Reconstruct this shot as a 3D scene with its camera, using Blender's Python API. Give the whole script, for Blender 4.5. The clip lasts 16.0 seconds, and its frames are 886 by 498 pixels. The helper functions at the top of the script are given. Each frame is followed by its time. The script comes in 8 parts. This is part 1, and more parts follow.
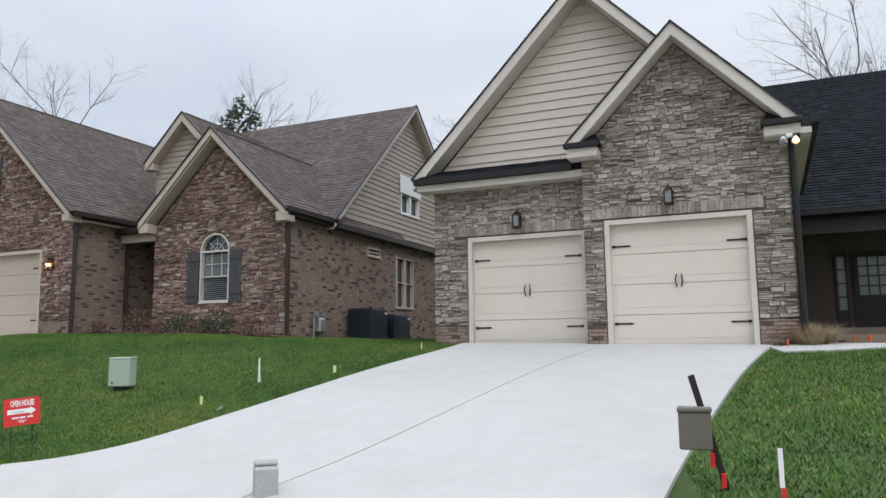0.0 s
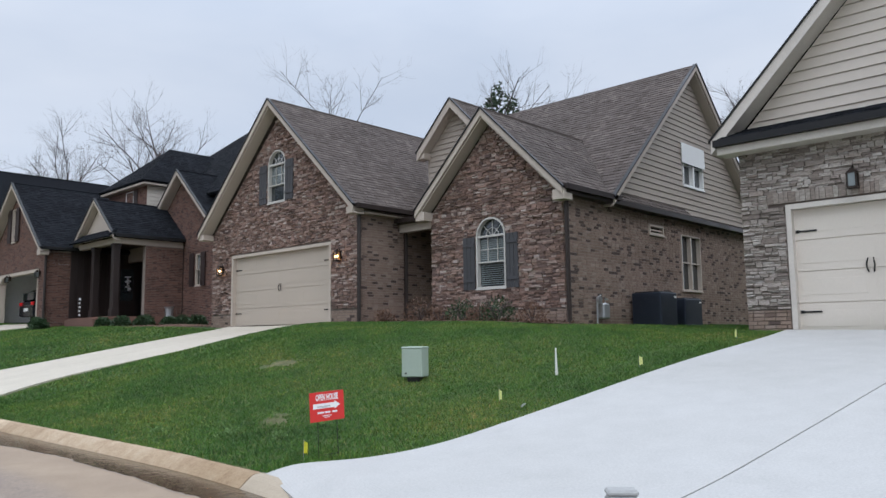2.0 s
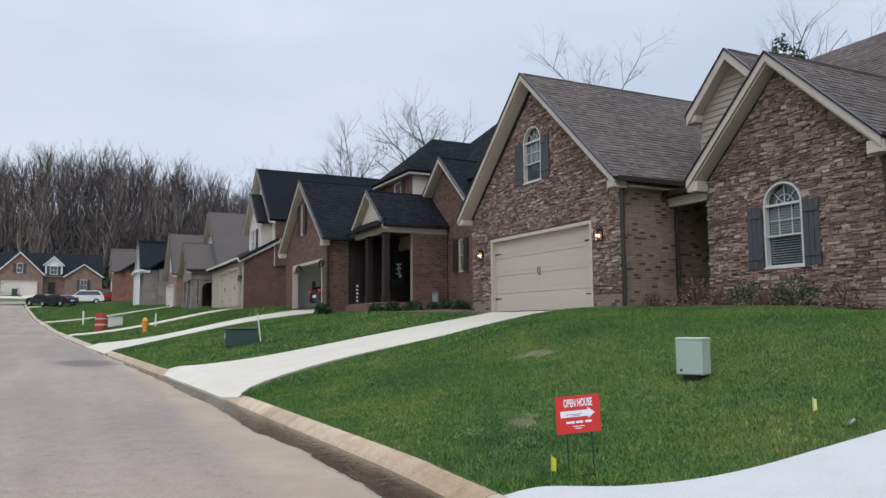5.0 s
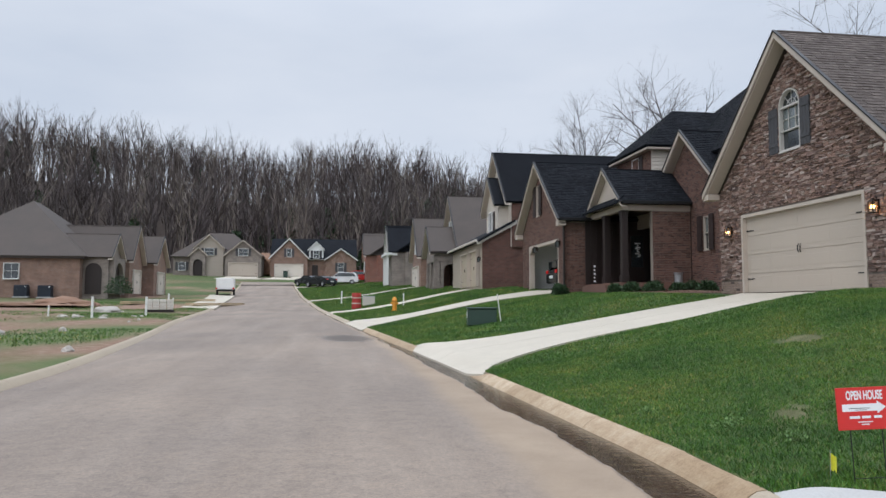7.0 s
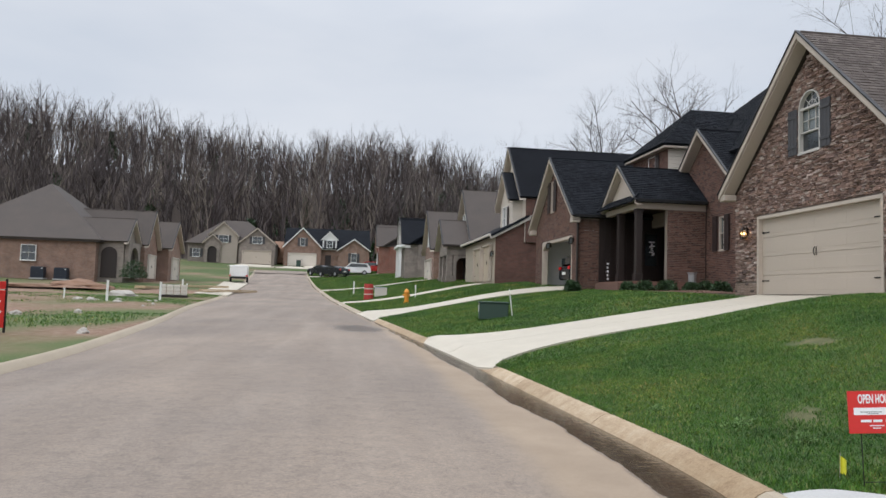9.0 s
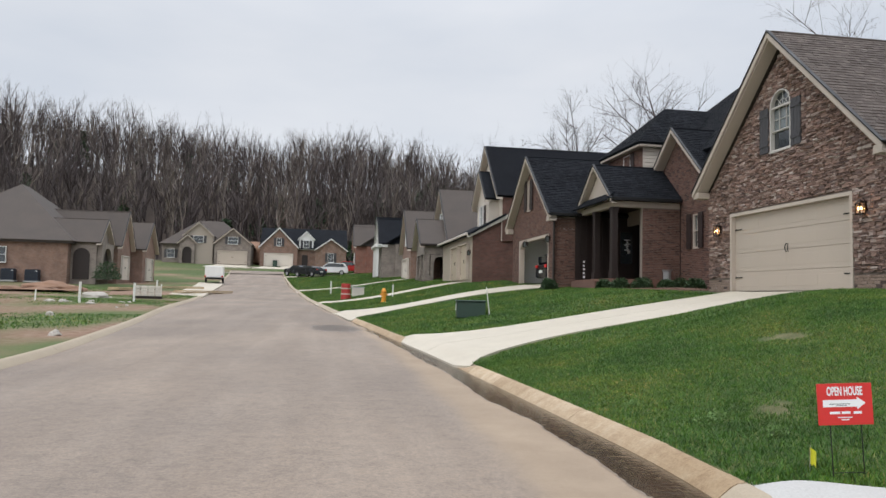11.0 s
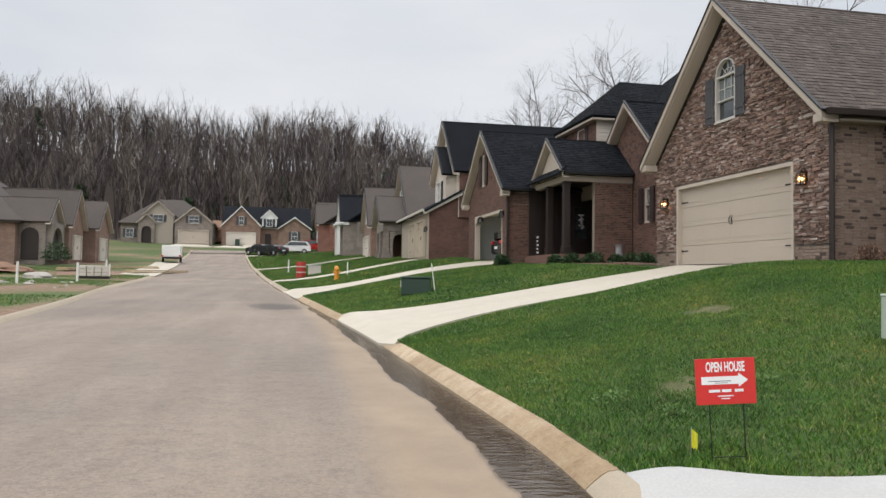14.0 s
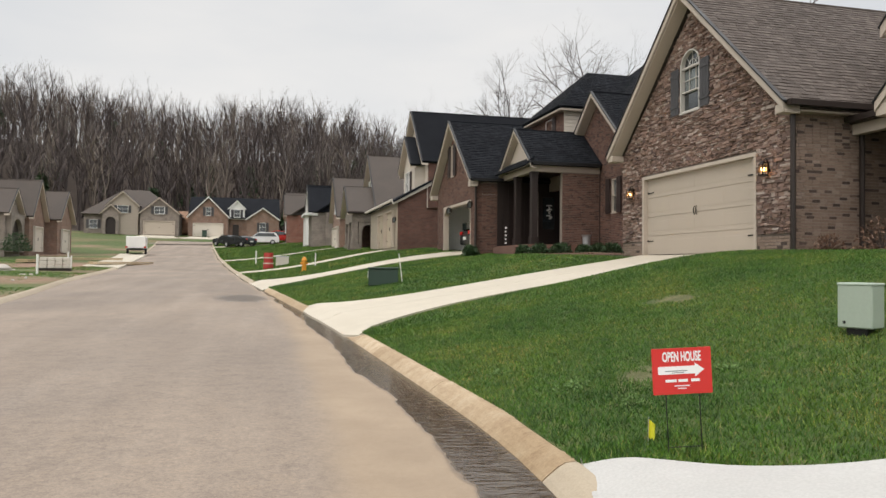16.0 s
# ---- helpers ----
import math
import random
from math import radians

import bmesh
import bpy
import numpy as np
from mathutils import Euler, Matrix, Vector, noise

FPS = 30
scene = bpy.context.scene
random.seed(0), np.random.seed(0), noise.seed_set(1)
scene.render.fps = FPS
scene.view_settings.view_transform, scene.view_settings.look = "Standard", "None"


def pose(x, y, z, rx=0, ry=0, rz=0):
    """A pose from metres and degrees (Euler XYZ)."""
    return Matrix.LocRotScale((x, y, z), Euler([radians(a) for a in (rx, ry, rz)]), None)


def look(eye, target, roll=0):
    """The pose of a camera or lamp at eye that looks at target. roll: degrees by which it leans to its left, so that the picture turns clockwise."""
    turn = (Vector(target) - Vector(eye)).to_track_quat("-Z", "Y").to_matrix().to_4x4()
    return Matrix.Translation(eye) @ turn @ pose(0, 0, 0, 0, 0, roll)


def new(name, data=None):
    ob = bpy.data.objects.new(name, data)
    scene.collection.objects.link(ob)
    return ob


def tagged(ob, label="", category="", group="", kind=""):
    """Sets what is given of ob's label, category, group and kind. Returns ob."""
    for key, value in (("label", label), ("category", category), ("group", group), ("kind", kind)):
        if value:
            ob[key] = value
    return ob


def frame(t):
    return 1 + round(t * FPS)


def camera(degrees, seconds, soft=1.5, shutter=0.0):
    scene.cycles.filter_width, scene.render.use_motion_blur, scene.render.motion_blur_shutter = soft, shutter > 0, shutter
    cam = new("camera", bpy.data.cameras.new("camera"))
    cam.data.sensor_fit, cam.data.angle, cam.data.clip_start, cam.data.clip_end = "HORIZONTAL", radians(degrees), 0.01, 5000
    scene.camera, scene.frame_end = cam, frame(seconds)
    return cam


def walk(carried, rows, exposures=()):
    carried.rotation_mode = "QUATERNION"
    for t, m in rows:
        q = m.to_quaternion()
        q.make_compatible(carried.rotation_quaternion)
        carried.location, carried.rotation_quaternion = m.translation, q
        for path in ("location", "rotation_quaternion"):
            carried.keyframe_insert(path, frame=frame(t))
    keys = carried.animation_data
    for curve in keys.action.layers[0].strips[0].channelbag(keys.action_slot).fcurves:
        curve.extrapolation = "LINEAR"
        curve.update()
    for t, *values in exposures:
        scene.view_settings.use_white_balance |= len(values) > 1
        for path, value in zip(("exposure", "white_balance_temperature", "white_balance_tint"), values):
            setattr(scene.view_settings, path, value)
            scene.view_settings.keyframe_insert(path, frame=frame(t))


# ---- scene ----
cam = camera(61.6, 16.0)
PATH = [
    (0, (-13.451, -17.233, -0.403), (-11.633, -16.441, -0.145), -0.6),
    (0.5, (-13.247, -16.878, -0.382), (-11.537, -15.876, -0.111), -1.1),
    (1, (-13.034, -16.601, -0.377), (-11.444, -15.417, -0.111), -0.2),
    (1.5, (-12.819, -16.295, -0.375), (-11.345, -14.964, -0.133), -0.1),
    (2, (-12.625, -16.013, -0.363), (-11.176, -14.654, -0.134), -0.7),
    (2.5, (-12.316, -15.725, -0.35), (-10.841, -14.397, -0.101), -0.3),
    (3, (-12.07, -15.48, -0.357), (-10.604, -14.145, -0.095), -0.6),
    (3.5, (-11.838, -15.251, -0.325), (-10.471, -13.813, -0.071), -1.4),
    (4, (-11.623, -15.023, -0.324), (-10.508, -13.383, -0.064), -0.4),
    (4.5, (-11.57, -14.963, -0.328), (-10.602, -13.229, -0.091), -0.3),
    (5, (-11.599, -14.942, -0.331), (-10.715, -13.159, -0.135), -0.4),
    (7.5, (-11.638, -14.785, -0.345), (-11.411, -12.803, -0.199), 0.5),
    (8, (-11.642, -14.801, -0.344), (-11.412, -12.82, -0.202), 0.9),
    (8.5, (-11.653, -14.812, -0.351), (-11.409, -12.831, -0.222), 1.4),
    (11, (-11.643, -14.83, -0.369), (-11.326, -12.859, -0.241), 1.3),
    (11.5, (-11.588, -14.802, -0.378), (-11.238, -12.839, -0.214), 0.4),
    (12, (-11.445, -14.747, -0.39), (-11.096, -12.785, -0.222), 0.2),
    (12.5, (-11.288, -14.707, -0.4), (-10.955, -12.739, -0.272), -0.2),
    (13, (-11.106, -14.537, -0.428), (-10.779, -12.566, -0.35), 1.0),
    (13.5, (-10.934, -14.413, -0.422), (-10.557, -12.451, -0.345), 1.0),
    (14, (-10.769, -14.378, -0.412), (-10.371, -12.42, -0.341), 0.8),
    (14.5, (-10.706, -14.369, -0.406), (-10.308, -12.41, -0.335), 0.7),
    (15, (-10.683, -14.327, -0.407), (-10.254, -12.375, -0.326), 0.4),
    (15.5, (-10.666, -14.299, -0.414), (-10.206, -12.354, -0.341), 0.4),
    (16, (-10.661, -14.309, -0.414), (-10.185, -12.368, -0.367), 0.6),
]
TONES = [(0, 0.0, 6250, 10), (1.5, -0.12, 6000, 10), (3.5, -0.1, 5900, 10), (5, -0.1, 5950, 10), (7.5, -0.12, 6150, 10), (11, -0.05, 6500, 10), (12.5, -0.14, 6200, 10), (14, 0.0, 6700, 10), (16, 0.05, 7100, 10)]
walk(cam, [(t, look(eye, target, roll)) for t, eye, target, roll in PATH], TONES)

# ---- world, sun ----
world = bpy.data.worlds.new("overcast")
scene.world = world
world.use_nodes = True
wn, wl = world.node_tree.nodes, world.node_tree.links
wn.clear()
SUN_EL, SUN_ROT = radians(48), radians(200)
sky = wn.new("ShaderNodeTexSky")
sky.sky_type, sky.sun_disc = "NISHITA", False
sky.sun_elevation, sky.sun_rotation = SUN_EL, SUN_ROT
sky.air_density, sky.dust_density = 1.0, 3.0
cloud = wn.new("ShaderNodeTexNoise")
cloud.inputs["Scale"].default_value, cloud.inputs["Detail"].default_value = 2.2, 5.0
co = wn.new("ShaderNodeTexCoord")
mp = wn.new("ShaderNodeMapping")
mp.inputs["Scale"].default_value = (1, 1, 3.2)
wl.new(co.outputs["Generated"], mp.inputs["Vector"])
wl.new(mp.outputs["Vector"], cloud.inputs["Vector"])
ramp = wn.new("ShaderNodeValToRGB")
ramp.color_ramp.elements[0].position, ramp.color_ramp.elements[1].position = 0.3, 0.72
ramp.color_ramp.elements[0].color, ramp.color_ramp.elements[1].color = (7.0, 7.5, 8.3, 1), (8.8, 9.0, 9.4, 1)
wl.new(cloud.outputs["Fac"], ramp.inputs["Fac"])
mixs = wn.new("ShaderNodeMixRGB")
mixs.inputs["Fac"].default_value = 0.88
wl.new(sky.outputs["Color"], mixs.inputs["Color1"])
wl.new(ramp.outputs["Color"], mixs.inputs["Color2"])
# an overcast sky is brighter towards the zenith
sepz = wn.new("ShaderNodeSeparateXYZ")
wl.new(co.outputs["Generated"], sepz.inputs[0])
lift = wn.new("ShaderNodeMapRange")
lift.interpolation_type = "SMOOTHSTEP"
for key, value in (("From Min", 0.3), ("From Max", 1.0), ("To Min", 1.0), ("To Max", 2.6)):
    lift.inputs[key].default_value = value
wl.new(sepz.outputs["Z"], lift.inputs["Value"])
mul = wn.new("ShaderNodeMixRGB")
mul.blend_type = "MULTIPLY"
mul.inputs["Fac"].default_value = 1.0
wl.new(mixs.outputs["Color"], mul.inputs["Color1"])
wl.new(lift.outputs["Result"], mul.inputs["Color2"])
bg = wn.new("ShaderNodeBackground")
bg.inputs["Strength"].default_value = 0.1
wl.new(mul.outputs["Color"], bg.inputs["Color"])
wo = wn.new("ShaderNodeOutputWorld")
wl.new(bg.outputs["Background"], wo.inputs["Surface"])
sun = new("sun", bpy.data.lights.new("sun", "SUN"))
sun.data.energy, sun.data.angle, sun.data.color = 0.9, radians(50), (1.0, 0.97, 0.92)
sun.matrix_basis = look((-40, -30, 60), (0, 0, 0))

# ---- materials ----
def mat(name, rough=0.8, metal=0.0):
    m = bpy.data.materials.new(name)
    m.use_nodes = True
    b = m.node_tree.nodes["Principled BSDF"]
    b.inputs["Roughness"].default_value, b.inputs["Metallic"].default_value = rough, metal
    return m, m.node_tree.nodes, m.node_tree.links, b


def coords(nd, lk, scale=(1, 1, 1), rot=(0, 0, 0)):
    """Places in metres, scaled and turned."""
    g = nd.new("ShaderNodeNewGeometry")
    mp = nd.new("ShaderNodeMapping")
    mp.inputs["Scale"].default_value = scale
    mp.inputs["Rotation"].default_value = rot
    lk.new(g.outputs["Position"], mp.inputs["Vector"])
    return mp.outputs["Vector"]


def noise_of(nd, lk, vec, scale, detail=4.0, rough=0.55):
    n = nd.new("ShaderNodeTexNoise")
    n.inputs["Scale"].default_value, n.inputs["Detail"].default_value, n.inputs["Roughness"].default_value = scale, detail, rough
    lk.new(vec, n.inputs["Vector"])
    return n.outputs["Fac"]


def ramp_of(nd, lk, fac, stops):
    r = nd.new("ShaderNodeValToRGB")
    while len(r.color_ramp.elements) < len(stops):
        r.color_ramp.elements.new(0.5)
    for e, (p, c) in zip(r.color_ramp.elements, stops):
        e.position, e.color = p, (*c, 1)
    lk.new(fac, r.inputs["Fac"])
    return r.outputs["Color"]


def mix_of(nd, lk, a, b, fac, kind="MIX"):
    x = nd.new("ShaderNodeMixRGB")
    x.blend_type = kind
    for v, k in ((a, "Color1"), (b, "Color2"), (fac, "Fac")):
        if isinstance(v, (int, float)):
            x.inputs[k].default_value = v
        elif isinstance(v, tuple):
            x.inputs[k].default_value = (*v, 1)
        else:
            lk.new(v, x.inputs[k])
    return x.outputs["Color"]


def math_of(nd, lk, op, a, b=0.0):
    x = nd.new("ShaderNodeMath")
    x.operation = op
    for i, v in enumerate((a, b)):
        if isinstance(v, (int, float)):
            x.inputs[i].default_value = v
        else:
            lk.new(v, x.inputs[i])
    return x.outputs[0]


def bump_of(nd, lk, b, height, strength=0.3, dist=0.01):
    n = nd.new("ShaderNodeBump")
    n.inputs["Strength"].default_value, n.inputs["Distance"].default_value = strength, dist
    lk.new(height, n.inputs["Height"])
    lk.new(n.outputs["Normal"], b.inputs["Normal"])


def piece_random(nd, lk):
    """One number for each piece, joined or on its own."""
    o, g = nd.new("ShaderNodeObjectInfo"), nd.new("ShaderNodeNewGeometry")
    return math_of(nd, lk, "FRACT", math_of(nd, lk, "ADD", o.outputs["Random"], g.outputs["Random Per Island"]))


def pieces_material(name, stops, grain=14.0, stretch=(1, 1, 2.5), rough=0.9, bump=0.5, vary=0.5):
    """Stones, bricks and shingles: a colour for each piece, with grain and blotches over it."""
    m, nd, lk, b = mat(name, rough)
    col = ramp_of(nd, lk, piece_random(nd, lk), stops)
    v = coords(nd, lk, stretch)
    fine, wide = noise_of(nd, lk, v, grain, 6), noise_of(nd, lk, v, 0.7, 3)
    tone = ramp_of(nd, lk, fine, [(0.25, (1 - vary,) * 3), (0.75, (1 + 0.4 * vary,) * 3)])
    col = mix_of(nd, lk, col, tone, 1.0, "MULTIPLY")
    col = mix_of(nd, lk, col, ramp_of(nd, lk, wide, [(0.3, (0.82,) * 3), (0.7, (1.1,) * 3)]), 1.0, "MULTIPLY")
    lk.new(col, b.inputs["Base Color"])
    bump_of(nd, lk, b, fine, bump, 0.015)
    return m


def plain_material(name, colour, rough=0.6, metal=0.0, vary=0.12, grain=9.0, bump=0.08, stretch=(1, 1, 1)):
    m, nd, lk, b = mat(name, rough, metal)
    v = coords(nd, lk, stretch)
    fine, wide = noise_of(nd, lk, v, grain * 4, 5), noise_of(nd, lk, v, grain * 0.12, 4)
    tone = mix_of(nd, lk, fine, wide, 0.5)
    k = ramp_of(nd, lk, tone, [(0.3, tuple(c * (1 - vary) for c in colour)), (0.7, tuple(min(1, c * (1 + vary)) for c in colour))])
    lk.new(k, b.inputs["Base Color"])
    lk.new(ramp_of(nd, lk, wide, [(0.3, (max(0.02, rough - 0.1),) * 3), (0.7, (min(1, rough + 0.1),) * 3)]), b.inputs["Roughness"])
    if bump:
        bump_of(nd, lk, b, fine, bump, 0.004)
    return m


STONE_A = pieces_material("ledgestone_brown", [(0.0, (0.145, 0.10, 0.088)), (0.22, (0.225, 0.15, 0.125)), (0.45, (0.315, 0.205, 0.165)), (0.65, (0.36, 0.235, 0.185)), (0.82, (0.40, 0.30, 0.255)), (0.94, (0.48, 0.39, 0.34)), (1.0, (0.55, 0.47, 0.42))], grain=26, vary=0.55, bump=0.8)
STONE_B = pieces_material("ledgestone_grey", [(0.0, (0.22, 0.18, 0.155)), (0.2, (0.335, 0.285, 0.25)), (0.5, (0.44, 0.385, 0.34)), (0.75, (0.51, 0.46, 0.415)), (0.9, (0.58, 0.535, 0.49)), (1.0, (0.37, 0.30, 0.255))], grain=26, vary=0.55, bump=0.8)
SOLDIER = pieces_material("lintel_stone", [(0.0, (0.25, 0.20, 0.17)), (0.5, (0.36, 0.31, 0.27)), (1.0, (0.44, 0.40, 0.35))])
BRICK_A = pieces_material("brick_tumbled", [(0.0, (0.085, 0.062, 0.054)), (0.12, (0.13, 0.092, 0.077)), (0.17, (0.265, 0.19, 0.15)), (0.5, (0.325, 0.24, 0.19)), (0.8, (0.29, 0.21, 0.165)), (1.0, (0.385, 0.30, 0.25))], grain=30, bump=0.3, vary=0.35)
BRICK_C = pieces_material("brick_red_brown", [(0.0, (0.075, 0.043, 0.036)), (0.3, (0.15, 0.08, 0.061)), (0.7, (0.205, 0.11, 0.082)), (1.0, (0.13, 0.076, 0.062))], grain=30, bump=0.3, vary=0.3)
SHINGLE_A = pieces_material("shingle_brown", [(0.0, (0.082, 0.064, 0.055)), (0.4, (0.102, 0.081, 0.070)), (0.75, (0.120, 0.096, 0.084)), (1.0, (0.150, 0.121, 0.106))], grain=120, bump=0.4, vary=0.35, stretch=(1, 1, 1))
SHINGLE_C = pieces_material("shingle_black", [(0.0, (0.008, 0.009, 0.012)), (0.5, (0.012, 0.014, 0.018)), (1.0, (0.019, 0.021, 0.026))], grain=120, bump=0.4, vary=0.35, stretch=(1, 1, 1))
SHINGLE_C.node_tree.nodes["Principled BSDF"].inputs["Specular IOR Level"].default_value = 0.12
SHINGLE_FAR = plain_material("shingle_weathered_brown", (0.085, 0.071, 0.063), 0.95, vary=0.25, grain=6, bump=0.4)
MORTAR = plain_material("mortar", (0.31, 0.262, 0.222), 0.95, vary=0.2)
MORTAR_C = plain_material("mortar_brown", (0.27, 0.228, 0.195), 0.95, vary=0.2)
# darker copy of the mortar, with the shade of joints and recesses in its colour
MORTAR_SHADE = plain_material("mortar_shaded", (0.15, 0.122, 0.105), 0.95, vary=0.25)
TRIM = plain_material("painted_trim_tan", (0.49, 0.425, 0.36), 0.55)
TRIM_B = plain_material("painted_trim_cream", (0.60, 0.555, 0.50), 0.55)
WHITE = plain_material("white_vinyl", (0.78, 0.78, 0.76), 0.4, vary=0.05)
IVORY = plain_material("ivory_vinyl", (0.54, 0.52, 0.485), 0.4, vary=0.05)
DOOR_A = plain_material("garage_door_tan", (0.45, 0.39, 0.325), 0.5, vary=0.05)
DOOR_B = plain_material("garage_door_cream", (0.66, 0.60, 0.525), 0.5, vary=0.04)
DOOR_D = plain_material("garage_door_sand", (0.44, 0.375, 0.285), 0.5, vary=0.05)
SIDING_D = plain_material("siding_sand", (0.40, 0.345, 0.275), 0.6, vary=0.08, stretch=(0.3, 0.3, 4))
DRUM_RED = plain_material("faded_red_plastic", (0.36, 0.03, 0.025), 0.5, vary=0.2)
SIDING_A = plain_material("siding_tan", (0.36, 0.31, 0.26), 0.6, vary=0.08, stretch=(0.3, 0.3, 4))
SIDING_B = plain_material("siding_cream", (0.56, 0.505, 0.44), 0.6, vary=0.08, stretch=(0.3, 0.3, 4))
BLACK = plain_material("black_metal", (0.012, 0.012, 0.013), 0.45, 0.3, vary=0.3)
BRONZE = plain_material("bronze_gutter", (0.035, 0.026, 0.023), 0.4, 0.2, vary=0.2)
SHUTTER = plain_material("shutter_charcoal", (0.055, 0.055, 0.06), 0.6, vary=0.15)
SHUTTER_C = plain_material("shutter_dark_brown", (0.03, 0.018, 0.016), 0.6, vary=0.15)
# dark stained wood, also used for panels that stand in for deep shade
DARKWOOD_AND_SHADE = plain_material("stained_wood_and_shade", (0.022, 0.014, 0.012), 0.5, vary=0.3, stretch=(4, 4, 0.4))
ACBLUE = plain_material("condenser_dark", (0.02, 0.027, 0.042), 0.5, 0.2, vary=0.2)
GREENBOX = plain_material("pale_green_cabinet", (0.36, 0.43, 0.36), 0.5, vary=0.06)
DARKGREEN = plain_material("dark_green_cabinet", (0.03, 0.06, 0.045), 0.45, vary=0.12)
RED = plain_material("red_sheet", (0.62, 0.025, 0.02), 0.4, vary=0.05, bump=0)
SIGNWHITE = plain_material("white_print", (0.82, 0.82, 0.82), 0.5, vary=0.03, bump=0)
YELLOW = plain_material("yellow_plastic", (0.75, 0.72, 0.05), 0.5, vary=0.08, bump=0)
PALEFLAG = plain_material("pale_yellow_plastic", (0.75, 0.78, 0.30), 0.5, vary=0.08, bump=0)
ORANGE = plain_material("orange_plastic", (0.80, 0.14, 0.03), 0.5, vary=0.08, bump=0)
HYDRANT = plain_material("hydrant_orange", (0.72, 0.30, 0.03), 0.45)
OLIVE = plain_material("olive_grey_plastic", (0.13, 0.12, 0.095), 0.55)
PVC = plain_material("white_pipe", (0.75, 0.75, 0.72), 0.4, vary=0.06)
GALV = plain_material("galvanised", (0.42, 0.43, 0.44), 0.4, 0.6)
CONCRETE_POST = plain_material("grey_post", (0.36, 0.36, 0.35), 0.8, vary=0.15)
BARK = plain_material("bark_grey_brown", (0.074, 0.059, 0.057), 0.95, vary=0.4, grain=5)
BARK_PALE = plain_material("bark_pale", (0.175, 0.145, 0.122), 0.95, vary=0.35, grain=5)
RUBBER = plain_material("tyre_rubber", (0.012, 0.012, 0.012), 0.8, bump=0)
BRASSY = plain_material("lantern_bronze", (0.03, 0.02, 0.015), 0.4, 0.5)


def glass_material(name, tint, rough=0.05):
    m, nd, lk, b = mat(name, rough)
    v = coords(nd, lk)
    n = noise_of(nd, lk, v, 1.3, 2)
    lk.new(ramp_of(nd, lk, n, [(0.3, tuple(c * 0.7 for c in tint)), (0.7, tint)]), b.inputs["Base Color"])
    b.inputs["IOR"].default_value = 1.9
    return m


GLASS = glass_material("window_glass", (0.03, 0.04, 0.045))
GLASS_BLIND = glass_material("window_blinds_behind_glass", (0.19, 0.225, 0.225), 0.2)


def glow_material(name, colour, strength):
    m, nd, lk, b = mat(name, 0.4)
    b.inputs["Base Color"].default_value = (*colour, 1)
    b.inputs["Emission Color"].default_value = (*colour, 1)
    b.inputs["Emission Strength"].default_value = strength
    return m


LAMPGLOW = glow_material("lit_candle_bulb", (1.0, 0.50, 0.17), 22.0)
LANTERN_GLASS = bpy.data.materials.new("seeded_lantern_glass")
LANTERN_GLASS.use_nodes = True
lg = LANTERN_GLASS.node_tree.nodes["Principled BSDF"]
for key, value in (("Base Color", (1.0, 0.93, 0.82, 1)), ("Roughness", 0.12), ("Transmission Weight", 0.92), ("IOR", 1.12)):
    lg.inputs[key].default_value = value
FLOODGLOW = glow_material("lit_flood_lamp", (1.0, 0.5, 0.18), 5.0)
TAIL = glow_material("tail_lamp_red", (0.5, 0.01, 0.01), 0.2)


def concrete_material(name, colour, wet=False):
    m, nd, lk, b = mat(name, 0.85)
    v = coords(nd, lk)
    fine, mid, wide = noise_of(nd, lk, v, 60, 6), noise_of(nd, lk, v, 3.0, 5), noise_of(nd, lk, v, 0.35, 4)
    k = ramp_of(nd, lk, mid, [(0.3, tuple(c * 0.95 for c in colour)), (0.7, tuple(c * 1.03 for c in colour))])
    k = mix_of(nd, lk, k, ramp_of(nd, lk, wide, [(0.3, (0.92, 0.915, 0.9)), (0.7, (1.04, 1.04, 1.04))]), 1.0, "MULTIPLY")
    k = mix_of(nd, lk, k, ramp_of(nd, lk, fine, [(0.3, (0.9,) * 3), (0.7, (1.06,) * 3)]), 1.0, "MULTIPLY")
    lk.new(k, b.inputs["Base Color"])
    bump_of(nd, lk, b, fine, 0.15, 0.004)
    return m


CONCRETE = concrete_material("driveway_concrete", (0.47, 0.465, 0.45))
CONCRETE_WARM = concrete_material("older_concrete", (0.54, 0.49, 0.405))


def kerb_material():
    m, nd, lk, b = mat("kerb_concrete", 0.85)
    v = coords(nd, lk)
    mid, wide = noise_of(nd, lk, v, 5.0, 6, 0.65), noise_of(nd, lk, v, 0.5, 4)
    k = ramp_of(nd, lk, mid, [(0.25, (0.29, 0.205, 0.13)), (0.5, (0.42, 0.325, 0.22)), (0.75, (0.49, 0.41, 0.305))])
    k = mix_of(nd, lk, k, ramp_of(nd, lk, wide, [(0.35, (0.85, 0.8, 0.72)), (0.65, (1.1, 1.1, 1.1))]), 1.0, "MULTIPLY")
    k = mix_of(nd, lk, k, ramp_of(nd, lk, piece_random(nd, lk), [(0.0, (0.84, 0.80, 0.75)), (1.0, (1.1, 1.1, 1.1))]), 1.0, "MULTIPLY")
    k = mix_of(nd, lk, k, ramp_of(nd, lk, noise_of(nd, lk, v, 40, 4, 0.7), [(0.3, (0.86,) * 3), (0.7, (1.1,) * 3)]), 1.0, "MULTIPLY")
    lk.new(k, b.inputs["Base Color"])
    bump_of(nd, lk, b, mid, 0.3, 0.01)
    return m


KERB = kerb_material()
KERB_PALE = concrete_material("kerb_pale_concrete", (0.40, 0.335, 0.25))


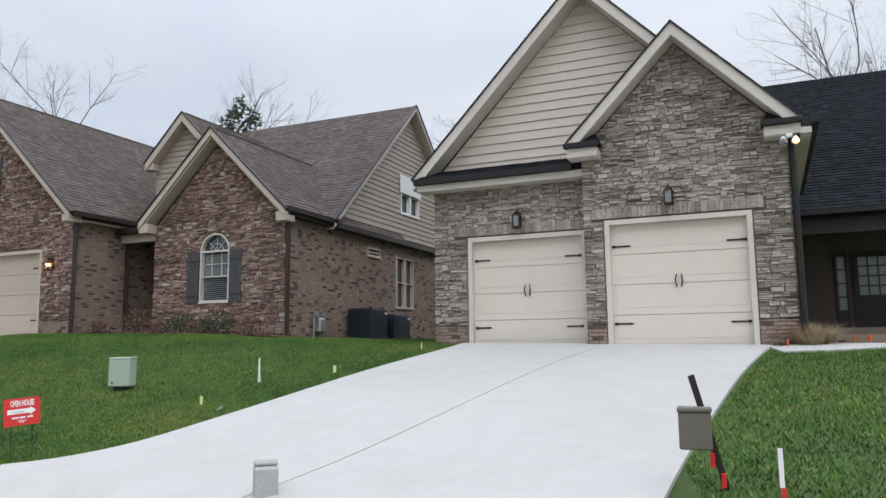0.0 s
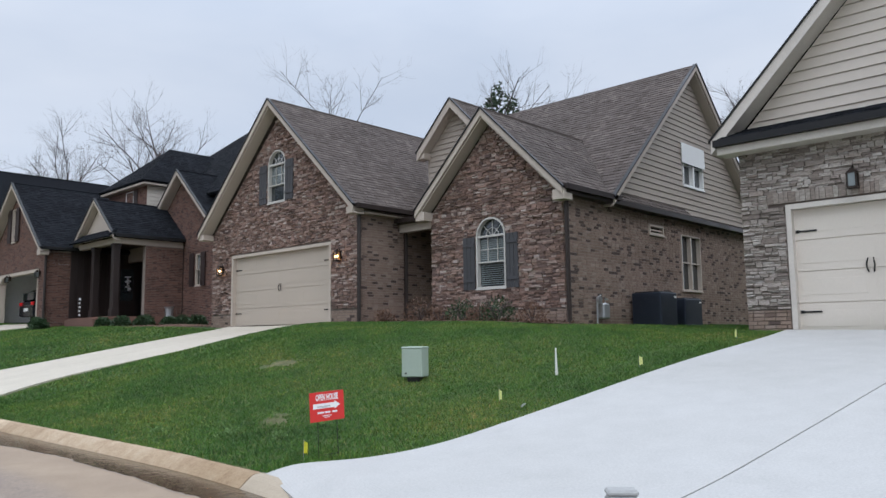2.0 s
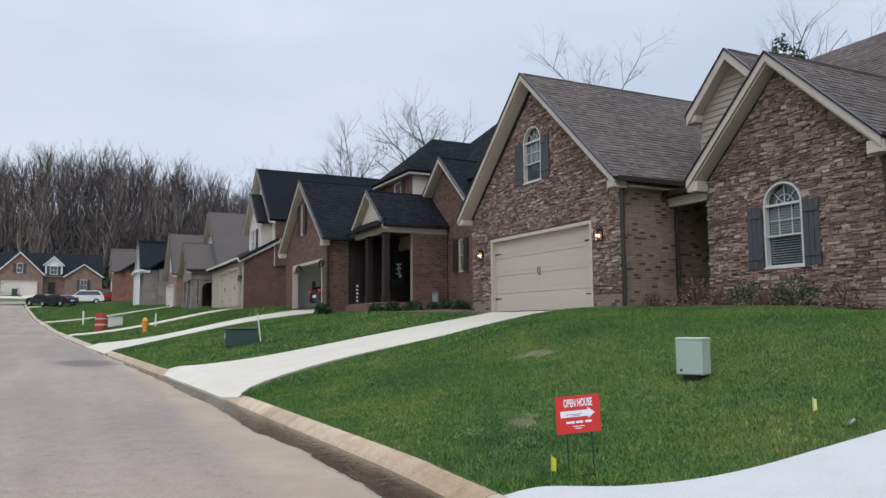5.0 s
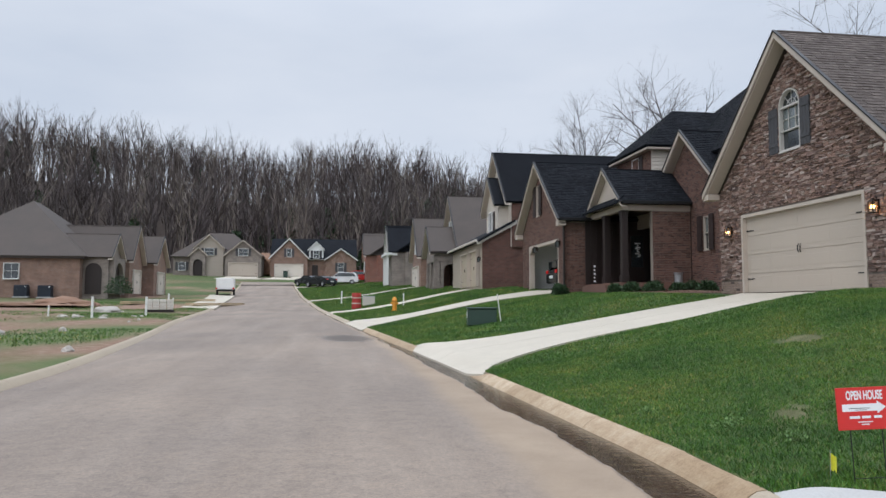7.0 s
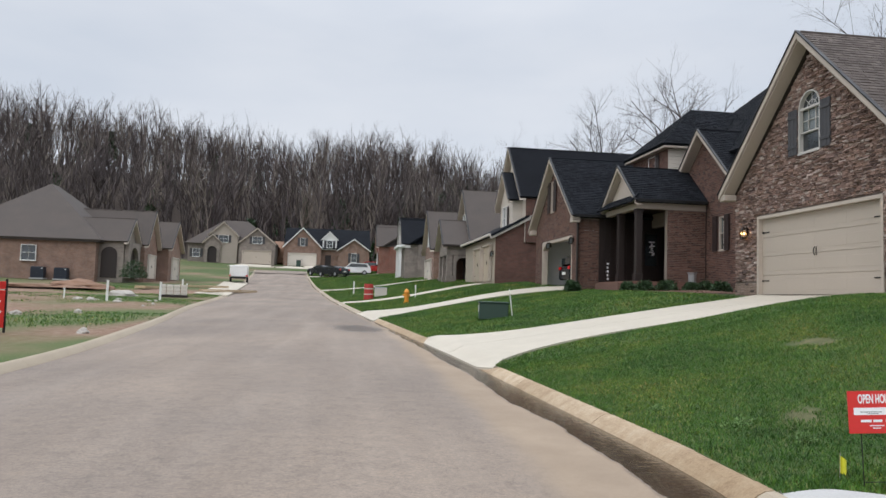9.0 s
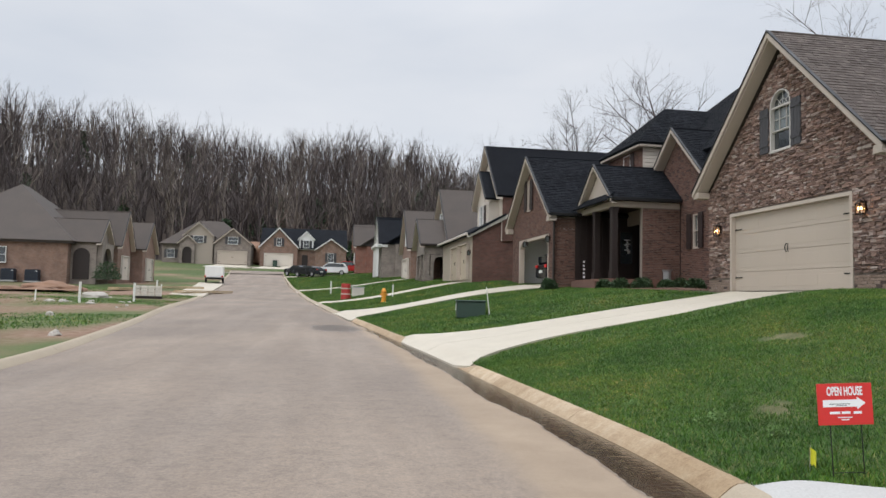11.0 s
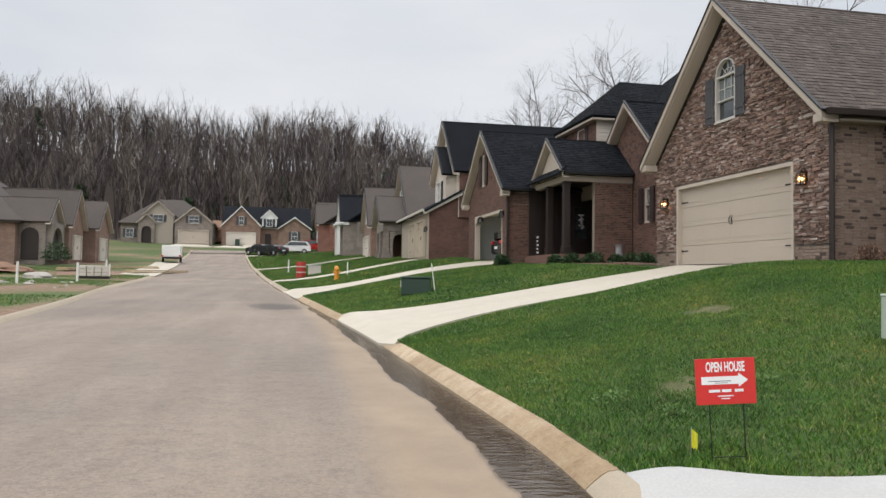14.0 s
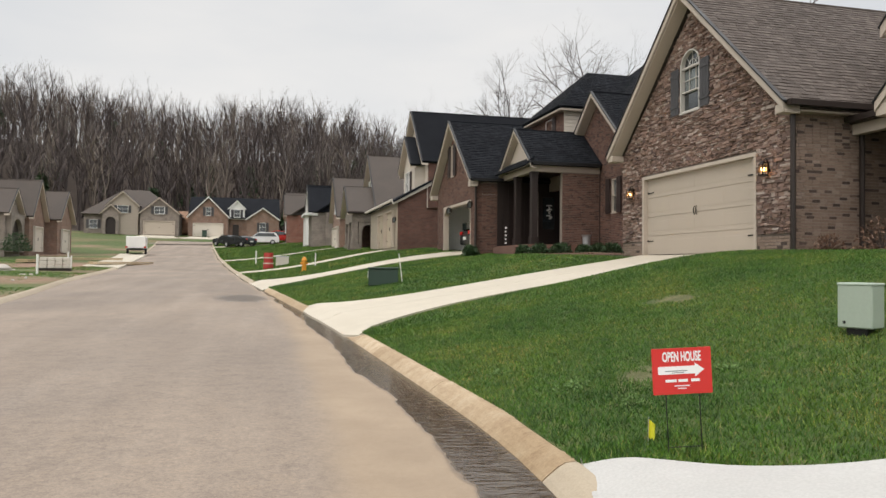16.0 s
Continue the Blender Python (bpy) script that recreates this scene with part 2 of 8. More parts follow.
def road_material():
    """Grey asphalt, with tan mud and a wet strip along the right gutter; u runs in metres from the right kerb."""
    m, nd, lk, b = mat("asphalt", 0.85)
    v = coords(nd, lk)
    at = nd.new("ShaderNodeAttribute")
    at.attribute_name = "from_kerb"
    u = at.outputs["Fac"]
    al = nd.new("ShaderNodeAttribute")
    al.attribute_name = "along"
    fine, mid, wide = noise_of(nd, lk, v, 90, 6, 0.7), noise_of(nd, lk, v, 1.6, 5), noise_of(nd, lk, v, 0.25, 4)
    vs = coords(nd, lk, (1.2, 0.12, 1))
    streak = noise_of(nd, lk, vs, 1.0, 4)
    k = ramp_of(nd, lk, streak, [(0.3, (0.238, 0.191, 0.155)), (0.7, (0.305, 0.25, 0.205))])
    k = mix_of(nd, lk, k, ramp_of(nd, lk, fine, [(0.3, (0.72,) * 3), (0.7, (1.2,) * 3)]), 1.0, "MULTIPLY")
    k = mix_of(nd, lk, k, ramp_of(nd, lk, wide, [(0.35, (0.82, 0.83, 0.85)), (0.65, (1.06, 1.05, 1.03))]), 1.0, "MULTIPLY")
    # chips, crumbs and worn spots in the surface
    chips = noise_of(nd, lk, v, 28, 3, 0.75)
    k = mix_of(nd, lk, k, ramp_of(nd, lk, chips, [(0.3, (0.80,) * 3), (0.5, (1.0,) * 3), (0.72, (1.2, 1.18, 1.15))]), 1.0, "MULTIPLY")
    spots = noise_of(nd, lk, v, 5.0, 6, 0.7)
    k = mix_of(nd, lk, k, ramp_of(nd, lk, spots, [(0.33, (0.84, 0.84, 0.85)), (0.5, (1.0,) * 3), (0.68, (1.08, 1.06, 1.03))]), 1.0, "MULTIPLY")
    edge = noise_of(nd, lk, coords(nd, lk, (1.0, 0.45, 1)), 1.1, 5, 0.6)
    wob = math_of(nd, lk, "ADD", u, math_of(nd, lk, "MULTIPLY", math_of(nd, lk, "SUBTRACT", edge, 0.5), 0.55))
    near = nd.new("ShaderNodeMapRange")
    near.inputs["From Min"].default_value, near.inputs["From Max"].default_value = 12.0, -8.0
    lk.new(al.outputs["Fac"], near.inputs["Value"])
    mud_w = math_of(nd, lk, "ADD", math_of(nd, lk, "MULTIPLY", near.outputs[0], 0.95), 0.2)
    wet_w = math_of(nd, lk, "ADD", math_of(nd, lk, "MULTIPLY", near.outputs[0], 0.40), 0.10)

    def within(width, soft):
        r = nd.new("ShaderNodeMapRange")
        r.interpolation_type = "SMOOTHSTEP"
        lk.new(math_of(nd, lk, "SUBTRACT", wob, width), r.inputs["Value"])
        r.inputs["From Min"].default_value, r.inputs["From Max"].default_value = soft, -soft
        return r.outputs[0]

    mud, wet = within(mud_w, 0.22), within(wet_w, 0.03)
    # a damp patch farther along the kerb
    sp = nd.new("ShaderNodeSeparateXYZ")
    lk.new(v, sp.inputs[0])
    dx = math_of(nd, lk, "MULTIPLY", math_of(nd, lk, "ADD", sp.outputs["X"], 11.2), 0.85)
    dy = math_of(nd, lk, "MULTIPLY", math_of(nd, lk, "SUBTRACT", sp.outputs["Y"], 9.0), 0.40)
    rr = math_of(nd, lk, "ADD", math_of(nd, lk, "MULTIPLY", dx, dx), math_of(nd, lk, "MULTIPLY", dy, dy))
    patch = nd.new("ShaderNodeMapRange")
    patch.inputs["From Min"].default_value, patch.inputs["From Max"].default_value = 0.55, 0.3
    lk.new(math_of(nd, lk, "ADD", rr, math_of(nd, lk, "MULTIPLY", math_of(nd, lk, "SUBTRACT", spots, 0.5), 2.6)), patch.inputs["Value"])
    wet = math_of(nd, lk, "MAXIMUM", wet, math_of(nd, lk, "MULTIPLY", patch.outputs[0], 0.7))
    mud_c = ramp_of(nd, lk, mid, [(0.3, (0.31, 0.23, 0.155)), (0.7, (0.40, 0.305, 0.21))])
    k = mix_of(nd, lk, k, mud_c, math_of(nd, lk, "MULTIPLY", mud, 0.7))
    wet_c = ramp_of(nd, lk, fine, [(0.3, (0.022, 0.014, 0.008)), (0.7, (0.075, 0.05, 0.028))])
    k = mix_of(nd, lk, k, wet_c, math_of(nd, lk, "MULTIPLY", wet, 0.92))
    lk.new(k, b.inputs["Base Color"])
    r = math_of(nd, lk, "SUBTRACT", 0.85, math_of(nd, lk, "MULTIPLY", wet, 0.79))
    lk.new(r, b.inputs["Roughness"])
    ripple = coords(nd, lk, (3.0, 8.0, 1))
    rip = noise_of(nd, lk, ripple, 1.9, 3, 0.55)
    h = mix_of(nd, lk, fine, rip, wet)
    bump_of(nd, lk, b, h, 0.4, 0.012)
    return m


ROAD = road_material()


def ground_material():
    """Lawn on the built lots, bare clay and weeds on the empty ones, leaf litter on the hill."""
    m, nd, lk, b = mat("ground_cover", 0.95)
    v = coords(nd, lk)
    at = nd.new("ShaderNodeAttribute")
    at.attribute_name = "cover"
    sep = nd.new("ShaderNodeSeparateColor")
    lk.new(at.outputs["Color"], sep.inputs[0])
    fine, mid, wide = noise_of(nd, lk, v, 45, 6, 0.7), noise_of(nd, lk, v, 4.0, 5), noise_of(nd, lk, v, 0.45, 4)
    grass = ramp_of(nd, lk, fine, [(0.3, (0.028, 0.052, 0.010)), (0.55, (0.058, 0.105, 0.02)), (0.8, (0.11, 0.15, 0.04))])
    grass = mix_of(nd, lk, grass, ramp_of(nd, lk, mid, [(0.3, (0.75, 0.8, 0.7)), (0.7, (1.15, 1.1, 1.1))]), 1.0, "MULTIPLY")
    straw = ramp_of(nd, lk, mid, [(0.52, (0, 0, 0)), (0.75, (0.6, 0.6, 0.6))])
    grass = mix_of(nd, lk, grass, (0.16, 0.13, 0.06), straw)
    clay = ramp_of(nd, lk, mid, [(0.25, (0.16, 0.088, 0.056)), (0.5, (0.235, 0.145, 0.097)), (0.75, (0.32, 0.235, 0.175))])
    weeds = ramp_of(nd, lk, fine, [(0.3, (0.04, 0.075, 0.018)), (0.55, (0.10, 0.135, 0.038)), (0.75, (0.22, 0.19, 0.10))])
    clay = mix_of(nd, lk, clay, weeds, sep.outputs[1])
    litter = ramp_of(nd, lk, mid, [(0.3, (0.045, 0.033, 0.026)), (0.7, (0.09, 0.066, 0.052))])
    k = mix_of(nd, lk, clay, grass, sep.outputs[0])
    k = mix_of(nd, lk, k, litter, sep.outputs[2])
    lk.new(k, b.inputs["Base Color"])
    bump_of(nd, lk, b, fine, 0.6, 0.03)
    return m


GROUND = ground_material()
MULCH = pieces_material("pine_mulch", [(0.0, (0.10, 0.05, 0.03)), (0.5, (0.17, 0.09, 0.06)), (1.0, (0.24, 0.14, 0.09))], grain=60, vary=0.6)


def leaf_material(name, c0, c1):
    m, nd, lk, b = mat(name, 0.6)
    g = nd.new("ShaderNodeNewGeometry")
    lk.new(ramp_of(nd, lk, g.outputs["Random Per Island"], [(0.0, c0), (1.0, c1)]), b.inputs["Base Color"])
    return m


def blade_material():
    """Grass: green by the blade, with yellower and darker drifts over the lawn."""
    m, nd, lk, b = mat("grass_blade", 0.6)
    g = nd.new("ShaderNodeNewGeometry")
    v = coords(nd, lk)
    k = ramp_of(nd, lk, g.outputs["Random Per Island"], [(0.0, (0.018, 0.070, 0.006)), (0.78, (0.082, 0.195, 0.014)), (0.92, (0.15, 0.235, 0.028)), (1.0, (0.28, 0.24, 0.08))])
    drift = noise_of(nd, lk, v, 0.55, 6, 0.65)
    k = mix_of(nd, lk, k, ramp_of(nd, lk, drift, [(0.34, (0.52, 0.70, 0.55)), (0.48, (0.95, 1.0, 0.95)), (0.58, (1.5, 1.17, 1.3)), (0.68, (2.2, 1.3, 1.9))]), 1.0, "MULTIPLY")
    tuft = noise_of(nd, lk, v, 6.0, 3)
    k = mix_of(nd, lk, k, ramp_of(nd, lk, tuft, [(0.3, (0.7,) * 3), (0.7, (1.2,) * 3)]), 1.0, "MULTIPLY")
    lk.new(k, b.inputs["Base Color"])
    return m


BLADE = blade_material()
EVERGREEN = leaf_material("evergreen_leaf", (0.012, 0.035, 0.012), (0.045, 0.09, 0.03))
RUSSET = leaf_material("dry_shrub_leaf", (0.09, 0.045, 0.03), (0.22, 0.13, 0.085))
STRAWBLADE = leaf_material("straw_blade", (0.30, 0.22, 0.12), (0.48, 0.38, 0.24))

# ---- mesh helpers ----
WORLDLY = set()


def thing(name, label, category, at=(0, 0, 0), rz=0.0, group="", kind="", worldly=False):
    """An empty at a thing's base. worldly: its parts are given in the world's metres."""
    e = new(name)
    e.empty_display_size = 0.2
    e.matrix_basis = pose(*at, 0, 0, rz)
    tagged(e, label, category, group, kind)
    if worldly:
        WORLDLY.add(e.name)
    return e


def part(name, bm, material, parent, label="", kind="", smooth=False):
    me = bpy.data.meshes.new(name)
    if isinstance(bm, tuple):
        me.from_pydata(bm[0].tolist() if hasattr(bm[0], "tolist") else bm[0], [], bm[1].tolist() if hasattr(bm[1], "tolist") else bm[1])
    else:
        bmesh.ops.recalc_face_normals(bm, faces=bm.faces)
        bm.to_mesh(me)
        bm.free()
    me.materials.append(material)
    if smooth:
        me.polygons.foreach_set("use_smooth", [True] * len(me.polygons))
    ob = new(name, me)
    if parent:
        ob.parent = parent
        if parent.name in WORLDLY:
            ob.matrix_parent_inverse = parent.matrix_basis.inverted()
    return tagged(ob, label, kind=kind)


def box(bm, x0, x1, y0, y1, z0, z1, bevel=0.0, m=None):
    r = bmesh.ops.create_cube(bm, size=1)["verts"]
    bmesh.ops.scale(bm, vec=(abs(x1 - x0), abs(y1 - y0), abs(z1 - z0)), verts=r)
    bmesh.ops.translate(bm, vec=((x0 + x1) / 2, (y0 + y1) / 2, (z0 + z1) / 2), verts=r)
    if bevel:
        es = list({e for v in r for e in v.link_edges})
        r = list({v for f in bmesh.ops.bevel(bm, geom=es, offset=bevel, segments=1, affect="EDGES")["faces"] for v in f.verts} | {v for v in r if v.is_valid})
    if m:
        bmesh.ops.transform(bm, matrix=m, verts=r)
    return bm


def B(*a, **k):
    return box(bmesh.new(), *a, **k)


def beam(bm, p, q, w, h, up=(0, 0, 1)):
    """A straight bar from p to q, w wide and h high, hanging under the line."""
    p, q, up = Vector(p), Vector(q), Vector(up)
    d = (q - p).normalized()
    s = d.cross(up).normalized()
    n = s.cross(d).normalized()
    vs = [bm.verts.new(c + s * a * w / 2 + n * b * h) for c in (p, q) for a, b in ((-1, 0), (1, 0), (1, -1), (-1, -1))]
    for f in ((0, 1, 2, 3), (7, 6, 5, 4), (0, 4, 5, 1), (1, 5, 6, 2), (2, 6, 7, 3), (3, 7, 4, 0)):
        bm.faces.new([vs[i] for i in f])
    return bm


def tube(bm, pts, radii, n=8):
    """A bent round bar through points."""
    rings = []
    pts = [Vector(p) for p in pts]
    for i, p in enumerate(pts):
        d = (pts[min(i + 1, len(pts) - 1)] - pts[max(i - 1, 0)]).normalized()
        s = d.cross(Vector((0.31, 0.17, 1)) if abs(d.z) < 0.95 else Vector((1, 0, 0))).normalized()
        t = d.cross(s)
        r = radii[i] if isinstance(radii, (list, tuple)) else radii
        rings.append([bm.verts.new(p + (s * math.cos(a) + t * math.sin(a)) * r) for a in [2 * math.pi * k / n for k in range(n)]])
    for a, b in zip(rings, rings[1:]):
        for k in range(n):
            bm.faces.new((a[k], a[(k + 1) % n], b[(k + 1) % n], b[k]))
    bm.faces.new(rings[0][::-1]), bm.faces.new(rings[-1])
    return bm


def frame_of(o, a, b):
    """Local axes on a plane: a along, b up, c outward; o is the origin."""
    a, b = Vector(a).normalized(), Vector(b).normalized()
    c = a.cross(b)
    return Matrix(((a.x, b.x, c.x, o[0]), (a.y, b.y, c.y, o[1]), (a.z, b.z, c.z, o[2]), (0, 0, 0, 1)))


def facing_street(x):
    """Plane of a wall that looks to -x: a runs to -y, b up."""
    return frame_of((x, 0, 0), (0, -1, 0), (0, 0, 1))


def facing_south(y):
    """Plane of a wall that looks to -y: a runs to +x, b up."""
    return frame_of((0, y, 0), (1, 0, 0), (0, 0, 1))


def slab(bm, loops, m, c0, c1):
    """A plate with holes between two depths of a plane."""
    es, vs = [], []
    for loop in loops:
        v = [bm.verts.new((a, b, c1)) for a, b in loop]
        vs += v
        es += [bm.edges.new((v[i], v[(i + 1) % len(v)])) for i in range(len(v))]
    fs = [g for g in bmesh.ops.triangle_fill(bm, edges=es, use_beauty=True)["geom"] if isinstance(g, bmesh.types.BMFace)]
    ex = bmesh.ops.extrude_face_region(bm, geom=fs)["geom"]
    ev = [g for g in ex if isinstance(g, bmesh.types.BMVert)]
    bmesh.ops.translate(bm, vec=(0, 0, c0 - c1), verts=ev)
    bmesh.ops.transform(bm, matrix=m, verts=vs + ev)
    return bm


def rect(a0, a1, b0, b1):
    return [(a0, b0), (a1, b0), (a1, b1), (a0, b1)]


def arch(a0, a1, b0, b1, n=12):
    """A rectangle with a round head, b1 its top."""
    r, c = (a1 - a0) / 2, (a0 + a1) / 2
    return [(a0, b0), (a1, b0)] + [(c + r * math.cos(k * math.pi / n), b1 - r + r * math.sin(k * math.pi / n)) for k in range(n + 1)]


def crossings(loop, b):
    xs = sorted(a0 + (a1 - a0) * (b - b0) / (b1 - b0) for (a0, b0), (a1, b1) in zip(loop, loop[1:] + loop[:1]) if (b0 > b) != (b1 > b))
    return list(zip(xs[::2], xs[1::2]))


def spans(loops, b):
    """The stretches inside the first loop and outside all others, at height b."""
    keep = crossings(loops[0], b)
    for hole in loops[1:]:
        for h0, h1 in crossings(hole, b):
            keep = [q for s, t in keep for q in ((s, min(t, h0)), (max(s, h1), t)) if q[1] - q[0] > 1e-4]
    return keep


BOXFACES = np.array([(4, 5, 6, 7), (0, 1, 5, 4), (1, 2, 6, 5), (2, 3, 7, 6), (3, 0, 4, 7)])
UNIT = {}


def unit_piece(material, k):
    key = (material.name, k)
    if key not in UNIT:
        rnd = random.Random(k)
        j = lambda: rnd.uniform(-0.05, 0.05)
        v = [(-0.5, -0.5, 0), (0.5, -0.5, 0), (0.5, 0.5, 0), (-0.5, 0.5, 0)]
        v += [(a * 0.96 + j(), b * 0.94 + j(), 1) for a, b, _ in v]
        me = bpy.data.meshes.new("piece")
        me.from_pydata(v, [], BOXFACES.tolist())
        me.materials.append(material)
        UNIT[key] = me
    return UNIT[key]


def field(parent, name, loops, m, course, length, gap, depth, material, lift=0.0, singles=0, near=None, tilt=0.0, seed=1, label="", joined="", vary=0.0):
    """Courses of pieces that fill a plane's outline. The pieces nearest to near are objects of their own, the rest one mesh."""
    rnd = random.Random(seed)
    lo, hi = min(b for _, b in loops[0]), max(b for _, b in loops[0])
    pieces, b, row = [], lo, 0
    while b < hi - 0.01:
        h = course * (1 + rnd.uniform(-vary, vary))
        b1 = min(b + h, hi)
        e = (b1 - b) * 0.08
        low, mid, top = spans(loops, b + e), spans(loops, (b + b1) / 2), spans(loops, b1 - e)
        for k, (s, t) in enumerate(mid):
            sl, tl, sr, tr = s, s, t, t
            if len(low) == len(mid) == len(top):
                sl, sr, tl, tr = low[k][0], low[k][1], top[k][0], top[k][1]
            a = s - (rnd.uniform(0, length[0]) if length[1] < 5 else 0)
            if row % 2 and length[0] == length[1]:
                a = s - length[0] * 0.5
            while a < t - 0.01:
                a1 = a + rnd.uniform(*length)
                p0, p1 = max(a, s), min(a1, t)
                first, last = a <= s, a1 >= t
                if p1 - p0 > 0.03:
                    g = gap / 2
                    pieces.append(((sl if first else p0) + g, (sr if last else p1) - g, (tr if last else p1) - g, (tl if first else p0) + g, b + g, b1 - g, rnd.uniform(*depth)))
                a = a1
        b, row = b1, row + 1
    if not pieces:
        return
    order = list(range(len(pieces)))
    if singles and near is not None:
        n0 = m.inverted() @ Vector(near)
        order.sort(key=lambda i: ((pieces[i][0] + pieces[i][1]) / 2 - n0.x) ** 2 + (pieces[i][4] - n0.y) ** 2)
    out = 0
    rest = []
    worldly = parent.parent is not None and parent.parent.name in WORLDLY
    for i in order:
        a0, a1, t1, t0, b0, b1, d = pieces[i]
        if out < singles and abs(a0 - t0) < 1e-6 and abs(a1 - t1) < 1e-6 and not tilt:
            ob = new(name, unit_piece(material, out % 6))
            ob.parent = parent
            ob.matrix_basis = m @ Matrix.Translation(((a0 + a1) / 2, (b0 + b1) / 2, lift)) @ Matrix.Diagonal((a1 - a0, b1 - b0, d, 1))
            out += 1
        else:
            rest.append(pieces[i])
    if rest:
        r = np.array(rest)
        n = len(r)
        V = np.zeros((n, 8, 3))
        q = 0.004 if course < 0.2 else 0.0
        for k, (ca, cb) in enumerate(((0, 4), (1, 4), (2, 5), (3, 5))):
            V[:, k, 0], V[:, k, 1], V[:, k, 2] = r[:, ca], r[:, cb], lift
            V[:, k + 4, 0], V[:, k + 4, 1] = r[:, ca] + (q if k in (0, 3) else -q), r[:, cb] + (q if k < 2 else -q)
            V[:, k + 4, 2] = lift + r[:, 6] * (1.0 if k < 2 else 1.0 - tilt)
        V = V.reshape(-1, 3)
        M = np.array(m)
        V = V @ M[:3, :3].T + M[:3, 3]
        F = (BOXFACES[None] + 8 * np.arange(n)[:, None, None]).reshape(-1, 4)
        part(joined or name + "_rest", (V, F), material, parent, label, kind="stuff")


def ledgestone(parent, loops, m, material, singles=0, near=None, seed=1):
    """Stacked stone: uneven bands, each broken into one, two or three stones above one another."""
    rnd = random.Random(seed)
    lo, hi = min(b for _, b in loops[0]), max(b for _, b in loops[0])
    P, b = [], lo
    while b < hi - 0.01:
        b1 = min(b + rnd.uniform(0.05, 0.095), hi)
        mid = spans(loops, (b + b1) / 2)
        for s, t in mid:
            a = s
            while a < t - 0.005:
                a1 = min(t, a + rnd.uniform(0.11, 0.32))
                if t - a1 < 0.08:
                    a1 = t
                n = rnd.choice((1, 2, 2, 2, 3)) if b1 - b > 0.065 else rnd.choice((1, 1, 2))
                cuts = [0.0] + sorted(rnd.uniform(0.85, 1.15) * k / n for k in range(1, n)) + [1.0]
                for c0, c1 in zip(cuts, cuts[1:]):
                    z0, z1 = b + (b1 - b) * c0, b + (b1 - b) * c1
                    parts = 2 if a1 - a > 0.2 and rnd.random() < 0.6 else 1
                    f = rnd.uniform(0.3, 0.7)
                    xs = [a, a + (a1 - a) * f, a1] if parts == 2 else [a, a1]
                    for x0, x1 in zip(xs, xs[1:]):
                        inside = [(max(x0, p), min(x1, q)) for p, q in spans(loops, z0 + 0.7 * (z1 - z0)) if min(x1, q) - max(x0, p) > 0.02]
                        for p, q in inside:
                            P.append((p + 0.002, q - 0.002, z0 + 0.0015, z1 - 0.0015, rnd.uniform(0.010, 0.055)))
                a = a1
        b = b1
    if near is not None:
        n0 = m.inverted() @ Vector(near)
        P.sort(key=lambda p: ((p[0] + p[1]) / 2 - n0.x) ** 2 + (p[2] - n0.y) ** 2)
    for i, (a0, a1, b0, b1, d) in enumerate(P[:singles]):
        ob = new("stone", unit_piece(material, i % 12))
        ob.parent = parent
        ob.matrix_basis = m @ Matrix.Translation(((a0 + a1) / 2, (b0 + b1) / 2, 0)) @ Matrix.Diagonal((a1 - a0, b1 - b0, d, 1))
    r = np.array(P[singles:])
    n = len(r)
    jit = np.random.RandomState(seed)
    V = np.zeros((n, 8, 3))
    for k, (ca, cb) in enumerate(((0, 2), (1, 2), (1, 3), (0, 3))):
        V[:, k, 0], V[:, k, 1] = r[:, ca], r[:, cb]
        V[:, k + 4, 0] = r[:, ca] + jit.uniform(0.0, 0.016, n) * (1 if k in (0, 3) else -1)
        V[:, k + 4, 1] = r[:, cb] + jit.uniform(-0.002, 0.011, n) * (1 if k < 2 else -1)
        V[:, k + 4, 2] = r[:, 4] * jit.uniform(0.75, 1.15, n)
    M = np.array(m)
    V = V.reshape(-1, 3) @ M[:3, :3].T + M[:3, 3]
    F = (BOXFACES[None] + 8 * np.arange(n)[:, None, None]).reshape(-1, 4)
    part("stone_rest", (V, F), material, parent, kind="stuff")


# ---- lie of the land ----
KY = [-60, -30, -24, -20, -17, -14, -11, -10, 0, 5, 10, 20, 30, 40, 50, 60, 70, 80, 90, 100, 400]
KX = [-40, -23, -17.5, -13.9, -11.5, -9.75, -9.0, -8.95, -9.3, -9.75, -10.2, -11.25, -12.0, -12.8, -13.7, -14.6, -15.4, -16.2, -17, -17.8, -40]
RY = [-60, -10, 0, 5, 10, 20, 30, 40, 50, 60, 70, 80, 90, 100, 110, 120, 140, 400]
RZ = [-1.6, -1.56, -1.52, -1.44, -1.35, -1.1, -0.92, -0.7, -0.25, 0.15, 0.7, 1.35, 2.0, 2.9, 3.8, 4.6, 5.4, 5.4]
FY = [-60, -17, -10, -6, -1, 4, 8, 18, 27, 35, 60, 90, 120, 400]
FZ = [-0.6, -0.46, -0.36, -0.12, -0.04, -0.06, 0.0, 0.24, 0.6, 0.8, 1.6, 3.0, 4.3, 5.0]
WIDTH = 7.2


def kerb_x(y):
    """The right kerb's line, smoothed."""
    return sum(np.interp(y + d, KY, KX) for d in (-2.0, -1.0, 0.0, 1.0, 2.0)) / 5


def kerb_z(y):
    return sum(np.interp(y + d, RY, RZ) for d in (-2.0, 0.0, 2.0)) / 3


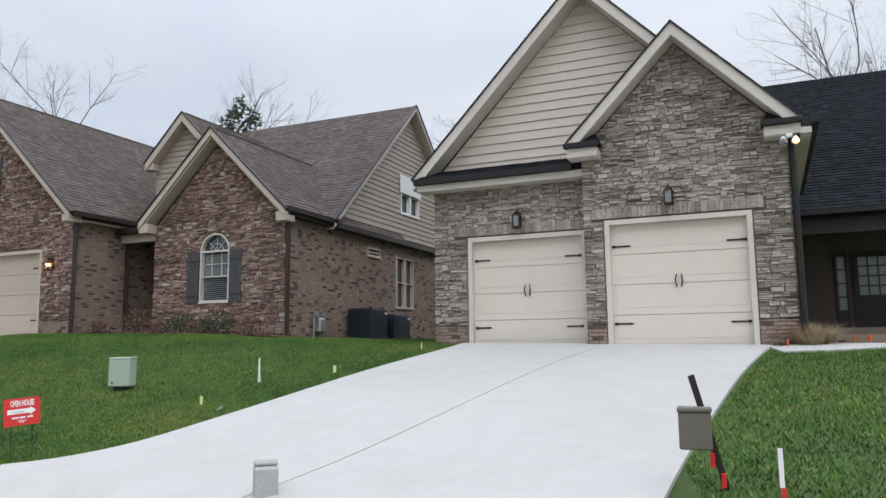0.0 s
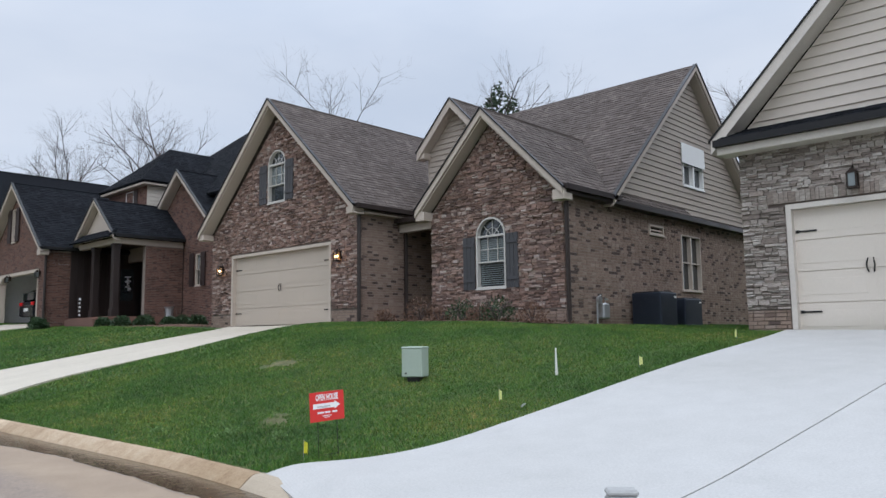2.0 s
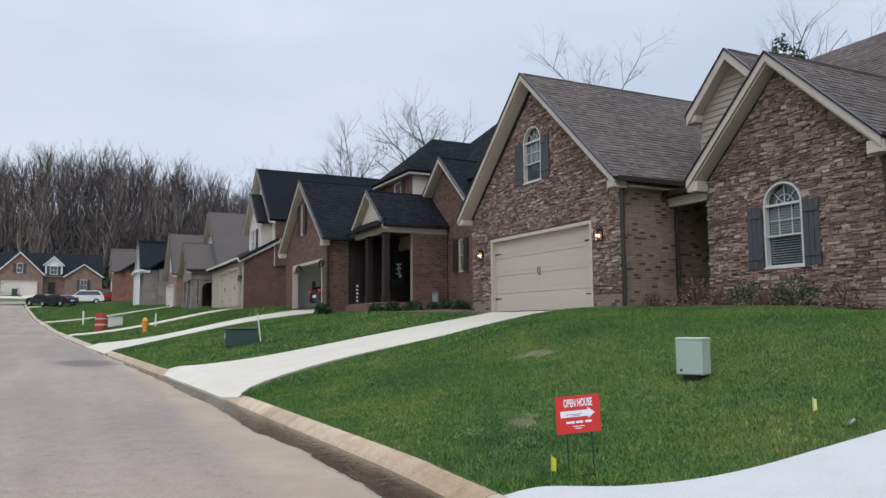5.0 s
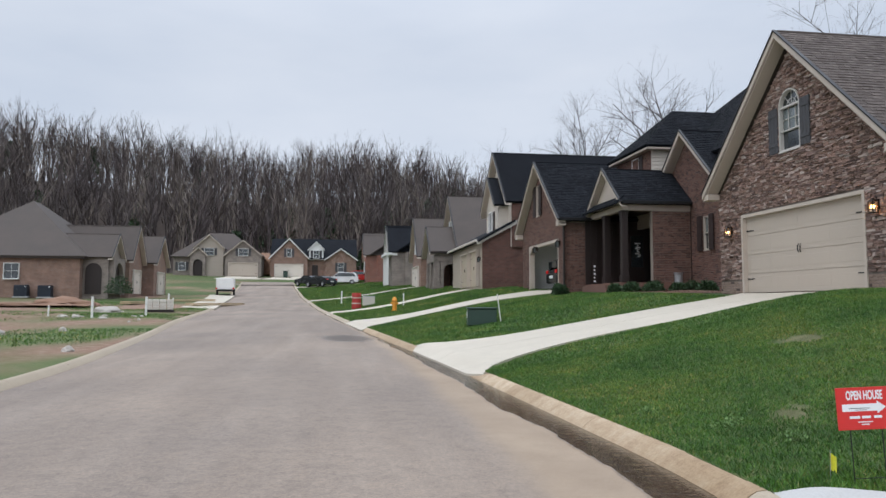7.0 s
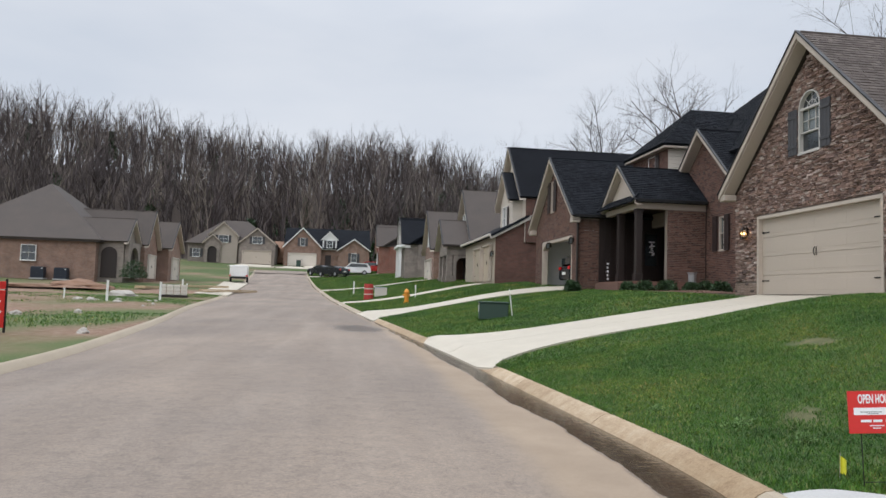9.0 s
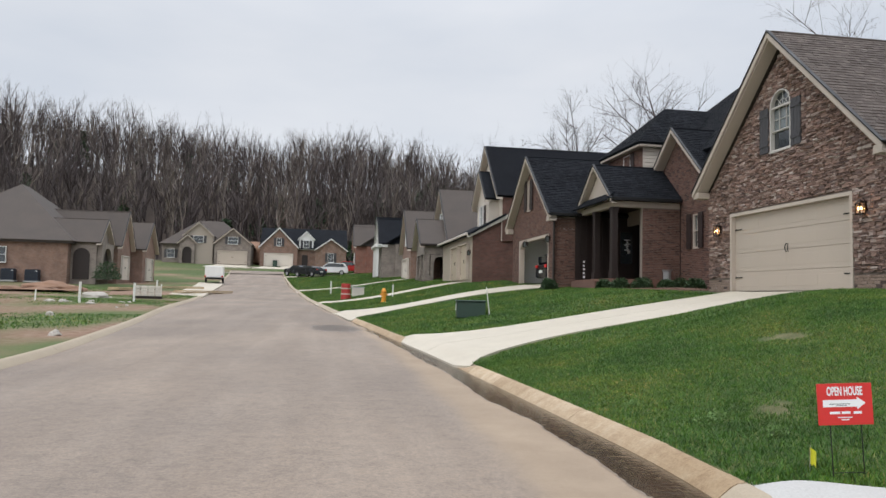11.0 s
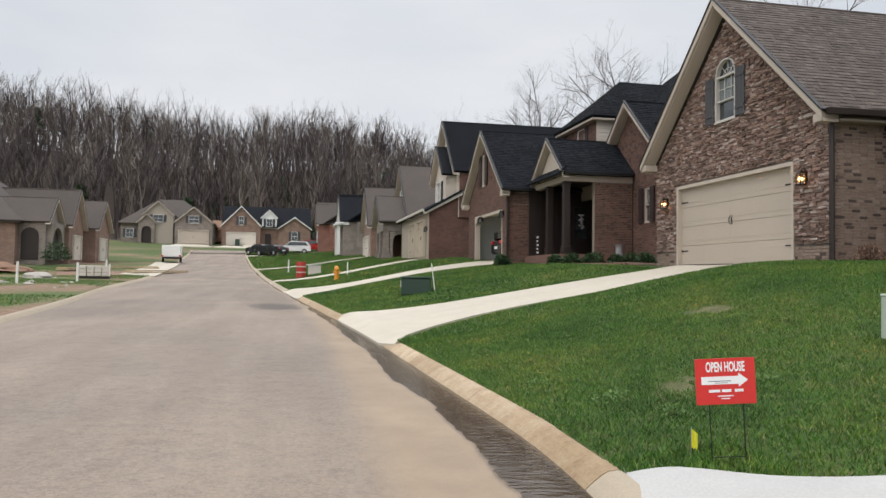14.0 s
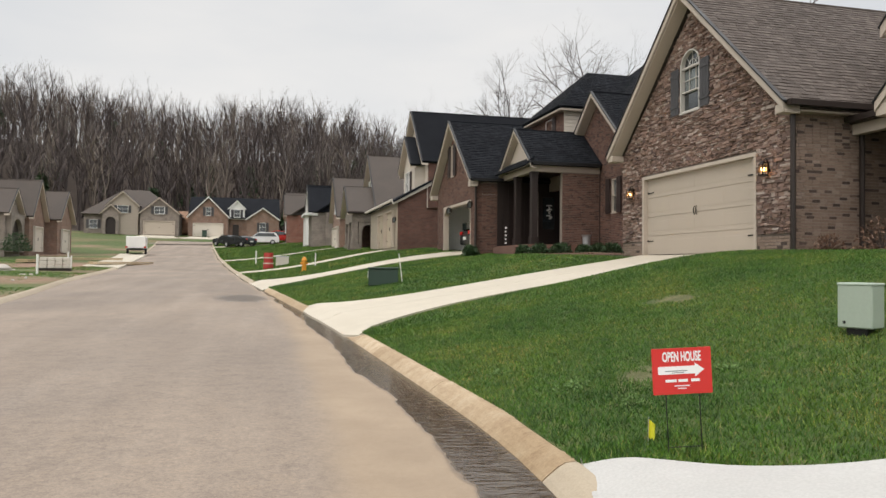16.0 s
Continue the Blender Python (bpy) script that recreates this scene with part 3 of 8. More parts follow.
def hill(x, y):
    d = math.hypot(x + 11, y + 15)
    bearing = math.degrees(math.atan2(-(x + 11), y + 15))
    s = min(1, max(0, (d - 148) / 92))
    side = min(1, max(0, (115 - bearing) / 20))
    crest = -1.5 + np.interp(bearing, [-22, -15, -10.5, -6.6, -0.8, 4.8, 7.7, 11.7, 15.5, 21, 35, 60], [1.5, 13, 21, 27, 28.5, 25.5, 26.5, 27.5, 28.5, 29.5, 29, 26])
    return float(crest) * s * s * (3 - 2 * s) * side


def land(x, y):
    """The ground's height away from the road."""
    xr, zr = kerb_x(y), kerb_z(y)
    if x >= xr:
        zf = np.interp(y, FY, FZ)
        s = min(1, (x - xr) / max(0.5, 0.2 - xr))
        straight = 0.82 * s + 0.18 * s * s * (3 - 2 * s)
        q = min(1, (x - xr) / max(0.5, -1.2 - xr))
        crest = 0.35 * q + 0.65 * q * q * (3 - 2 * q)
        w = np.interp(y, [-10.6, -8.5, -1.0, 0.4, 5.0, 7.0, 12.0, 13.5, 22.0, 24.0], [0, 1, 1, 0, 0, 0.8, 0.8, 0.5, 0.5, 1])
        return zr + (zf - zr) * (straight + (crest - straight) * w) + hill(x, y)
    d = xr - WIDTH - x
    return zr + 0.02 * min(30, max(0, d)) * (1 if y > 20 else 0.3) + hill(x, y)


FAR_DRIVES = ((31.5, 29.5), (53.5, 52.0), (88.0, 86.0))
APRONS = [(-17.0, -10.5), (-2.5, 4.5), (13.5, 18.0)] + [(b - 1.7, b + 1.7) for a, b in FAR_DRIVES]


def ground():
    us = [-420, -300, -240, -200, -170, -150, -130, -110, -95, -80, -65, -50, -42, -36, -31, -27, -23.5, -20.5, -18, -16, -14, -12.5, -11.2, -10, -9, -8.2, -7.55, -7.42, -7.38, -3.6, 0.16, 0.20, 0.26]
    us += [0.35 * k for k in range(2, 31)] + [11.5, 13, 15, 18, 22, 27, 34, 45, 60, 80, 110, 160, 230, 330, 420]
    ys = [-60, -50, -42, -36, -31, -27, -24] + [-22 + 0.5 * k for k in range(100)] + [28 + 1.5 * k for k in range(60)] + [118 + 6 * k for k in range(10)] + [180 + 12 * k for k in range(12)] + [340, 380, 420]
    V, cover = [], []
    for y in ys:
        xr, zr = kerb_x(y), kerb_z(y)
        for u in us:
            x = xr + u
            onroad = -7.40 < u < 0.18 and y < 100
            z = zr - 0.45 if onroad else land(x, y)
            if 0.18 < u < 0.75 and any(a <= y <= b for a, b in APRONS):
                z -= 0.2
            h = hill(x, y)
            V.append((x, y, z))
            bare = False
            n1 = noise.noise((x * 0.09, y * 0.09, 4.0))
            lawn = 1.0 if u >= -0.2 else (min(0.9, max(0.0, 0.35 + 1.8 * n1 + (0.5 if y > 85 else 0))) if (y > 44 and u > -60) else 0.0)
            if any((x - bx) ** 2 + ((y - by) / 1.3) ** 2 < br * br for bx, by, br in ((-5.12, -5.23, 0.36), (-7.41, -8.32, 0.30))):
                lawn, bare = 0.72, True
            n = (noise.noise((x * 0.25, y * 0.12, 0.3)) + 0.5 * noise.noise((x * 0.9, y * 0.5, 2.3)))
            weeds = min(1, max(0, 0.35 + 1.6 * n + (0.4 if -14 < u < -7 and y < 24 else -0.15 if y > 22 else 0.2)))
            cover.append((lawn, 0 if bare else weeds, min(1, h / 1.5 + (1.0 if u > 45 or y > 121 else 0)), 1))
    n = len(us)
    F = [(i * n + j, i * n + j + 1, (i + 1) * n + j + 1, (i + 1) * n + j) for i in range(len(ys) - 1) for j in range(n - 1)]
    ob = part("ground", (V, F), GROUND, None, smooth=True)
    a = ob.data.color_attributes.new("cover", "FLOAT_COLOR", "POINT")
    a.data.foreach_set("color", np.array(cover, "f").ravel())
    tagged(ob, "sloping green lawns, bare clay lot and wooded hillside", "ground", kind="structure")


ground()


def road():
    ys = [-45 + 1.0 * k for k in range(150)]
    us = [0.03, -0.25, -0.7, -1.2, -1.8, -2.6, -3.6, -4.6, -5.6, -6.4, -7.0, -7.22]
    V, fk, al = [], [], []
    for y in ys:
        xr, zr = kerb_x(y), kerb_z(y)
        for u in us:
            V.append((xr + u, y, zr - 0.095 + 0.06 * math.sin(math.pi * min(1, max(0, -u / WIDTH)))))
            fk.append(-u), al.append(y)
    n = len(us)
    F = [(i * n + j, (i + 1) * n + j, (i + 1) * n + j + 1, i * n + j + 1) for i in range(len(ys) - 1) for j in range(n - 1)]
    # the turning circle at the far end
    c, base = (kerb_x(101) - 3.6, 101.0), len(V)
    V.append((c[0], c[1], kerb_z(c[1]) - 0.1)), fk.append(4), al.append(90)
    for k in range(48):
        a = 2 * math.pi * k / 48
        x, y = c[0] + 11 * math.cos(a), c[1] + 9 * math.sin(a)
        V.append((x, y, kerb_z(y) + 0.04)), fk.append(4), al.append(90)
    F += [(base, base + 1 + k, base + 1 + (k + 1) % 48) for k in range(48)]
    ob = part("road", (V, F), ROAD, None, smooth=True)
    for key, vals in (("from_kerb", fk), ("along", al)):
        ob.data.attributes.new(key, "FLOAT", "POINT").data.foreach_set("value", np.array(vals, "f"))
    tagged(ob, "worn grey asphalt street with a wet muddy gutter", "road", kind="structure")


road()


def kerb_run(name, side, y0, y1, label, material=KERB):
    """Kerb blocks, each about three metres long, with open joints."""
    e = thing(name, label, "kerb", (kerb_x(y0), y0, kerb_z(y0)), kind="structure", worldly=True)
    prof = [(0.0, -0.40), (0.002, -0.092), (0.03, -0.066), (0.10, -0.014), (0.145, 0.010), (0.215, 0.016), (0.24, 0.004), (0.245, -0.40)]
    y = y0
    while y < y1 - 0.05:
        ye = min(y + 3.05, y1)
        V, k = [], 6
        for i in range(k + 1):
            yy = y + 0.006 + (ye - y - 0.012) * i / k
            for u, z in prof:
                V.append((kerb_x(yy) + (u if side > 0 else -WIDTH - u), yy, kerb_z(yy) + z))
        n = len(prof)
        F = [(i * n + j, i * n + j + 1, (i + 1) * n + j + 1, (i + 1) * n + j) for i in range(k) for j in range(n - 1)]
        F += [tuple(range(n)), tuple(k * n + j for j in range(n))]
        bm = bmesh.new()
        vs = [bm.verts.new(v) for v in V]
        for f in F:
            bm.faces.new([vs[j] for j in f])
        part("kerb_block", bm, material, e)
        y = ye


def kerb_ramp(y0, y1, label, material):
    """The last kerb block before a driveway, sinking to the gutter from y0 to y1."""
    prof = [(0.0, -0.40), (0.002, -0.092), (0.03, -0.066), (0.10, -0.014), (0.145, 0.010), (0.215, 0.016), (0.24, 0.004), (0.245, -0.40)]
    V, k, n = [], 10, len(prof)
    for i in range(k + 1):
        f = i / k
        f = f * f * (3 - 2 * f)
        yy = y0 + (y1 - y0) * i / k
        for u, z in prof:
            V.append((kerb_x(yy) + u * (1 + 0.5 * f), yy, kerb_z(yy) + (z if z < -0.3 else z * (1 - f) + (-0.088 + 0.2 * u) * f)))
    bm = bmesh.new()
    vs = [bm.verts.new(v) for v in V]
    for f in [(i * n + j, i * n + j + 1, (i + 1) * n + j + 1, (i + 1) * n + j) for i in range(k) for j in range(n - 1)] + [tuple(range(n)), tuple(k * n + j for j in range(n))]:
        bm.faces.new([vs[j] for j in f])
    tagged(part("kerb_ramp", bm, material, None, smooth=False), label, "kerb", kind="structure")


kerb_ramp(-10.26, -11.5, "pale concrete kerb end sinking into the new driveway", KERB_PALE)
kerb_ramp(-2.54, -1.7, "tan concrete kerb end sinking into the driveway", KERB)
kerb_ramp(4.59, 3.7, "tan concrete kerb end sinking into the driveway", KERB)
kerb_run("kerb_lawn", 1, -10.25, -2.55, "stained tan concrete kerb along the lawn")
kerb_run("kerb_lawn_beyond", 1, 4.6, 13.2, "stained tan concrete kerb between two driveways")
kerb_run("kerb_lawn_far", 1, 18.4, 98, "pale concrete kerb along the far lawns", KERB_PALE)
kerb_run("kerb_opposite", -1, -30, 98, "pale concrete kerb along the empty lot", KERB_PALE)


KERB_ENDS = ((-10.26, -11.5), (-2.54, -1.7), (4.59, 3.7))


def paving(name, edges, material, label, lift=0.035, joints=()):
    """A driveway between two edge lines (pairs of near and far points), laid on the land in slabs."""
    e = thing(name, label, "driveway", (*edges[0][0], land(*edges[0][0])), kind="structure", worldly=True)
    cuts = [0, *joints, len(edges) - 1]
    for c0, c1 in zip(cuts, cuts[1:]):
        for s0, s1 in ((0.0, 0.5), (0.5, 1.0)):
            V = []
            rows = []
            for i in range(c0, c1):
                for k in range(4):
                    rows.append((i, k / 4))
            rows.append((c1 - 1, 1.0))
            for i, f in rows:
                p = [edges[i][j][d] + (edges[i + 1][j][d] - edges[i][j][d]) * f for j in (0, 1) for d in (0, 1)]
                for k in range(5):
                    s = s0 + (s1 - s0) * k / 4 + (0.0015 if k == 0 and s0 else -0.0015 if k == 4 and s1 < 1 else 0)
                    x, y = p[0] + (p[2] - p[0]) * s, p[1] + (p[3] - p[1]) * s
                    if x > kerb_x(y) - 3:
                        x = max(x, kerb_x(y) + max([-0.04] + [0.25 - 0.29 * (y - a) / (b - a) for a, b in KERB_ENDS if min(a, b) - 0.3 < y < max(a, b) + 0.3]))
                    roll = min(1, max(0, (kerb_x(y) + 0.5 - x) / 0.5)) if x > kerb_x(y) - 3 else 0
                    V.append((x, y, land(x, y) + lift - 0.095 * roll * roll * (3 - 2 * roll)))
            n = len(rows)
            top = len(V)
            V += [(x, y, z - 0.14) for x, y, z in V]
            F = [(i * 5 + k, i * 5 + k + 1, i * 5 + k + 6, i * 5 + k + 5) for i in range(n - 1) for k in range(4)]
            rim = [k for k in range(5)] + [i * 5 + 4 for i in range(1, n)] + [(n - 1) * 5 + k for k in (3, 2, 1, 0)] + [i * 5 for i in range(n - 2, 0, -1)]
            F += [(a, b, b + top, a + top) for a, b in zip(rim, rim[1:] + rim[:1])]
            bm = bmesh.new()
            vs = [bm.verts.new(v) for v in V]
            for f in F:
                bm.faces.new([vs[j] for j in f])
            part("concrete_slab", bm, material, e)


def smooth_edges(pts, n=6):
    """More rows between the given pairs, on a smooth line."""
    out = []
    P = np.array(pts, float)
    for i in range(len(P) - 1):
        p0, p1, p2, p3 = P[max(i - 1, 0)], P[i], P[i + 1], P[min(i + 2, len(P) - 1)]
        for k in range(n):
            t = k / n
            out.append(0.5 * (2 * p1 + (p2 - p0) * t + (2 * p0 - 5 * p1 + 4 * p2 - p3) * t * t + (3 * p1 - p0 - 3 * p2 + p3) * t ** 3))
    return [q.tolist() for q in out + [P[-1]]]


paving("driveway_new", smooth_edges([[(0.4, -11.7), (0.0, -17.3)], [(-1.0, -11.7), (-1.0, -17.15)], [(-3.5, -11.45), (-3.5, -16.9)], [(-6.5, -11.3), (-6.2, -16.72)], [(-7.6, -11.22), (-8.2, -16.62)], [(-8.2, -10.95), (-9.6, -16.62)], [(-8.6, -10.5), (-10.7, -16.8)], [(-9.0, -10.15), (-11.7, -17.3)]]), CONCRETE, "clean new white concrete driveway with saw-cut joints", joints=(12, 26))
paving("driveway_tan", smooth_edges([[(0.05, 5.2), (0.05, -0.1)], [(-1.2, 4.6), (-1.2, 0.3)], [(-4.7, 4.0), (-4.7, 0.35)], [(-7.2, 3.6), (-6.8, 0.0)], [(-8.5, 3.85), (-8.1, -0.7)], [(-9.2, 4.4), (-8.75, -1.5)], [(-9.75, 4.75), (-9.3, -2.55)]]), CONCRETE_WARM, "cream concrete driveway sloping down to the street", joints=(12,))
paving("driveway_brick_house", smooth_edges([[(-1.4, 22.0), (-1.4, 18.0)], [(-4.7, 21.0), (-4.7, 18.2)], [(-8.0, 18.7), (-7.8, 16.4)], [(-9.6, 18.1), (-9.5, 14.7)], [(-11.2, 18.5), (-10.7, 13.2)]]), CONCRETE_WARM, "cream concrete driveway of the brick house", joints=(12,))
paving("front_walk", smooth_edges([[(-0.3, -17.2), (-1.2, -17.4)], [(0.6, -18.2), (-0.7, -18.6)], [(2.0, -20.0), (0.9, -20.6)]]), CONCRETE, "narrow white concrete front walk")


# ---- parts of houses ----
def yr(y0, y1):
    return -y1, -y0


def wall(parent, name, loops, m, thick, material, label=""):
    return part(name, slab(bmesh.new(), loops, m, -thick, 0), material, parent, label)


def roof_plane(parent, loop, m, material, thick=0.13, shingles=True, singles=0, near=None, seed=3):
    """One slope; the loop lies in its plane, b up the slope."""
    r = part("roof_slope", slab(bmesh.new(), [loop], m, -thick, 0), material, parent)
    if shingles:
        field(r, "shingle", [loop], m, 0.145, (0.10, 0.24), 0.0, (0.006, 0.018), material, lift=0.001, tilt=0.85, seed=seed, joined="shingle_rest")
    return r


def slope_frame(origin, along, up):
    return frame_of(origin, along, up)


def gable_roof(parent, x0, x1, yc, half, ze, za, material, shingles=True, seed=1):
    """A roof with its ridge along x, above yc; ze and za are the heights of eave and ridge."""
    run = math.hypot(half, za - ze)
    for s in (-1, 1):
        up = Vector((0, -s * half, za - ze)).normalized()
        if s < 0:
            m = frame_of((x0, yc + s * half, ze), (1, 0, 0), up)
            loop = rect(0, x1 - x0, 0, run)
        else:
            m = frame_of((x1, yc + s * half, ze), (-1, 0, 0), up)
            loop = rect(0.006, x1 - x0 - 0.006, 0, run - 0.12)
        roof_plane(parent, loop, m, material, shingles=shingles, seed=seed + s)
    bm = bmesh.new()
    box(bm, x0 + 0.06, x1, yc - 0.05, yc + 0.05, za - 0.03, za + 0.012)
    part("ridge_cap", bm, material, parent)


def gable_roof_y(parent, y0, y1, xc, half, ze, za, material, shingles=True, seed=1, half_back=None):
    """A roof with its ridge along y, above xc."""
    hb = half_back or half
    for s, h in ((-1, half), (1, hb)):
        run = math.hypot(h, za - ze)
        up = Vector((-s * h, 0, za - ze)).normalized()
        if s < 0:
            m = frame_of((xc - h, y1, ze), (0, -1, 0), up)
        else:
            m = frame_of((xc + h, y0, ze), (0, 1, 0), up)
        roof_plane(parent, rect(0, y1 - y0, 0, run), m, material, shingles=shingles, seed=seed + s)


def rake_boards(parent, m, ac, half, ze, za, material, w, proud, soffit):
    """Barge boards, soffits and drip edges of a gable in the plane m, mitred at the peak above ac."""
    k = math.hypot(half, za - ze) / half

    def strip(s, top, low, c0, c1, out=0.0):
        e, drop = half + out, (za - ze) / half * out
        pts = [(ac - s * e, ze - drop + top), (ac, za + top), (ac, za + low), (ac - s * e, ze - drop + low)]
        return slab(bmesh.new(), [pts if s > 0 else pts[::-1]], m, c0, c1)

    for s in (-1, 1):
        part("barge_board", strip(s, -0.012, -0.012 - w * k, 0.0, proud), material, parent)
        part("soffit", strip(s, -0.145 * k, -0.175 * k, -soffit, -0.004), material, parent)
        part("drip_edge", strip(s, 0.03, -0.012, -0.03, proud + 0.03, 0.03), BLACK, parent)


def rakes(parent, x, yc, half, ze, za, material, w=0.24, proud=0.04, soffit=0.36):
    """Rake boards of a gable that looks to the street, its roof edge at x."""
    rake_boards(parent, facing_street(x), -yc, half, ze, za, material, w, proud, soffit)


def gutter(parent, p, q, material=BRONZE):
    bm = bmesh.new()
    beam(bm, p, q, 0.12, 0.12)
    part("gutter", bm, material, parent)


def downpipe(parent, x, y, z0, z1, material=BRONZE):
    bm = bmesh.new()
    tube(bm, [(x, y, z1), (x, y, z0 + 0.12), (x - 0.1, y - 0.04, z0 + 0.02)], 0.055, 6)
    part("downpipe", bm, material, parent)


def garage_door(parent, m, a0, a1, b0, b1, material, trim, rows=4, cols=8, panels=True):
    """A sectional door with pressed panels, strap hinges and pull handles, set back in its trim."""
    w = 0.085
    fr = part("garage_door_trim", slab(bmesh.new(), [[(a0, b0), (a0 + w, b0), (a0 + w, b1 - w), (a1 - w, b1 - w), (a1 - w, b0), (a1, b0), (a1, b1), (a0, b1)]], m, -0.14, 0.03), trim, parent)
    a0, a1, b1 = a0 + w, a1 - w, b1 - w
    d = part("garage_door", B(a0, a1, b0, b1, -0.16, -0.12, m=m), material, parent)
    h = (b1 - b0) / rows
    cw = (a1 - a0) / cols
    for r in range(rows):
        bm = bmesh.new()
        box(bm, a0, a1, b0 + r * h + 0.006, b0 + (r + 1) * h - 0.006, -0.12, -0.10, m=m)
        for c in range(cols):
            x0, x1, y0, y1 = a0 + c * cw + 0.07, a0 + (c + 1) * cw - 0.07, b0 + r * h + 0.13, b0 + (r + 1) * h - 0.13
            if panels:
                part("door_panel", B(x0, x1, y0, y1, -0.10, -0.096, bevel=0.002, m=m), material, d)
        part("door_section", bm, material, d)
    ce = (a0 + a1) / 2
    for s in (-1, 1):
        bm = bmesh.new()
        y = b0 + (b1 - b0) * 0.52
        pts = [(ce + s * 0.06 - s * 0.02 * abs(k - 2) / 2, y - 0.11 + 0.055 * k, -0.085 + (0.03 if 0 < k < 4 else 0)) for k in range(5)]
        tube(bm, [m @ Vector(p) for p in pts], 0.012, 6)
        part("pull_handle", bm, BLACK, d)
        for b in (b0 + h * 0.72, b0 + h * (rows - 0.72)):
            bm = bmesh.new()
            x = a0 + 0.05 if s < 0 else a1 - 0.05
            box(bm, min(x, x - s * 0.30), max(x, x - s * 0.30), b - 0.014, b + 0.014, -0.095, -0.082, m=m)
            box(bm, x - 0.03, x + 0.03, b - 0.025, b + 0.025, -0.095, -0.08, m=m)
            part("strap_hinge", bm, BLACK, d)
    return d


def window(parent, m, a0, a1, b0, b1, arched=False, frame=WHITE, grid=(2, 2), sill=True, blinds=True, split=0.5, casing=0.042, depth=0.035, low_blinds=False):
    """A sash window: casing, rails, glazing bars and panes; arched: with a fan head."""
    outer = arch(a0, a1, b0, b1) if arched else rect(a0, a1, b0, b1)
    t = casing
    inner = arch(a0 + t, a1 - t, b0 + t, b1 - t) if arched else rect(a0 + t, a1 - t, b0 + t, b1 - t)
    w = part("window", slab(bmesh.new(), [outer, inner], m, -0.12, depth), frame, parent)
    top = b1 - (a1 - a0) / 2 if arched else b1
    mid = b0 + (top - b0) * split
    bm = bmesh.new()
    box(bm, a0 + t, a1 - t, mid - 0.015, mid + 0.015, -0.07, 0.0, m=m)
    if arched:
        box(bm, a0 + t, a1 - t, top - 0.024, top + 0.024, -0.07, 0.01, m=m)
    part("meeting_rail", bm, frame, w)
    bm = bmesh.new()
    n = grid[0]
    foot = mid if arched else b0 + t
    for k in range(1, n):
        x = a0 + (a1 - a0) * k / n
        box(bm, x - 0.007, x + 0.007, foot, top - 0.02, -0.075, -0.05, m=m)
    for lo, hi in ((mid, top),) if arched else ((b0, mid), (mid, top)):
        for k in range(1, grid[1]):
            y = lo + (hi - lo) * k / grid[1]
            box(bm, a0 + t, a1 - t, y - 0.007, y + 0.007, -0.074, -0.051, m=m)
    if arched:
        r, c = (a1 - a0) / 2, (a0 + a1) / 2
        for ang in (45, 90, 135):
            q = Vector((c + (r - t) * math.cos(radians(ang)), top + (r - t) * math.sin(radians(ang)), -0.05))
            beam(bm, m @ Vector((c, top, -0.05)), m @ q, 0.013, 0.013, up=m.to_3x3() @ Vector((0, 0, 1)))
        for a, b2 in ((k * math.pi / 8, (k + 1) * math.pi / 8) for k in range(8)):
            p = Vector((c + 0.45 * r * math.cos(a), top + 0.45 * r * math.sin(a), -0.05))
            q = Vector((c + 0.45 * r * math.cos(b2), top + 0.45 * r * math.sin(b2), -0.05))
            beam(bm, m @ p, m @ q, 0.012, 0.012, up=m.to_3x3() @ Vector((0, 0, 1)))
    part("glazing_grid", bm, frame, w)
    part("pane", slab(bmesh.new(), [inner], m, -0.10, -0.085), GLASS, w)
    if blinds:
        bm = bmesh.new()
        y = (b0 + t + 0.05) if low_blinds else mid - 0.02
        while y < top - 0.06:
            box(bm, a0 + t + 0.02, a1 - t - 0.02, y, y + (0.036 if y > mid - 0.03 else 0.016), -0.084, -0.080, m=m)
            y += 0.05
        part("blind_slats", bm, GLASS_BLIND, w)
    if sill:
        part("window_sill", B(a0 - 0.02, a1 + 0.02, b0 - 0.035, b0, -0.10, depth + 0.02, m=m), frame, w)
    return w


def shutter(parent, m, a0, a1, b0, b1, material=SHUTTER):
    """A board shutter with two battens."""
    s = part("shutter", B(a0, a1, b0, b1, 0.02, 0.045, m=m), material, parent)
    n = 3
    for k in range(n):
        x0 = a0 + (a1 - a0) * k / n
        part("plank", B(x0 + 0.004, x0 + (a1 - a0) / n - 0.004, b0, b1, 0.045, 0.062, bevel=0.004, m=m), material, s)
    for b in (b0 + 0.18, b1 - 0.24):
        part("batten", B(a0 + 0.01, a1 - 0.01, b, b + 0.08, 0.062, 0.08, bevel=0.004, m=m), material, s)


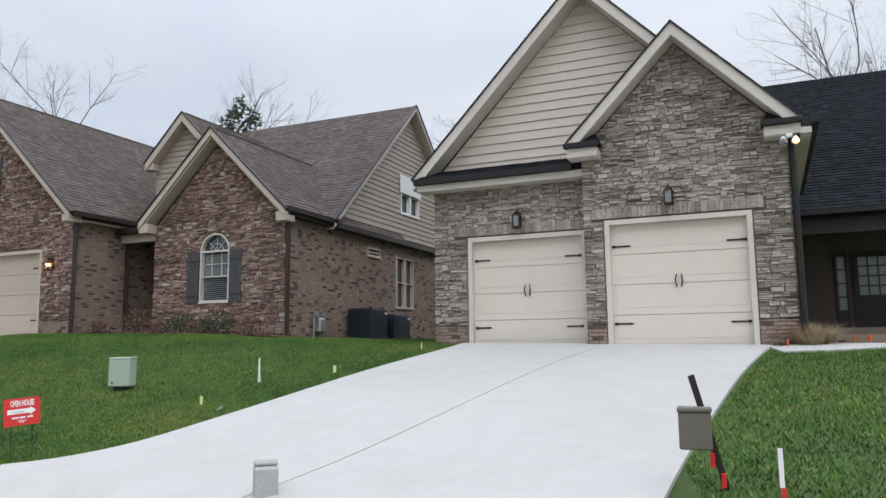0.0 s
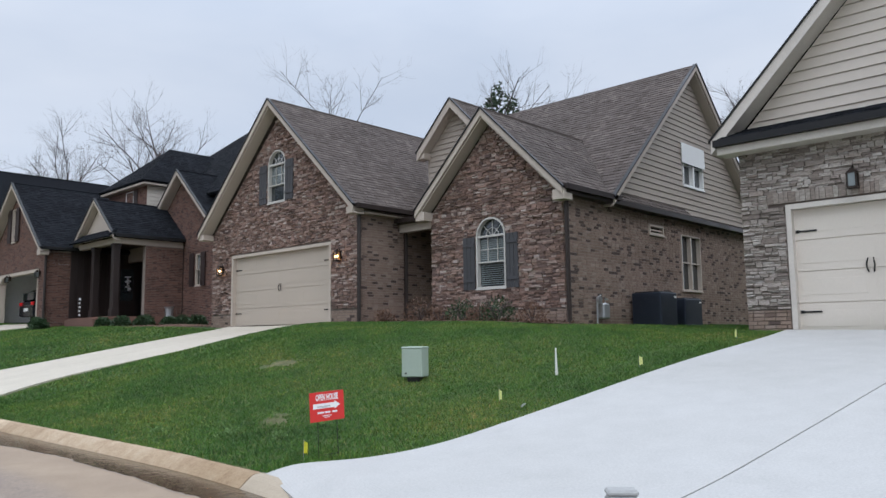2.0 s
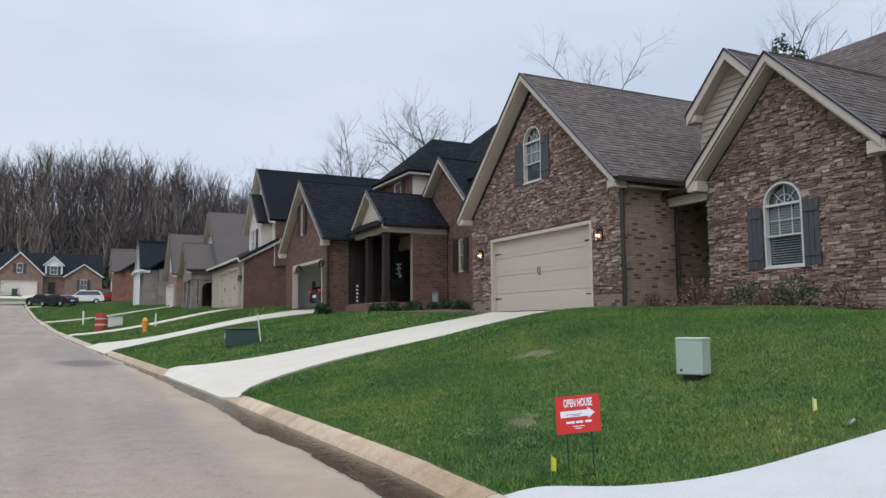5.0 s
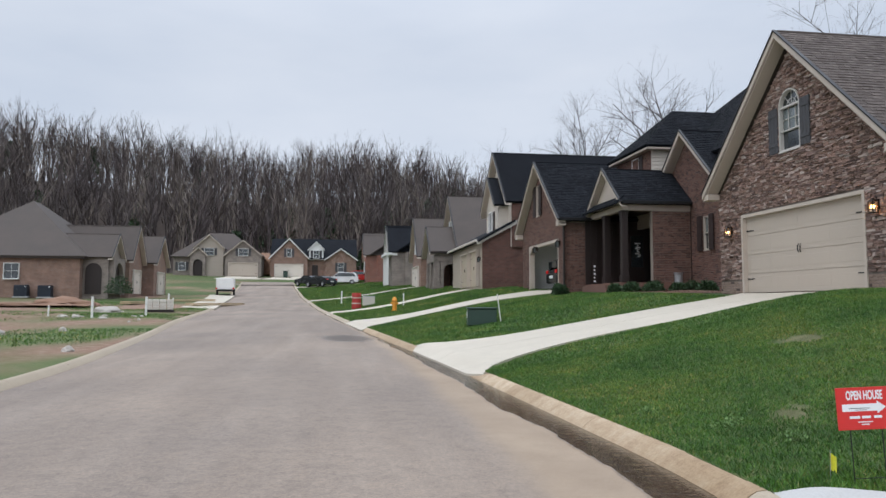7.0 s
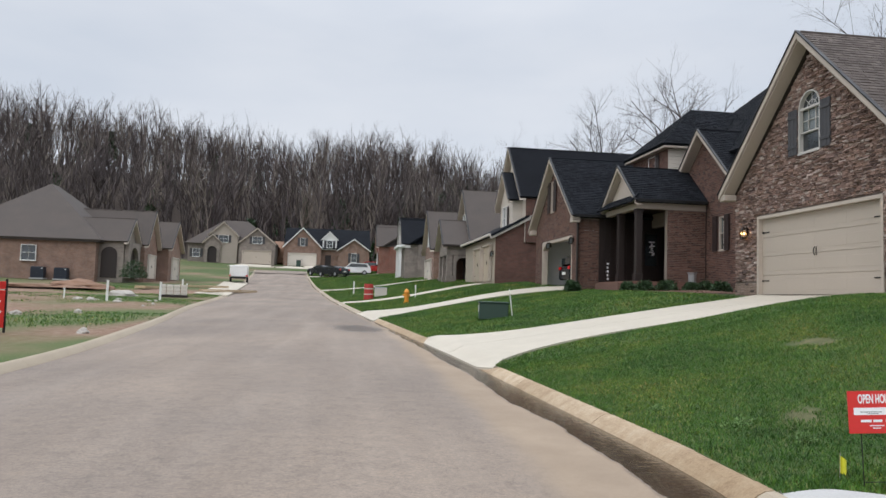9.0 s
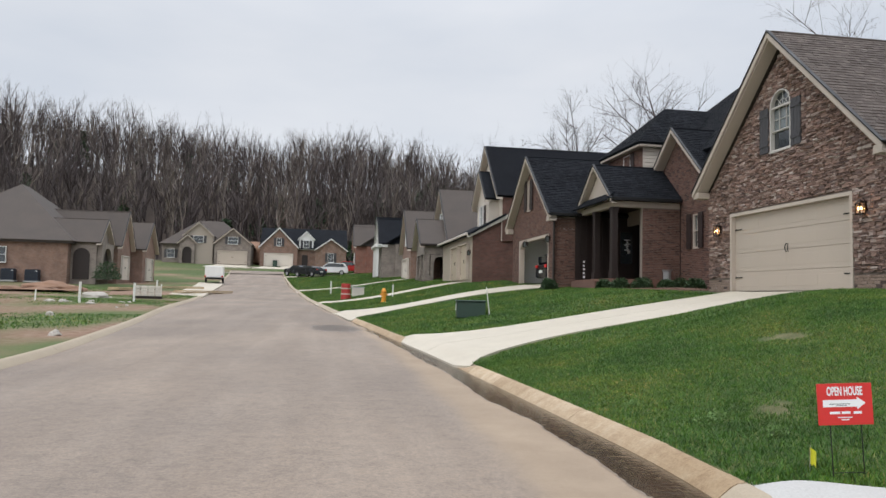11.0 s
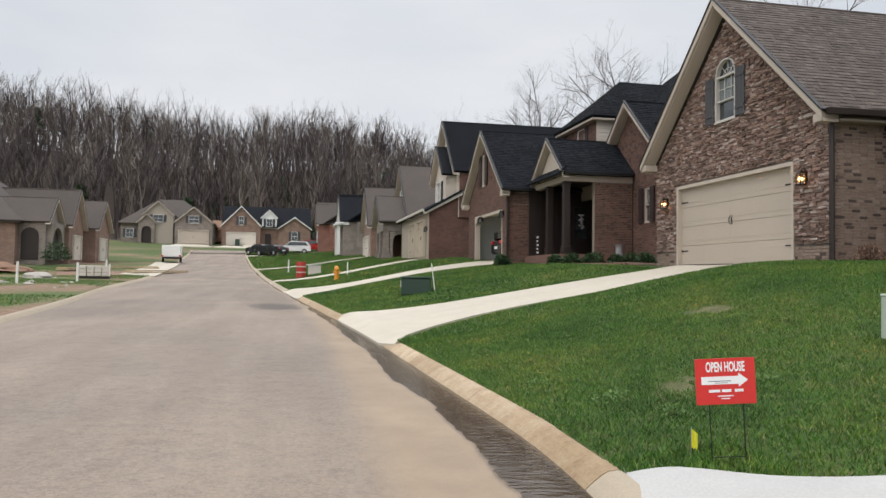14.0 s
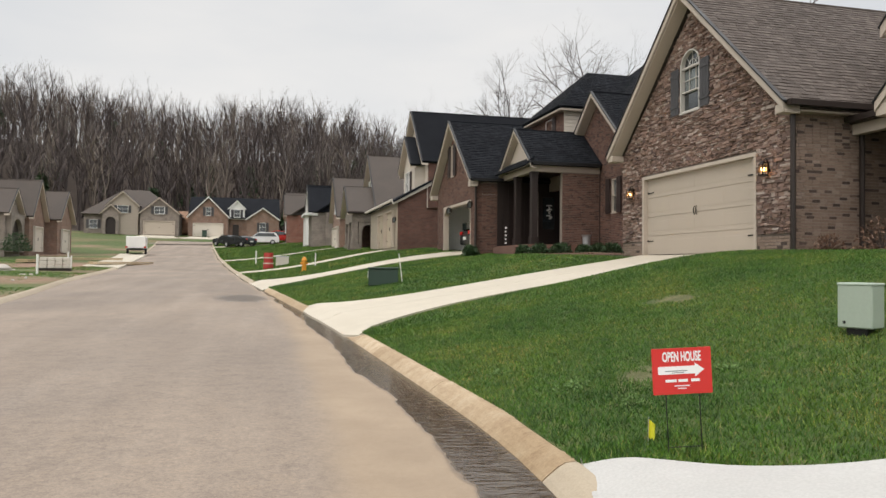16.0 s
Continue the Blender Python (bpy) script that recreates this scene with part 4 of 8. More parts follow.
def wall_lantern(at, out, lit, label, scale=1.0):
    """A coach lantern: back plate, arm, roof, four glass sides and a base."""
    x, y, z = at
    e = thing("wall_lantern", label, "lamp", at, group="wall lanterns")
    s = scale
    o = Vector(out)
    c = o * 0.14 * s
    part("back_plate", B(-0.05 * s + o.x * 0.012, 0.05 * s + o.x * 0.012, -0.05 * s + o.y * 0.012, 0.05 * s + o.y * 0.012, -0.10 * s, 0.12 * s), BRASSY, e)
    bm = bmesh.new()
    tube(bm, [(0, 0, 0.08 * s), o * 0.08 * s + Vector((0, 0, 0.2 * s)), c + Vector((0, 0, 0.14 * s))], 0.01 * s, 6)
    part("arm", bm, BRASSY, e)
    bm = bmesh.new()
    bmesh.ops.create_cone(bm, cap_ends=True, segments=4, radius1=0.11 * s, radius2=0.025 * s, depth=0.08 * s, matrix=Matrix.Translation(c + Vector((0, 0, 0.10 * s))) @ pose(0, 0, 0, 0, 0, 45))
    part("cap", bm, BRASSY, e)
    bm = bmesh.new()
    for dx in (-1, 1):
        for dy in (-1, 1):
            box(bm, c.x + dx * 0.065 * s - 0.011, c.x + dx * 0.065 * s + 0.011, c.y + dy * 0.065 * s - 0.011, c.y + dy * 0.065 * s + 0.011, -0.16 * s, 0.06 * s)
    box(bm, c.x - 0.075 * s, c.x + 0.075 * s, c.y - 0.075 * s, c.y + 0.075 * s, -0.19 * s, -0.16 * s)
    part("cage", bm, BRASSY, e)
    glass = part("glass", B(c.x - 0.055 * s, c.x + 0.055 * s, c.y - 0.055 * s, c.y + 0.055 * s, -0.155 * s, 0.055 * s), LANTERN_GLASS if lit else GLASS_BLIND, e)
    if lit:
        glass.visible_shadow = False
        for k in range(3):
            a = 2.1 * k + 0.5
            bm = bmesh.new()
            bmesh.ops.create_uvsphere(bm, u_segments=8, v_segments=6, radius=0.017 * s, matrix=Matrix.Translation(c + Vector((0.026 * s * math.cos(a), 0.026 * s * math.sin(a), -0.045 * s))) @ Matrix.Diagonal((1, 1, 1.9, 1)))
            part("bulb", bm, LAMPGLOW, e, "glowing candle bulb")
            bm = bmesh.new()
            tube(bm, [c + Vector((0.026 * s * math.cos(a), 0.026 * s * math.sin(a), z)) for z in (-0.16 * s, -0.075 * s)], 0.009 * s, 6)
            part("candle", bm, IVORY, e)
    return e


# ---- the tan-roofed stone and brick house ----
def house_a():
    h = thing("house", "brown stone and brick house with brown shingles and tan garage door", "house", (0, 0, 0), worldly=True)
    # garage block
    fs = facing_street(0.0)
    y0, y1, yc, ze, za = -1.15, 6.25, 2.55, 3.05, 6.42
    gable = [(*p,) for p in [(-y1, -0.3), (-y0, -0.3), (-y0, ze - 0.1), (-yc, za - 0.12), (-y1, ze - 0.1)]]
    door = rect(*yr(0.0, 5.05), -0.31, 2.2)
    win = arch(*yr(2.19, 3.07), 3.64, 5.24)
    w = wall(h, "front_wall", [gable, door[0:1] + door[1:], win], fs, 0.2, MORTAR_SHADE)
    holes = [rect(*yr(-0.02, 5.07), -0.4, 2.22), arch(*yr(2.17, 3.09), 3.62, 5.26)]
    water = [(-y1, -0.3), (-y0, -0.3), (-y0, 0.32), (-y1, 0.32)]
    upper = [(-y1, 0.36), (-y0, 0.36), (-y0, ze - 0.12), (-yc, za - 0.14), (-y1, ze - 0.12)]
    ledgestone(w, [upper, *holes], fs, STONE_A, singles=300, near=(0, -0.6, 1.6), seed=11)
    field(w, "brick", [water, holes[0]], fs, 0.068, (0.185, 0.185), 0.009, (0.010, 0.018), BRICK_A, seed=12)
    garage_door(h, fs, *yr(0.0, 5.05), -0.02, 2.2, DOOR_A, TRIM, cols=4)
    window(h, fs, *yr(2.19, 3.07), 3.64, 5.24, arched=True, grid=(3, 2), frame=IVORY, split=0.46, casing=0.036)
    for a in ((1.76, 2.15), (3.11, 3.50)):
        shutter(h, fs, *yr(*a), 3.64, 4.85)
    # brick side of the garage
    so = facing_south(y0)
    w = wall(h, "garage_side_wall", [rect(0.2, 8.0, -0.3, ze - 0.06)], so, 0.2, MORTAR)
    field(w, "brick", [rect(0.0, 3.2, -0.3, ze - 0.1)], so, 0.068, (0.185, 0.185), 0.009, (0.010, 0.018), BRICK_A, singles=300, near=(0, y0, 0.6), seed=13)
    no = frame_of((0, y1, 0), (-1, 0, 0), (0, 0, 1))
    wall(h, "garage_far_wall", [rect(-9.0, -0.2, -0.3, ze - 0.06)], no, 0.2, MORTAR_SHADE)
    gable_roof(h, -0.4, 8.0, yc, 3.95, ze - 0.02, 6.72, SHINGLE_A, seed=21)
    rakes(h, -0.4, yc, 3.95, ze - 0.02, 6.72, TRIM, w=0.125)
    for y in (yc - 3.78, yc + 3.78):
        part("eave_return", B(-0.4, 0.0, y - 0.13, y + 0.13, ze - 0.25, ze - 0.07, bevel=0.01), TRIM, h)
    gutter(h, (-0.35, yc - 4.02, ze), (2.2, yc - 4.02, ze))
    part("soffit_board", B(0.0, 2.6, y0 - 0.24, y0 + 0.05, ze - 0.22, ze - 0.18), TRIM, h)
    downpipe(h, -0.06, y0 - 0.07, -0.1, ze - 0.15)
    downpipe(h, 1.62, y0 - 0.09, -0.05, 2.75)
    # stone bay with the arched window
    fx, yl, yrr, ycb, zb, zab = 1.0, -2.85, -6.9, -4.87, 2.80, 4.95
    f2 = facing_street(fx)
    g2 = [(-yl, -0.35), (-yrr, -0.35), (-yrr, zb - 0.08), (-ycb, zab - 0.22), (-yl, zb - 0.08)]
    aw = (-5.26, -4.36)
    w = wall(h, "bay_front_wall", [g2, arch(*yr(*aw), 0.72, 2.42)], f2, 0.2, MORTAR_SHADE)
    up2 = [(-yl, 0.2), (-yrr, 0.2), (-yrr, zb - 0.1), (-ycb, zab - 0.24), (-yl, zb - 0.1)]
    ledgestone(w, [up2, arch(aw[1] * -1 - 0.02, -aw[0] + 0.02, 0.70, 2.44)], f2, STONE_A, singles=300, near=(1, -5.8, 1.4), seed=14)
    field(w, "brick", [rect(-yl, -yrr, -0.35, 0.17)], f2, 0.068, (0.185, 0.185), 0.009, (0.010, 0.018), BRICK_A, seed=15)
    window(h, f2, *yr(*aw), 0.72, 2.42, arched=True, grid=(3, 2), frame=IVORY, split=0.5, casing=0.04, low_blinds=True)
    shutter(h, f2, *yr(-5.64, -5.29), 0.70, 1.98)
    shutter(h, f2, *yr(-4.33, -3.96), 0.70, 1.98)
    gable_roof(h, 0.65, 7.0, ycb, 2.26, zb, 5.02, SHINGLE_A, seed=31)
    rakes(h, 0.65, ycb, 2.26, zb, 5.02, TRIM, w=0.125, soffit=0.35)
    for y in (ycb - 2.12, ycb + 2.12):
        part("eave_return", B(0.65, 1.0, y - 0.15, y + 0.15, zb - 0.28, zb - 0.05, bevel=0.01), TRIM, h)
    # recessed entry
    # the recess's shade is put into this wall's dark mortar colour
    part("shaded_entry_wall", B(3.2, 3.4, -2.9, -1.1, -0.3, 2.8), MORTAR_SHADE, h)
    bs = frame_of((0, yl, 0), (-1, 0, 0), (0, 0, 1))
    wall(h, "bay_inner_wall", [rect(-3.4, -1.2, -0.3, 2.7)], bs, 0.2, MORTAR)
    part("entry_beam", B(1.45, 1.65, -2.9, -1.12, 2.45, 2.72), TRIM, h)
    part("entry_ceiling", B(1.5, 3.3, -2.9, -1.1, 2.72, 2.78), TRIM, h)
    ef = facing_street(3.2)
    d = part("front_door", B(*yr(-2.5, -1.55), 0.0, 2.1, 0.0, 0.06, m=ef), DARKWOOD_AND_SHADE, h)
    part("door_pane", B(*yr(-2.35, -1.7), 1.0, 1.95, 0.06, 0.07, m=ef), GLASS, d)
    roof_plane(h, rect(-0.0, 2.6, 0, 1.9), frame_of((1.35, -0.85, 2.78), (0, -1, 0), (1.0, 0, 0.35)), SHINGLE_A, seed=37)
    gutter(h, (1.3, -2.6, 2.82), (1.3, -0.9, 2.82))
    # main body with the sided gable
    sy = -6.9
    ss = facing_south(sy)
    sw, small, gw = (6.62, 7.82, 0.76, 2.30), (4.85, 5.62, 2.16, 2.40), (6.95, 8.27, 3.72, 4.95)
    w = wall(h, "side_wall", [rect(1.2, 12.3, -0.35, 2.72), rect(*sw), rect(*small)], ss, 0.2, MORTAR)
    big = lambda r, e: rect(r[0] - e, r[1] + e, r[2] - e, r[3] + e)
    field(w, "brick", [rect(1.0, 12.3, -0.35, 2.68), big(sw, 0.02), big(small, 0.02)], ss, 0.068, (0.185, 0.185), 0.009, (0.010, 0.018), BRICK_A, singles=300, near=(3.2, sy, 1.1), seed=16)
    tan = SIDING_A
    window(h, ss, *sw, frame=TRIM, grid=(2, 1), blinds=False, casing=0.03)
    part("mullion", B(7.19, 7.25, 0.8, 2.26, -0.08, 0.03, m=ss), TRIM, h)
    window(h, ss, *small, frame=TRIM, grid=(1, 1), blinds=False)
    xm, hz, zm = 7.5, 4.75, 7.29
    tri = [(2.75, 2.9), (12.25, 2.9), (xm, 7.12)]
    w = wall(h, "gable_wall", [tri, rect(*gw)], ss, 0.12, SIDING_A)
    field(w, "siding_board", [[(2.85, 2.9), (12.15, 2.9), (xm, 7.05)], big(gw, 0.03)], ss, 0.155, (30, 30), 0.0, (0.03, 0.03), SIDING_A, tilt=0.75, seed=17, joined="siding_rest")
    window(h, ss, gw[0], (gw[0] + gw[1]) / 2, gw[2], gw[3], frame=WHITE, grid=(1, 1), blinds=True)
    window(h, ss, (gw[0] + gw[1]) / 2, gw[1], gw[2], gw[3], frame=WHITE, grid=(1, 1), blinds=True)
    part("window_cover", B(gw[0] - 0.12, gw[1] + 0.04, (gw[2] + gw[3]) / 2 + 0.02, gw[3] - 0.03, 0.06, 0.075, m=ss), WHITE, h, "white protective sheet over the upper sashes")
    gable_roof_y(h, -7.18, 1.5, xm, hz + 0.1, 2.82, zm, SHINGLE_A, seed=41)
    hipm = frame_of((xm + hz, 6.4, 2.82), (-1, 0, 0), Vector((0, -4.9, zm - 2.82)))
    roof_plane(h, [(0, 0), (2 * hz, 0), (hz, math.hypot(4.9, zm - 2.82))], hipm, SHINGLE_A, seed=45)
    fm = frame_of((xm - hz - 0.1, 6.4, 2.82), (0, -1, 0), Vector((hz + 0.1, 0, zm - 2.82)))
    roof_plane(h, [(0, 0), (4.9, 0), (4.9, math.hypot(hz + 0.1, zm - 2.82))], fm, SHINGLE_A, seed=46)
    rake_boards(h, facing_south(-7.18), xm, hz + 0.1, 2.82, zm, TRIM, 0.12, 0.04, 0.27)
    gutter(h, (0.7, -7.16, 2.86), (3.0, -7.16, 2.86))
    part("eave_band", B(0.75, 12.4, -7.14, -6.88, 2.66, 2.80, bevel=0.01), BRONZE, h)
    downpipe(h, 0.95, -7.0, -0.2, 2.7)
    part("back_wall", B(12.3, 12.5, -6.9, 6.2, -0.4, 2.9), MORTAR, h)
    # sided dormer over the entry
    dx, dc, dh, dze, dza = 3.05, -1.95, 1.35, 5.05, 6.42
    df = facing_street(dx)
    w = wall(h, "dormer_wall", [[(-dc - 1.15, 3.2), (-dc + 1.15, 3.2), (-dc + 1.15, dze), (-dc, dza - 0.2), (-dc - 1.15, dze)]], df, 0.12, SIDING_A)
    field(w, "siding_board", [[(-dc - 1.13, 3.2), (-dc + 1.13, 3.2), (-dc + 1.13, dze), (-dc, dza - 0.22), (-dc - 1.13, dze)]], df, 0.155, (30, 30), 0.0, (0.03, 0.03), SIDING_A, tilt=0.75, seed=18, joined="siding_rest")
    gable_roof(h, 2.75, 7.3, dc, dh, dze, dza, SHINGLE_A, seed=51)
    rakes(h, 2.75, dc, dh, dze, dza, TRIM, w=0.18, soffit=0.3)
    for y in (dc - 1.2, dc + 1.2):
        part("eave_return", B(2.75, 3.05, y - 0.12, y + 0.12, dze - 0.22, dze - 0.03, bevel=0.01), TRIM, h)
    for s in (-1, 1):
        part("dormer_cheek", B(3.05, 6.5, dc + s * 1.15 - 0.05, dc + s * 1.15 + 0.05, 3.0, dze), SIDING_A, h)
    return h


house_a()
wall_lantern((-0.02, -0.42, 1.80), (-1, 0, 0), True, "lit bronze coach lantern on the brown stone beside the garage door")
wall_lantern((-0.02, 5.55, 1.80), (-1, 0, 0), True, "lit bronze coach lantern on the brown stone beside the garage door")


# ---- the new grey stone house with two garage doors ----
def house_b():
    h = thing("house", "new grey stone house with two cream garage doors and cream siding", "house", (0.4, -11.0, -0.42), worldly=True)
    z0 = -0.44
    f1, f2 = facing_street(0.45), facing_street(0.05)
    # left bay
    o1 = [(11.0, z0 - 0.3), (14.25, z0 - 0.3), (14.25, 2.85), (11.0, 2.85)]
    d1 = rect(11.74, 14.14, z0 - 0.31, 1.75)
    w = wall(h, "left_bay_wall", [o1, d1], f1, 0.2, MORTAR_SHADE)
    ledgestone(w, [[(11.0, 0.0), (14.2, 0.0), (14.2, 2.84), (11.0, 2.84)], rect(11.72, 14.16, -2, 1.77), rect(11.45, 14.2, 1.7, 1.97)], f1, STONE_B, singles=300, near=(0.4, -12.5, 2.2), seed=61)
    field(w, "lintel_stone", [rect(11.45, 14.2, 1.78, 1.97)], f1, 0.2, (0.06, 0.12), 0.006, (0.03, 0.05), SOLDIER, seed=62)
    field(w, "brick", [rect(11.0, 14.2, z0 - 0.1, -0.02), rect(11.72, 14.16, -2, 1.77)], f1, 0.068, (0.185, 0.185), 0.009, (0.010, 0.018), BRICK_A, seed=63)
    garage_door(h, f1, 11.74, 14.14, z0, 1.75, DOOR_B, TRIM_B, cols=2)
    # right bay, forward, with its own gable
    yc, half, ze, za = -15.95, 1.92, 3.28, 5.25
    o2 = [(14.2, z0 - 0.3), (17.69, z0 - 0.3), (17.69, ze - 0.1), (15.95, za - 0.25), (14.2, ze - 0.1)]
    w = wall(h, "right_bay_wall", [o2, rect(14.58, 17.08, z0 - 0.31, 1.83)], f2, 0.2, MORTAR_SHADE)
    ledgestone(w, [[(14.2, 0.0), (17.69, 0.0), (17.69, ze - 0.12), (15.95, za - 0.27), (14.2, ze - 0.12)], rect(14.56, 17.1, -2, 1.85), rect(14.35, 17.3, 1.8, 2.05)], f2, STONE_B, singles=300, near=(0, -16, 2.6), seed=64)
    field(w, "lintel_stone", [rect(14.35, 17.3, 1.86, 2.05)], f2, 0.2, (0.06, 0.12), 0.006, (0.03, 0.05), SOLDIER, seed=65)
    field(w, "brick", [rect(14.2, 17.69, z0 - 0.1, -0.02), rect(14.56, 17.1, -2, 1.85)], f2, 0.068, (0.185, 0.185), 0.009, (0.010, 0.018), BRICK_A, seed=66)
    garage_door(h, f2, 14.58, 17.08, z0, 1.83, DOOR_B, TRIM_B, cols=2)
    part("bay_return", B(0.05, 0.5, -14.25, -14.2, z0, ze - 0.1), STONE_B, h)
    gable_roof(h, -0.3, 6.0, yc, half, ze, za, SHINGLE_C, seed=71)
    rakes(h, -0.3, yc, half, ze, za, TRIM_B, w=0.16)
    for y in (-14.28, -17.62):
        part("cornice_return", B(-0.32, 0.06, y - 0.28, y + 0.28, ze - 0.30, ze - 0.12, bevel=0.015), TRIM_B, h)
        part("return_gutter", B(-0.40, -0.30, y - 0.32, y + 0.32, ze - 0.13, ze - 0.03, bevel=0.015), BLACK, h)
        bm = bmesh.new()
        vs = [bm.verts.new(p) for p in ((-0.36, y - 0.32, ze - 0.06), (-0.36, y + 0.32, ze - 0.06), (0.04, y + 0.2, ze + 0.22), (0.04, y - 0.2, ze + 0.22), (0.04, y - 0.32, ze - 0.06), (0.04, y + 0.32, ze - 0.06))]
        for f in ((0, 1, 2, 3), (0, 3, 4), (1, 5, 2), (0, 4, 5, 1), (4, 3, 2, 5)):
            bm.faces.new([vs[i] for i in f])
        part("return_roof", bm, SHINGLE_C, h)
    # the large sided gable behind
    yc2, half2, ze2, za2 = -14.15, 3.62, 3.08, 6.82
    fm = facing_street(0.85)
    tri = [(10.75, 3.0), (17.55, 3.0), (14.15, 6.57)]
    w = wall(h, "gable_wall", [tri], fm, 0.12, SIDING_B)
    field(w, "siding_board", [tri], fm, 0.19, (30, 30), 0.0, (0.03, 0.03), SIDING_B, tilt=0.75, seed=72, joined="siding_rest")
    gable_roof(h, 0.42, 13.0, yc2, half2, ze2, za2, SHINGLE_C, seed=73)
    rakes(h, 0.42, yc2, half2, ze2, za2, TRIM_B, w=0.17, soffit=0.42)
    roof_plane(h, rect(10.72, 14.2, 0, 0.95), frame_of((0.08, 0, 2.98), (0, -1, 0), (0.85, 0, 0.34)), SHINGLE_C, seed=76)
    part("eave_soffit", B(0.1, 0.47, -14.2, -10.75, 2.72, 2.86, bevel=0.01), TRIM_B, h)
    gutter(h, (0.06, -14.0, 2.98), (0.06, -10.72, 2.98), BLACK)
    part("left_wall", B(0.6, 13.0, -11.2, -11.0, z0 - 0.3, 3.0), MORTAR, h)
    # right side of the garage and the entry wing
    sr = facing_south(-17.69)
    w = wall(h, "right_side_wall", [rect(0.05, 9.8, z0 - 0.3, 3.05)], sr, 0.2, MORTAR)
    field(w, "brick", [rect(0.0, 9.7, z0 - 0.1, 3.0)], sr, 0.068, (0.185, 0.185), 0.009, (0.010, 0.018), BRICK_A, seed=67)
    gutter(h, (-0.34, -18.12, 3.26), (6.4, -18.12, 3.26), BLACK)
    part("side_soffit", B(-0.3, 6.4, -18.06, -17.69, 2.98, 3.08), TRIM_B, h)
    downpipe(h, 0.0, -17.76, z0 + 0.1, 3.0, BLACK)
    # entry wall and floor carry the recess's shade in their dark mortar colour
    part("entry_back_wall", B(9.8, 10.0, -27.0, -17.6, z0 - 0.3, 3.2), MORTAR_SHADE, h)
    en = facing_street(9.8)
    d = part("front_door", B(19.42, 20.42, -0.05, 2.05, 0.0, 0.06, m=en), DARKWOOD_AND_SHADE, h)
    for i in range(3):
        for j in range(4):
            part("door_pane", B(19.56 + i * 0.25, 19.56 + i * 0.25 + 0.21, 0.85 + j * 0.27, 0.85 + j * 0.27 + 0.23, 0.06, 0.07, m=en), GLASS_BLIND, d)
    sl = part("side_light", B(18.98, 19.3, -0.05, 2.05, 0.0, 0.05, m=en), DARKWOOD_AND_SHADE, h)
    for j in range(4):
        part("side_pane", B(19.05, 19.23, 0.45 + j * 0.38, 0.45 + j * 0.38 + 0.34, 0.05, 0.06, m=en), GLASS_BLIND, sl)
    part("entry_floor", B(6.6, 9.8, -27.0, -17.7, z0 - 0.2, -0.08), MORTAR_SHADE, h)
    part("entry_step", B(6.2, 6.6, -27.0, -17.9, z0 - 0.2, -0.24), BRICK_A, h)
    part("porch_beam", B(6.6, 6.85, -27.0, -17.7, 2.2, 2.6), DARKWOOD_AND_SHADE, h)
    part("porch_ceiling", B(6.6, 9.8, -27.0, -17.7, 2.6, 2.66), DARKWOOD_AND_SHADE, h)
    gable_roof_y(h, -32.0, -13.0, 12.4, 6.1, 2.68, 7.95, SHINGLE_C, seed=81)
    gutter(h, (6.25, -27.0, 2.74), (6.25, -17.9, 2.74), BLACK)
    return h


house_b()
wall_lantern((0.42, -12.83, 2.05), (-1, 0, 0), False, "unlit bronze lantern over the garage door")
wall_lantern((0.02, -15.75, 2.2), (-1, 0, 0), False, "unlit bronze lantern over the garage door")


# ---- the red-brown brick house with a porch ----
def hip_roof(parent, x0, x1, y0, y1, ze, za, material, shingles=True, seed=1):
    """Four slopes; the ridge runs along the longer side."""
    lx, ly = x1 - x0, y1 - y0
    h = min(lx, ly) / 2
    rise = za - ze
    run = math.hypot(h, rise)
    for o, al, up, n in (((x0, y1), (0, -1, 0), (h, 0, rise), ly), ((x0, y0), (1, 0, 0), (0, h, rise), lx), ((x1, y0), (0, 1, 0), (-h, 0, rise), ly), ((x1, y1), (-1, 0, 0), (0, -h, rise), lx)):
        loop = [(0, 0), (n, 0), (n - h, run), (h, run)] if n > 2 * h + 0.01 else [(0, 0), (n, 0), (n / 2, run)]
        roof_plane(parent, loop, frame_of((*o, ze), al, up), material, shingles=shingles, seed=seed)


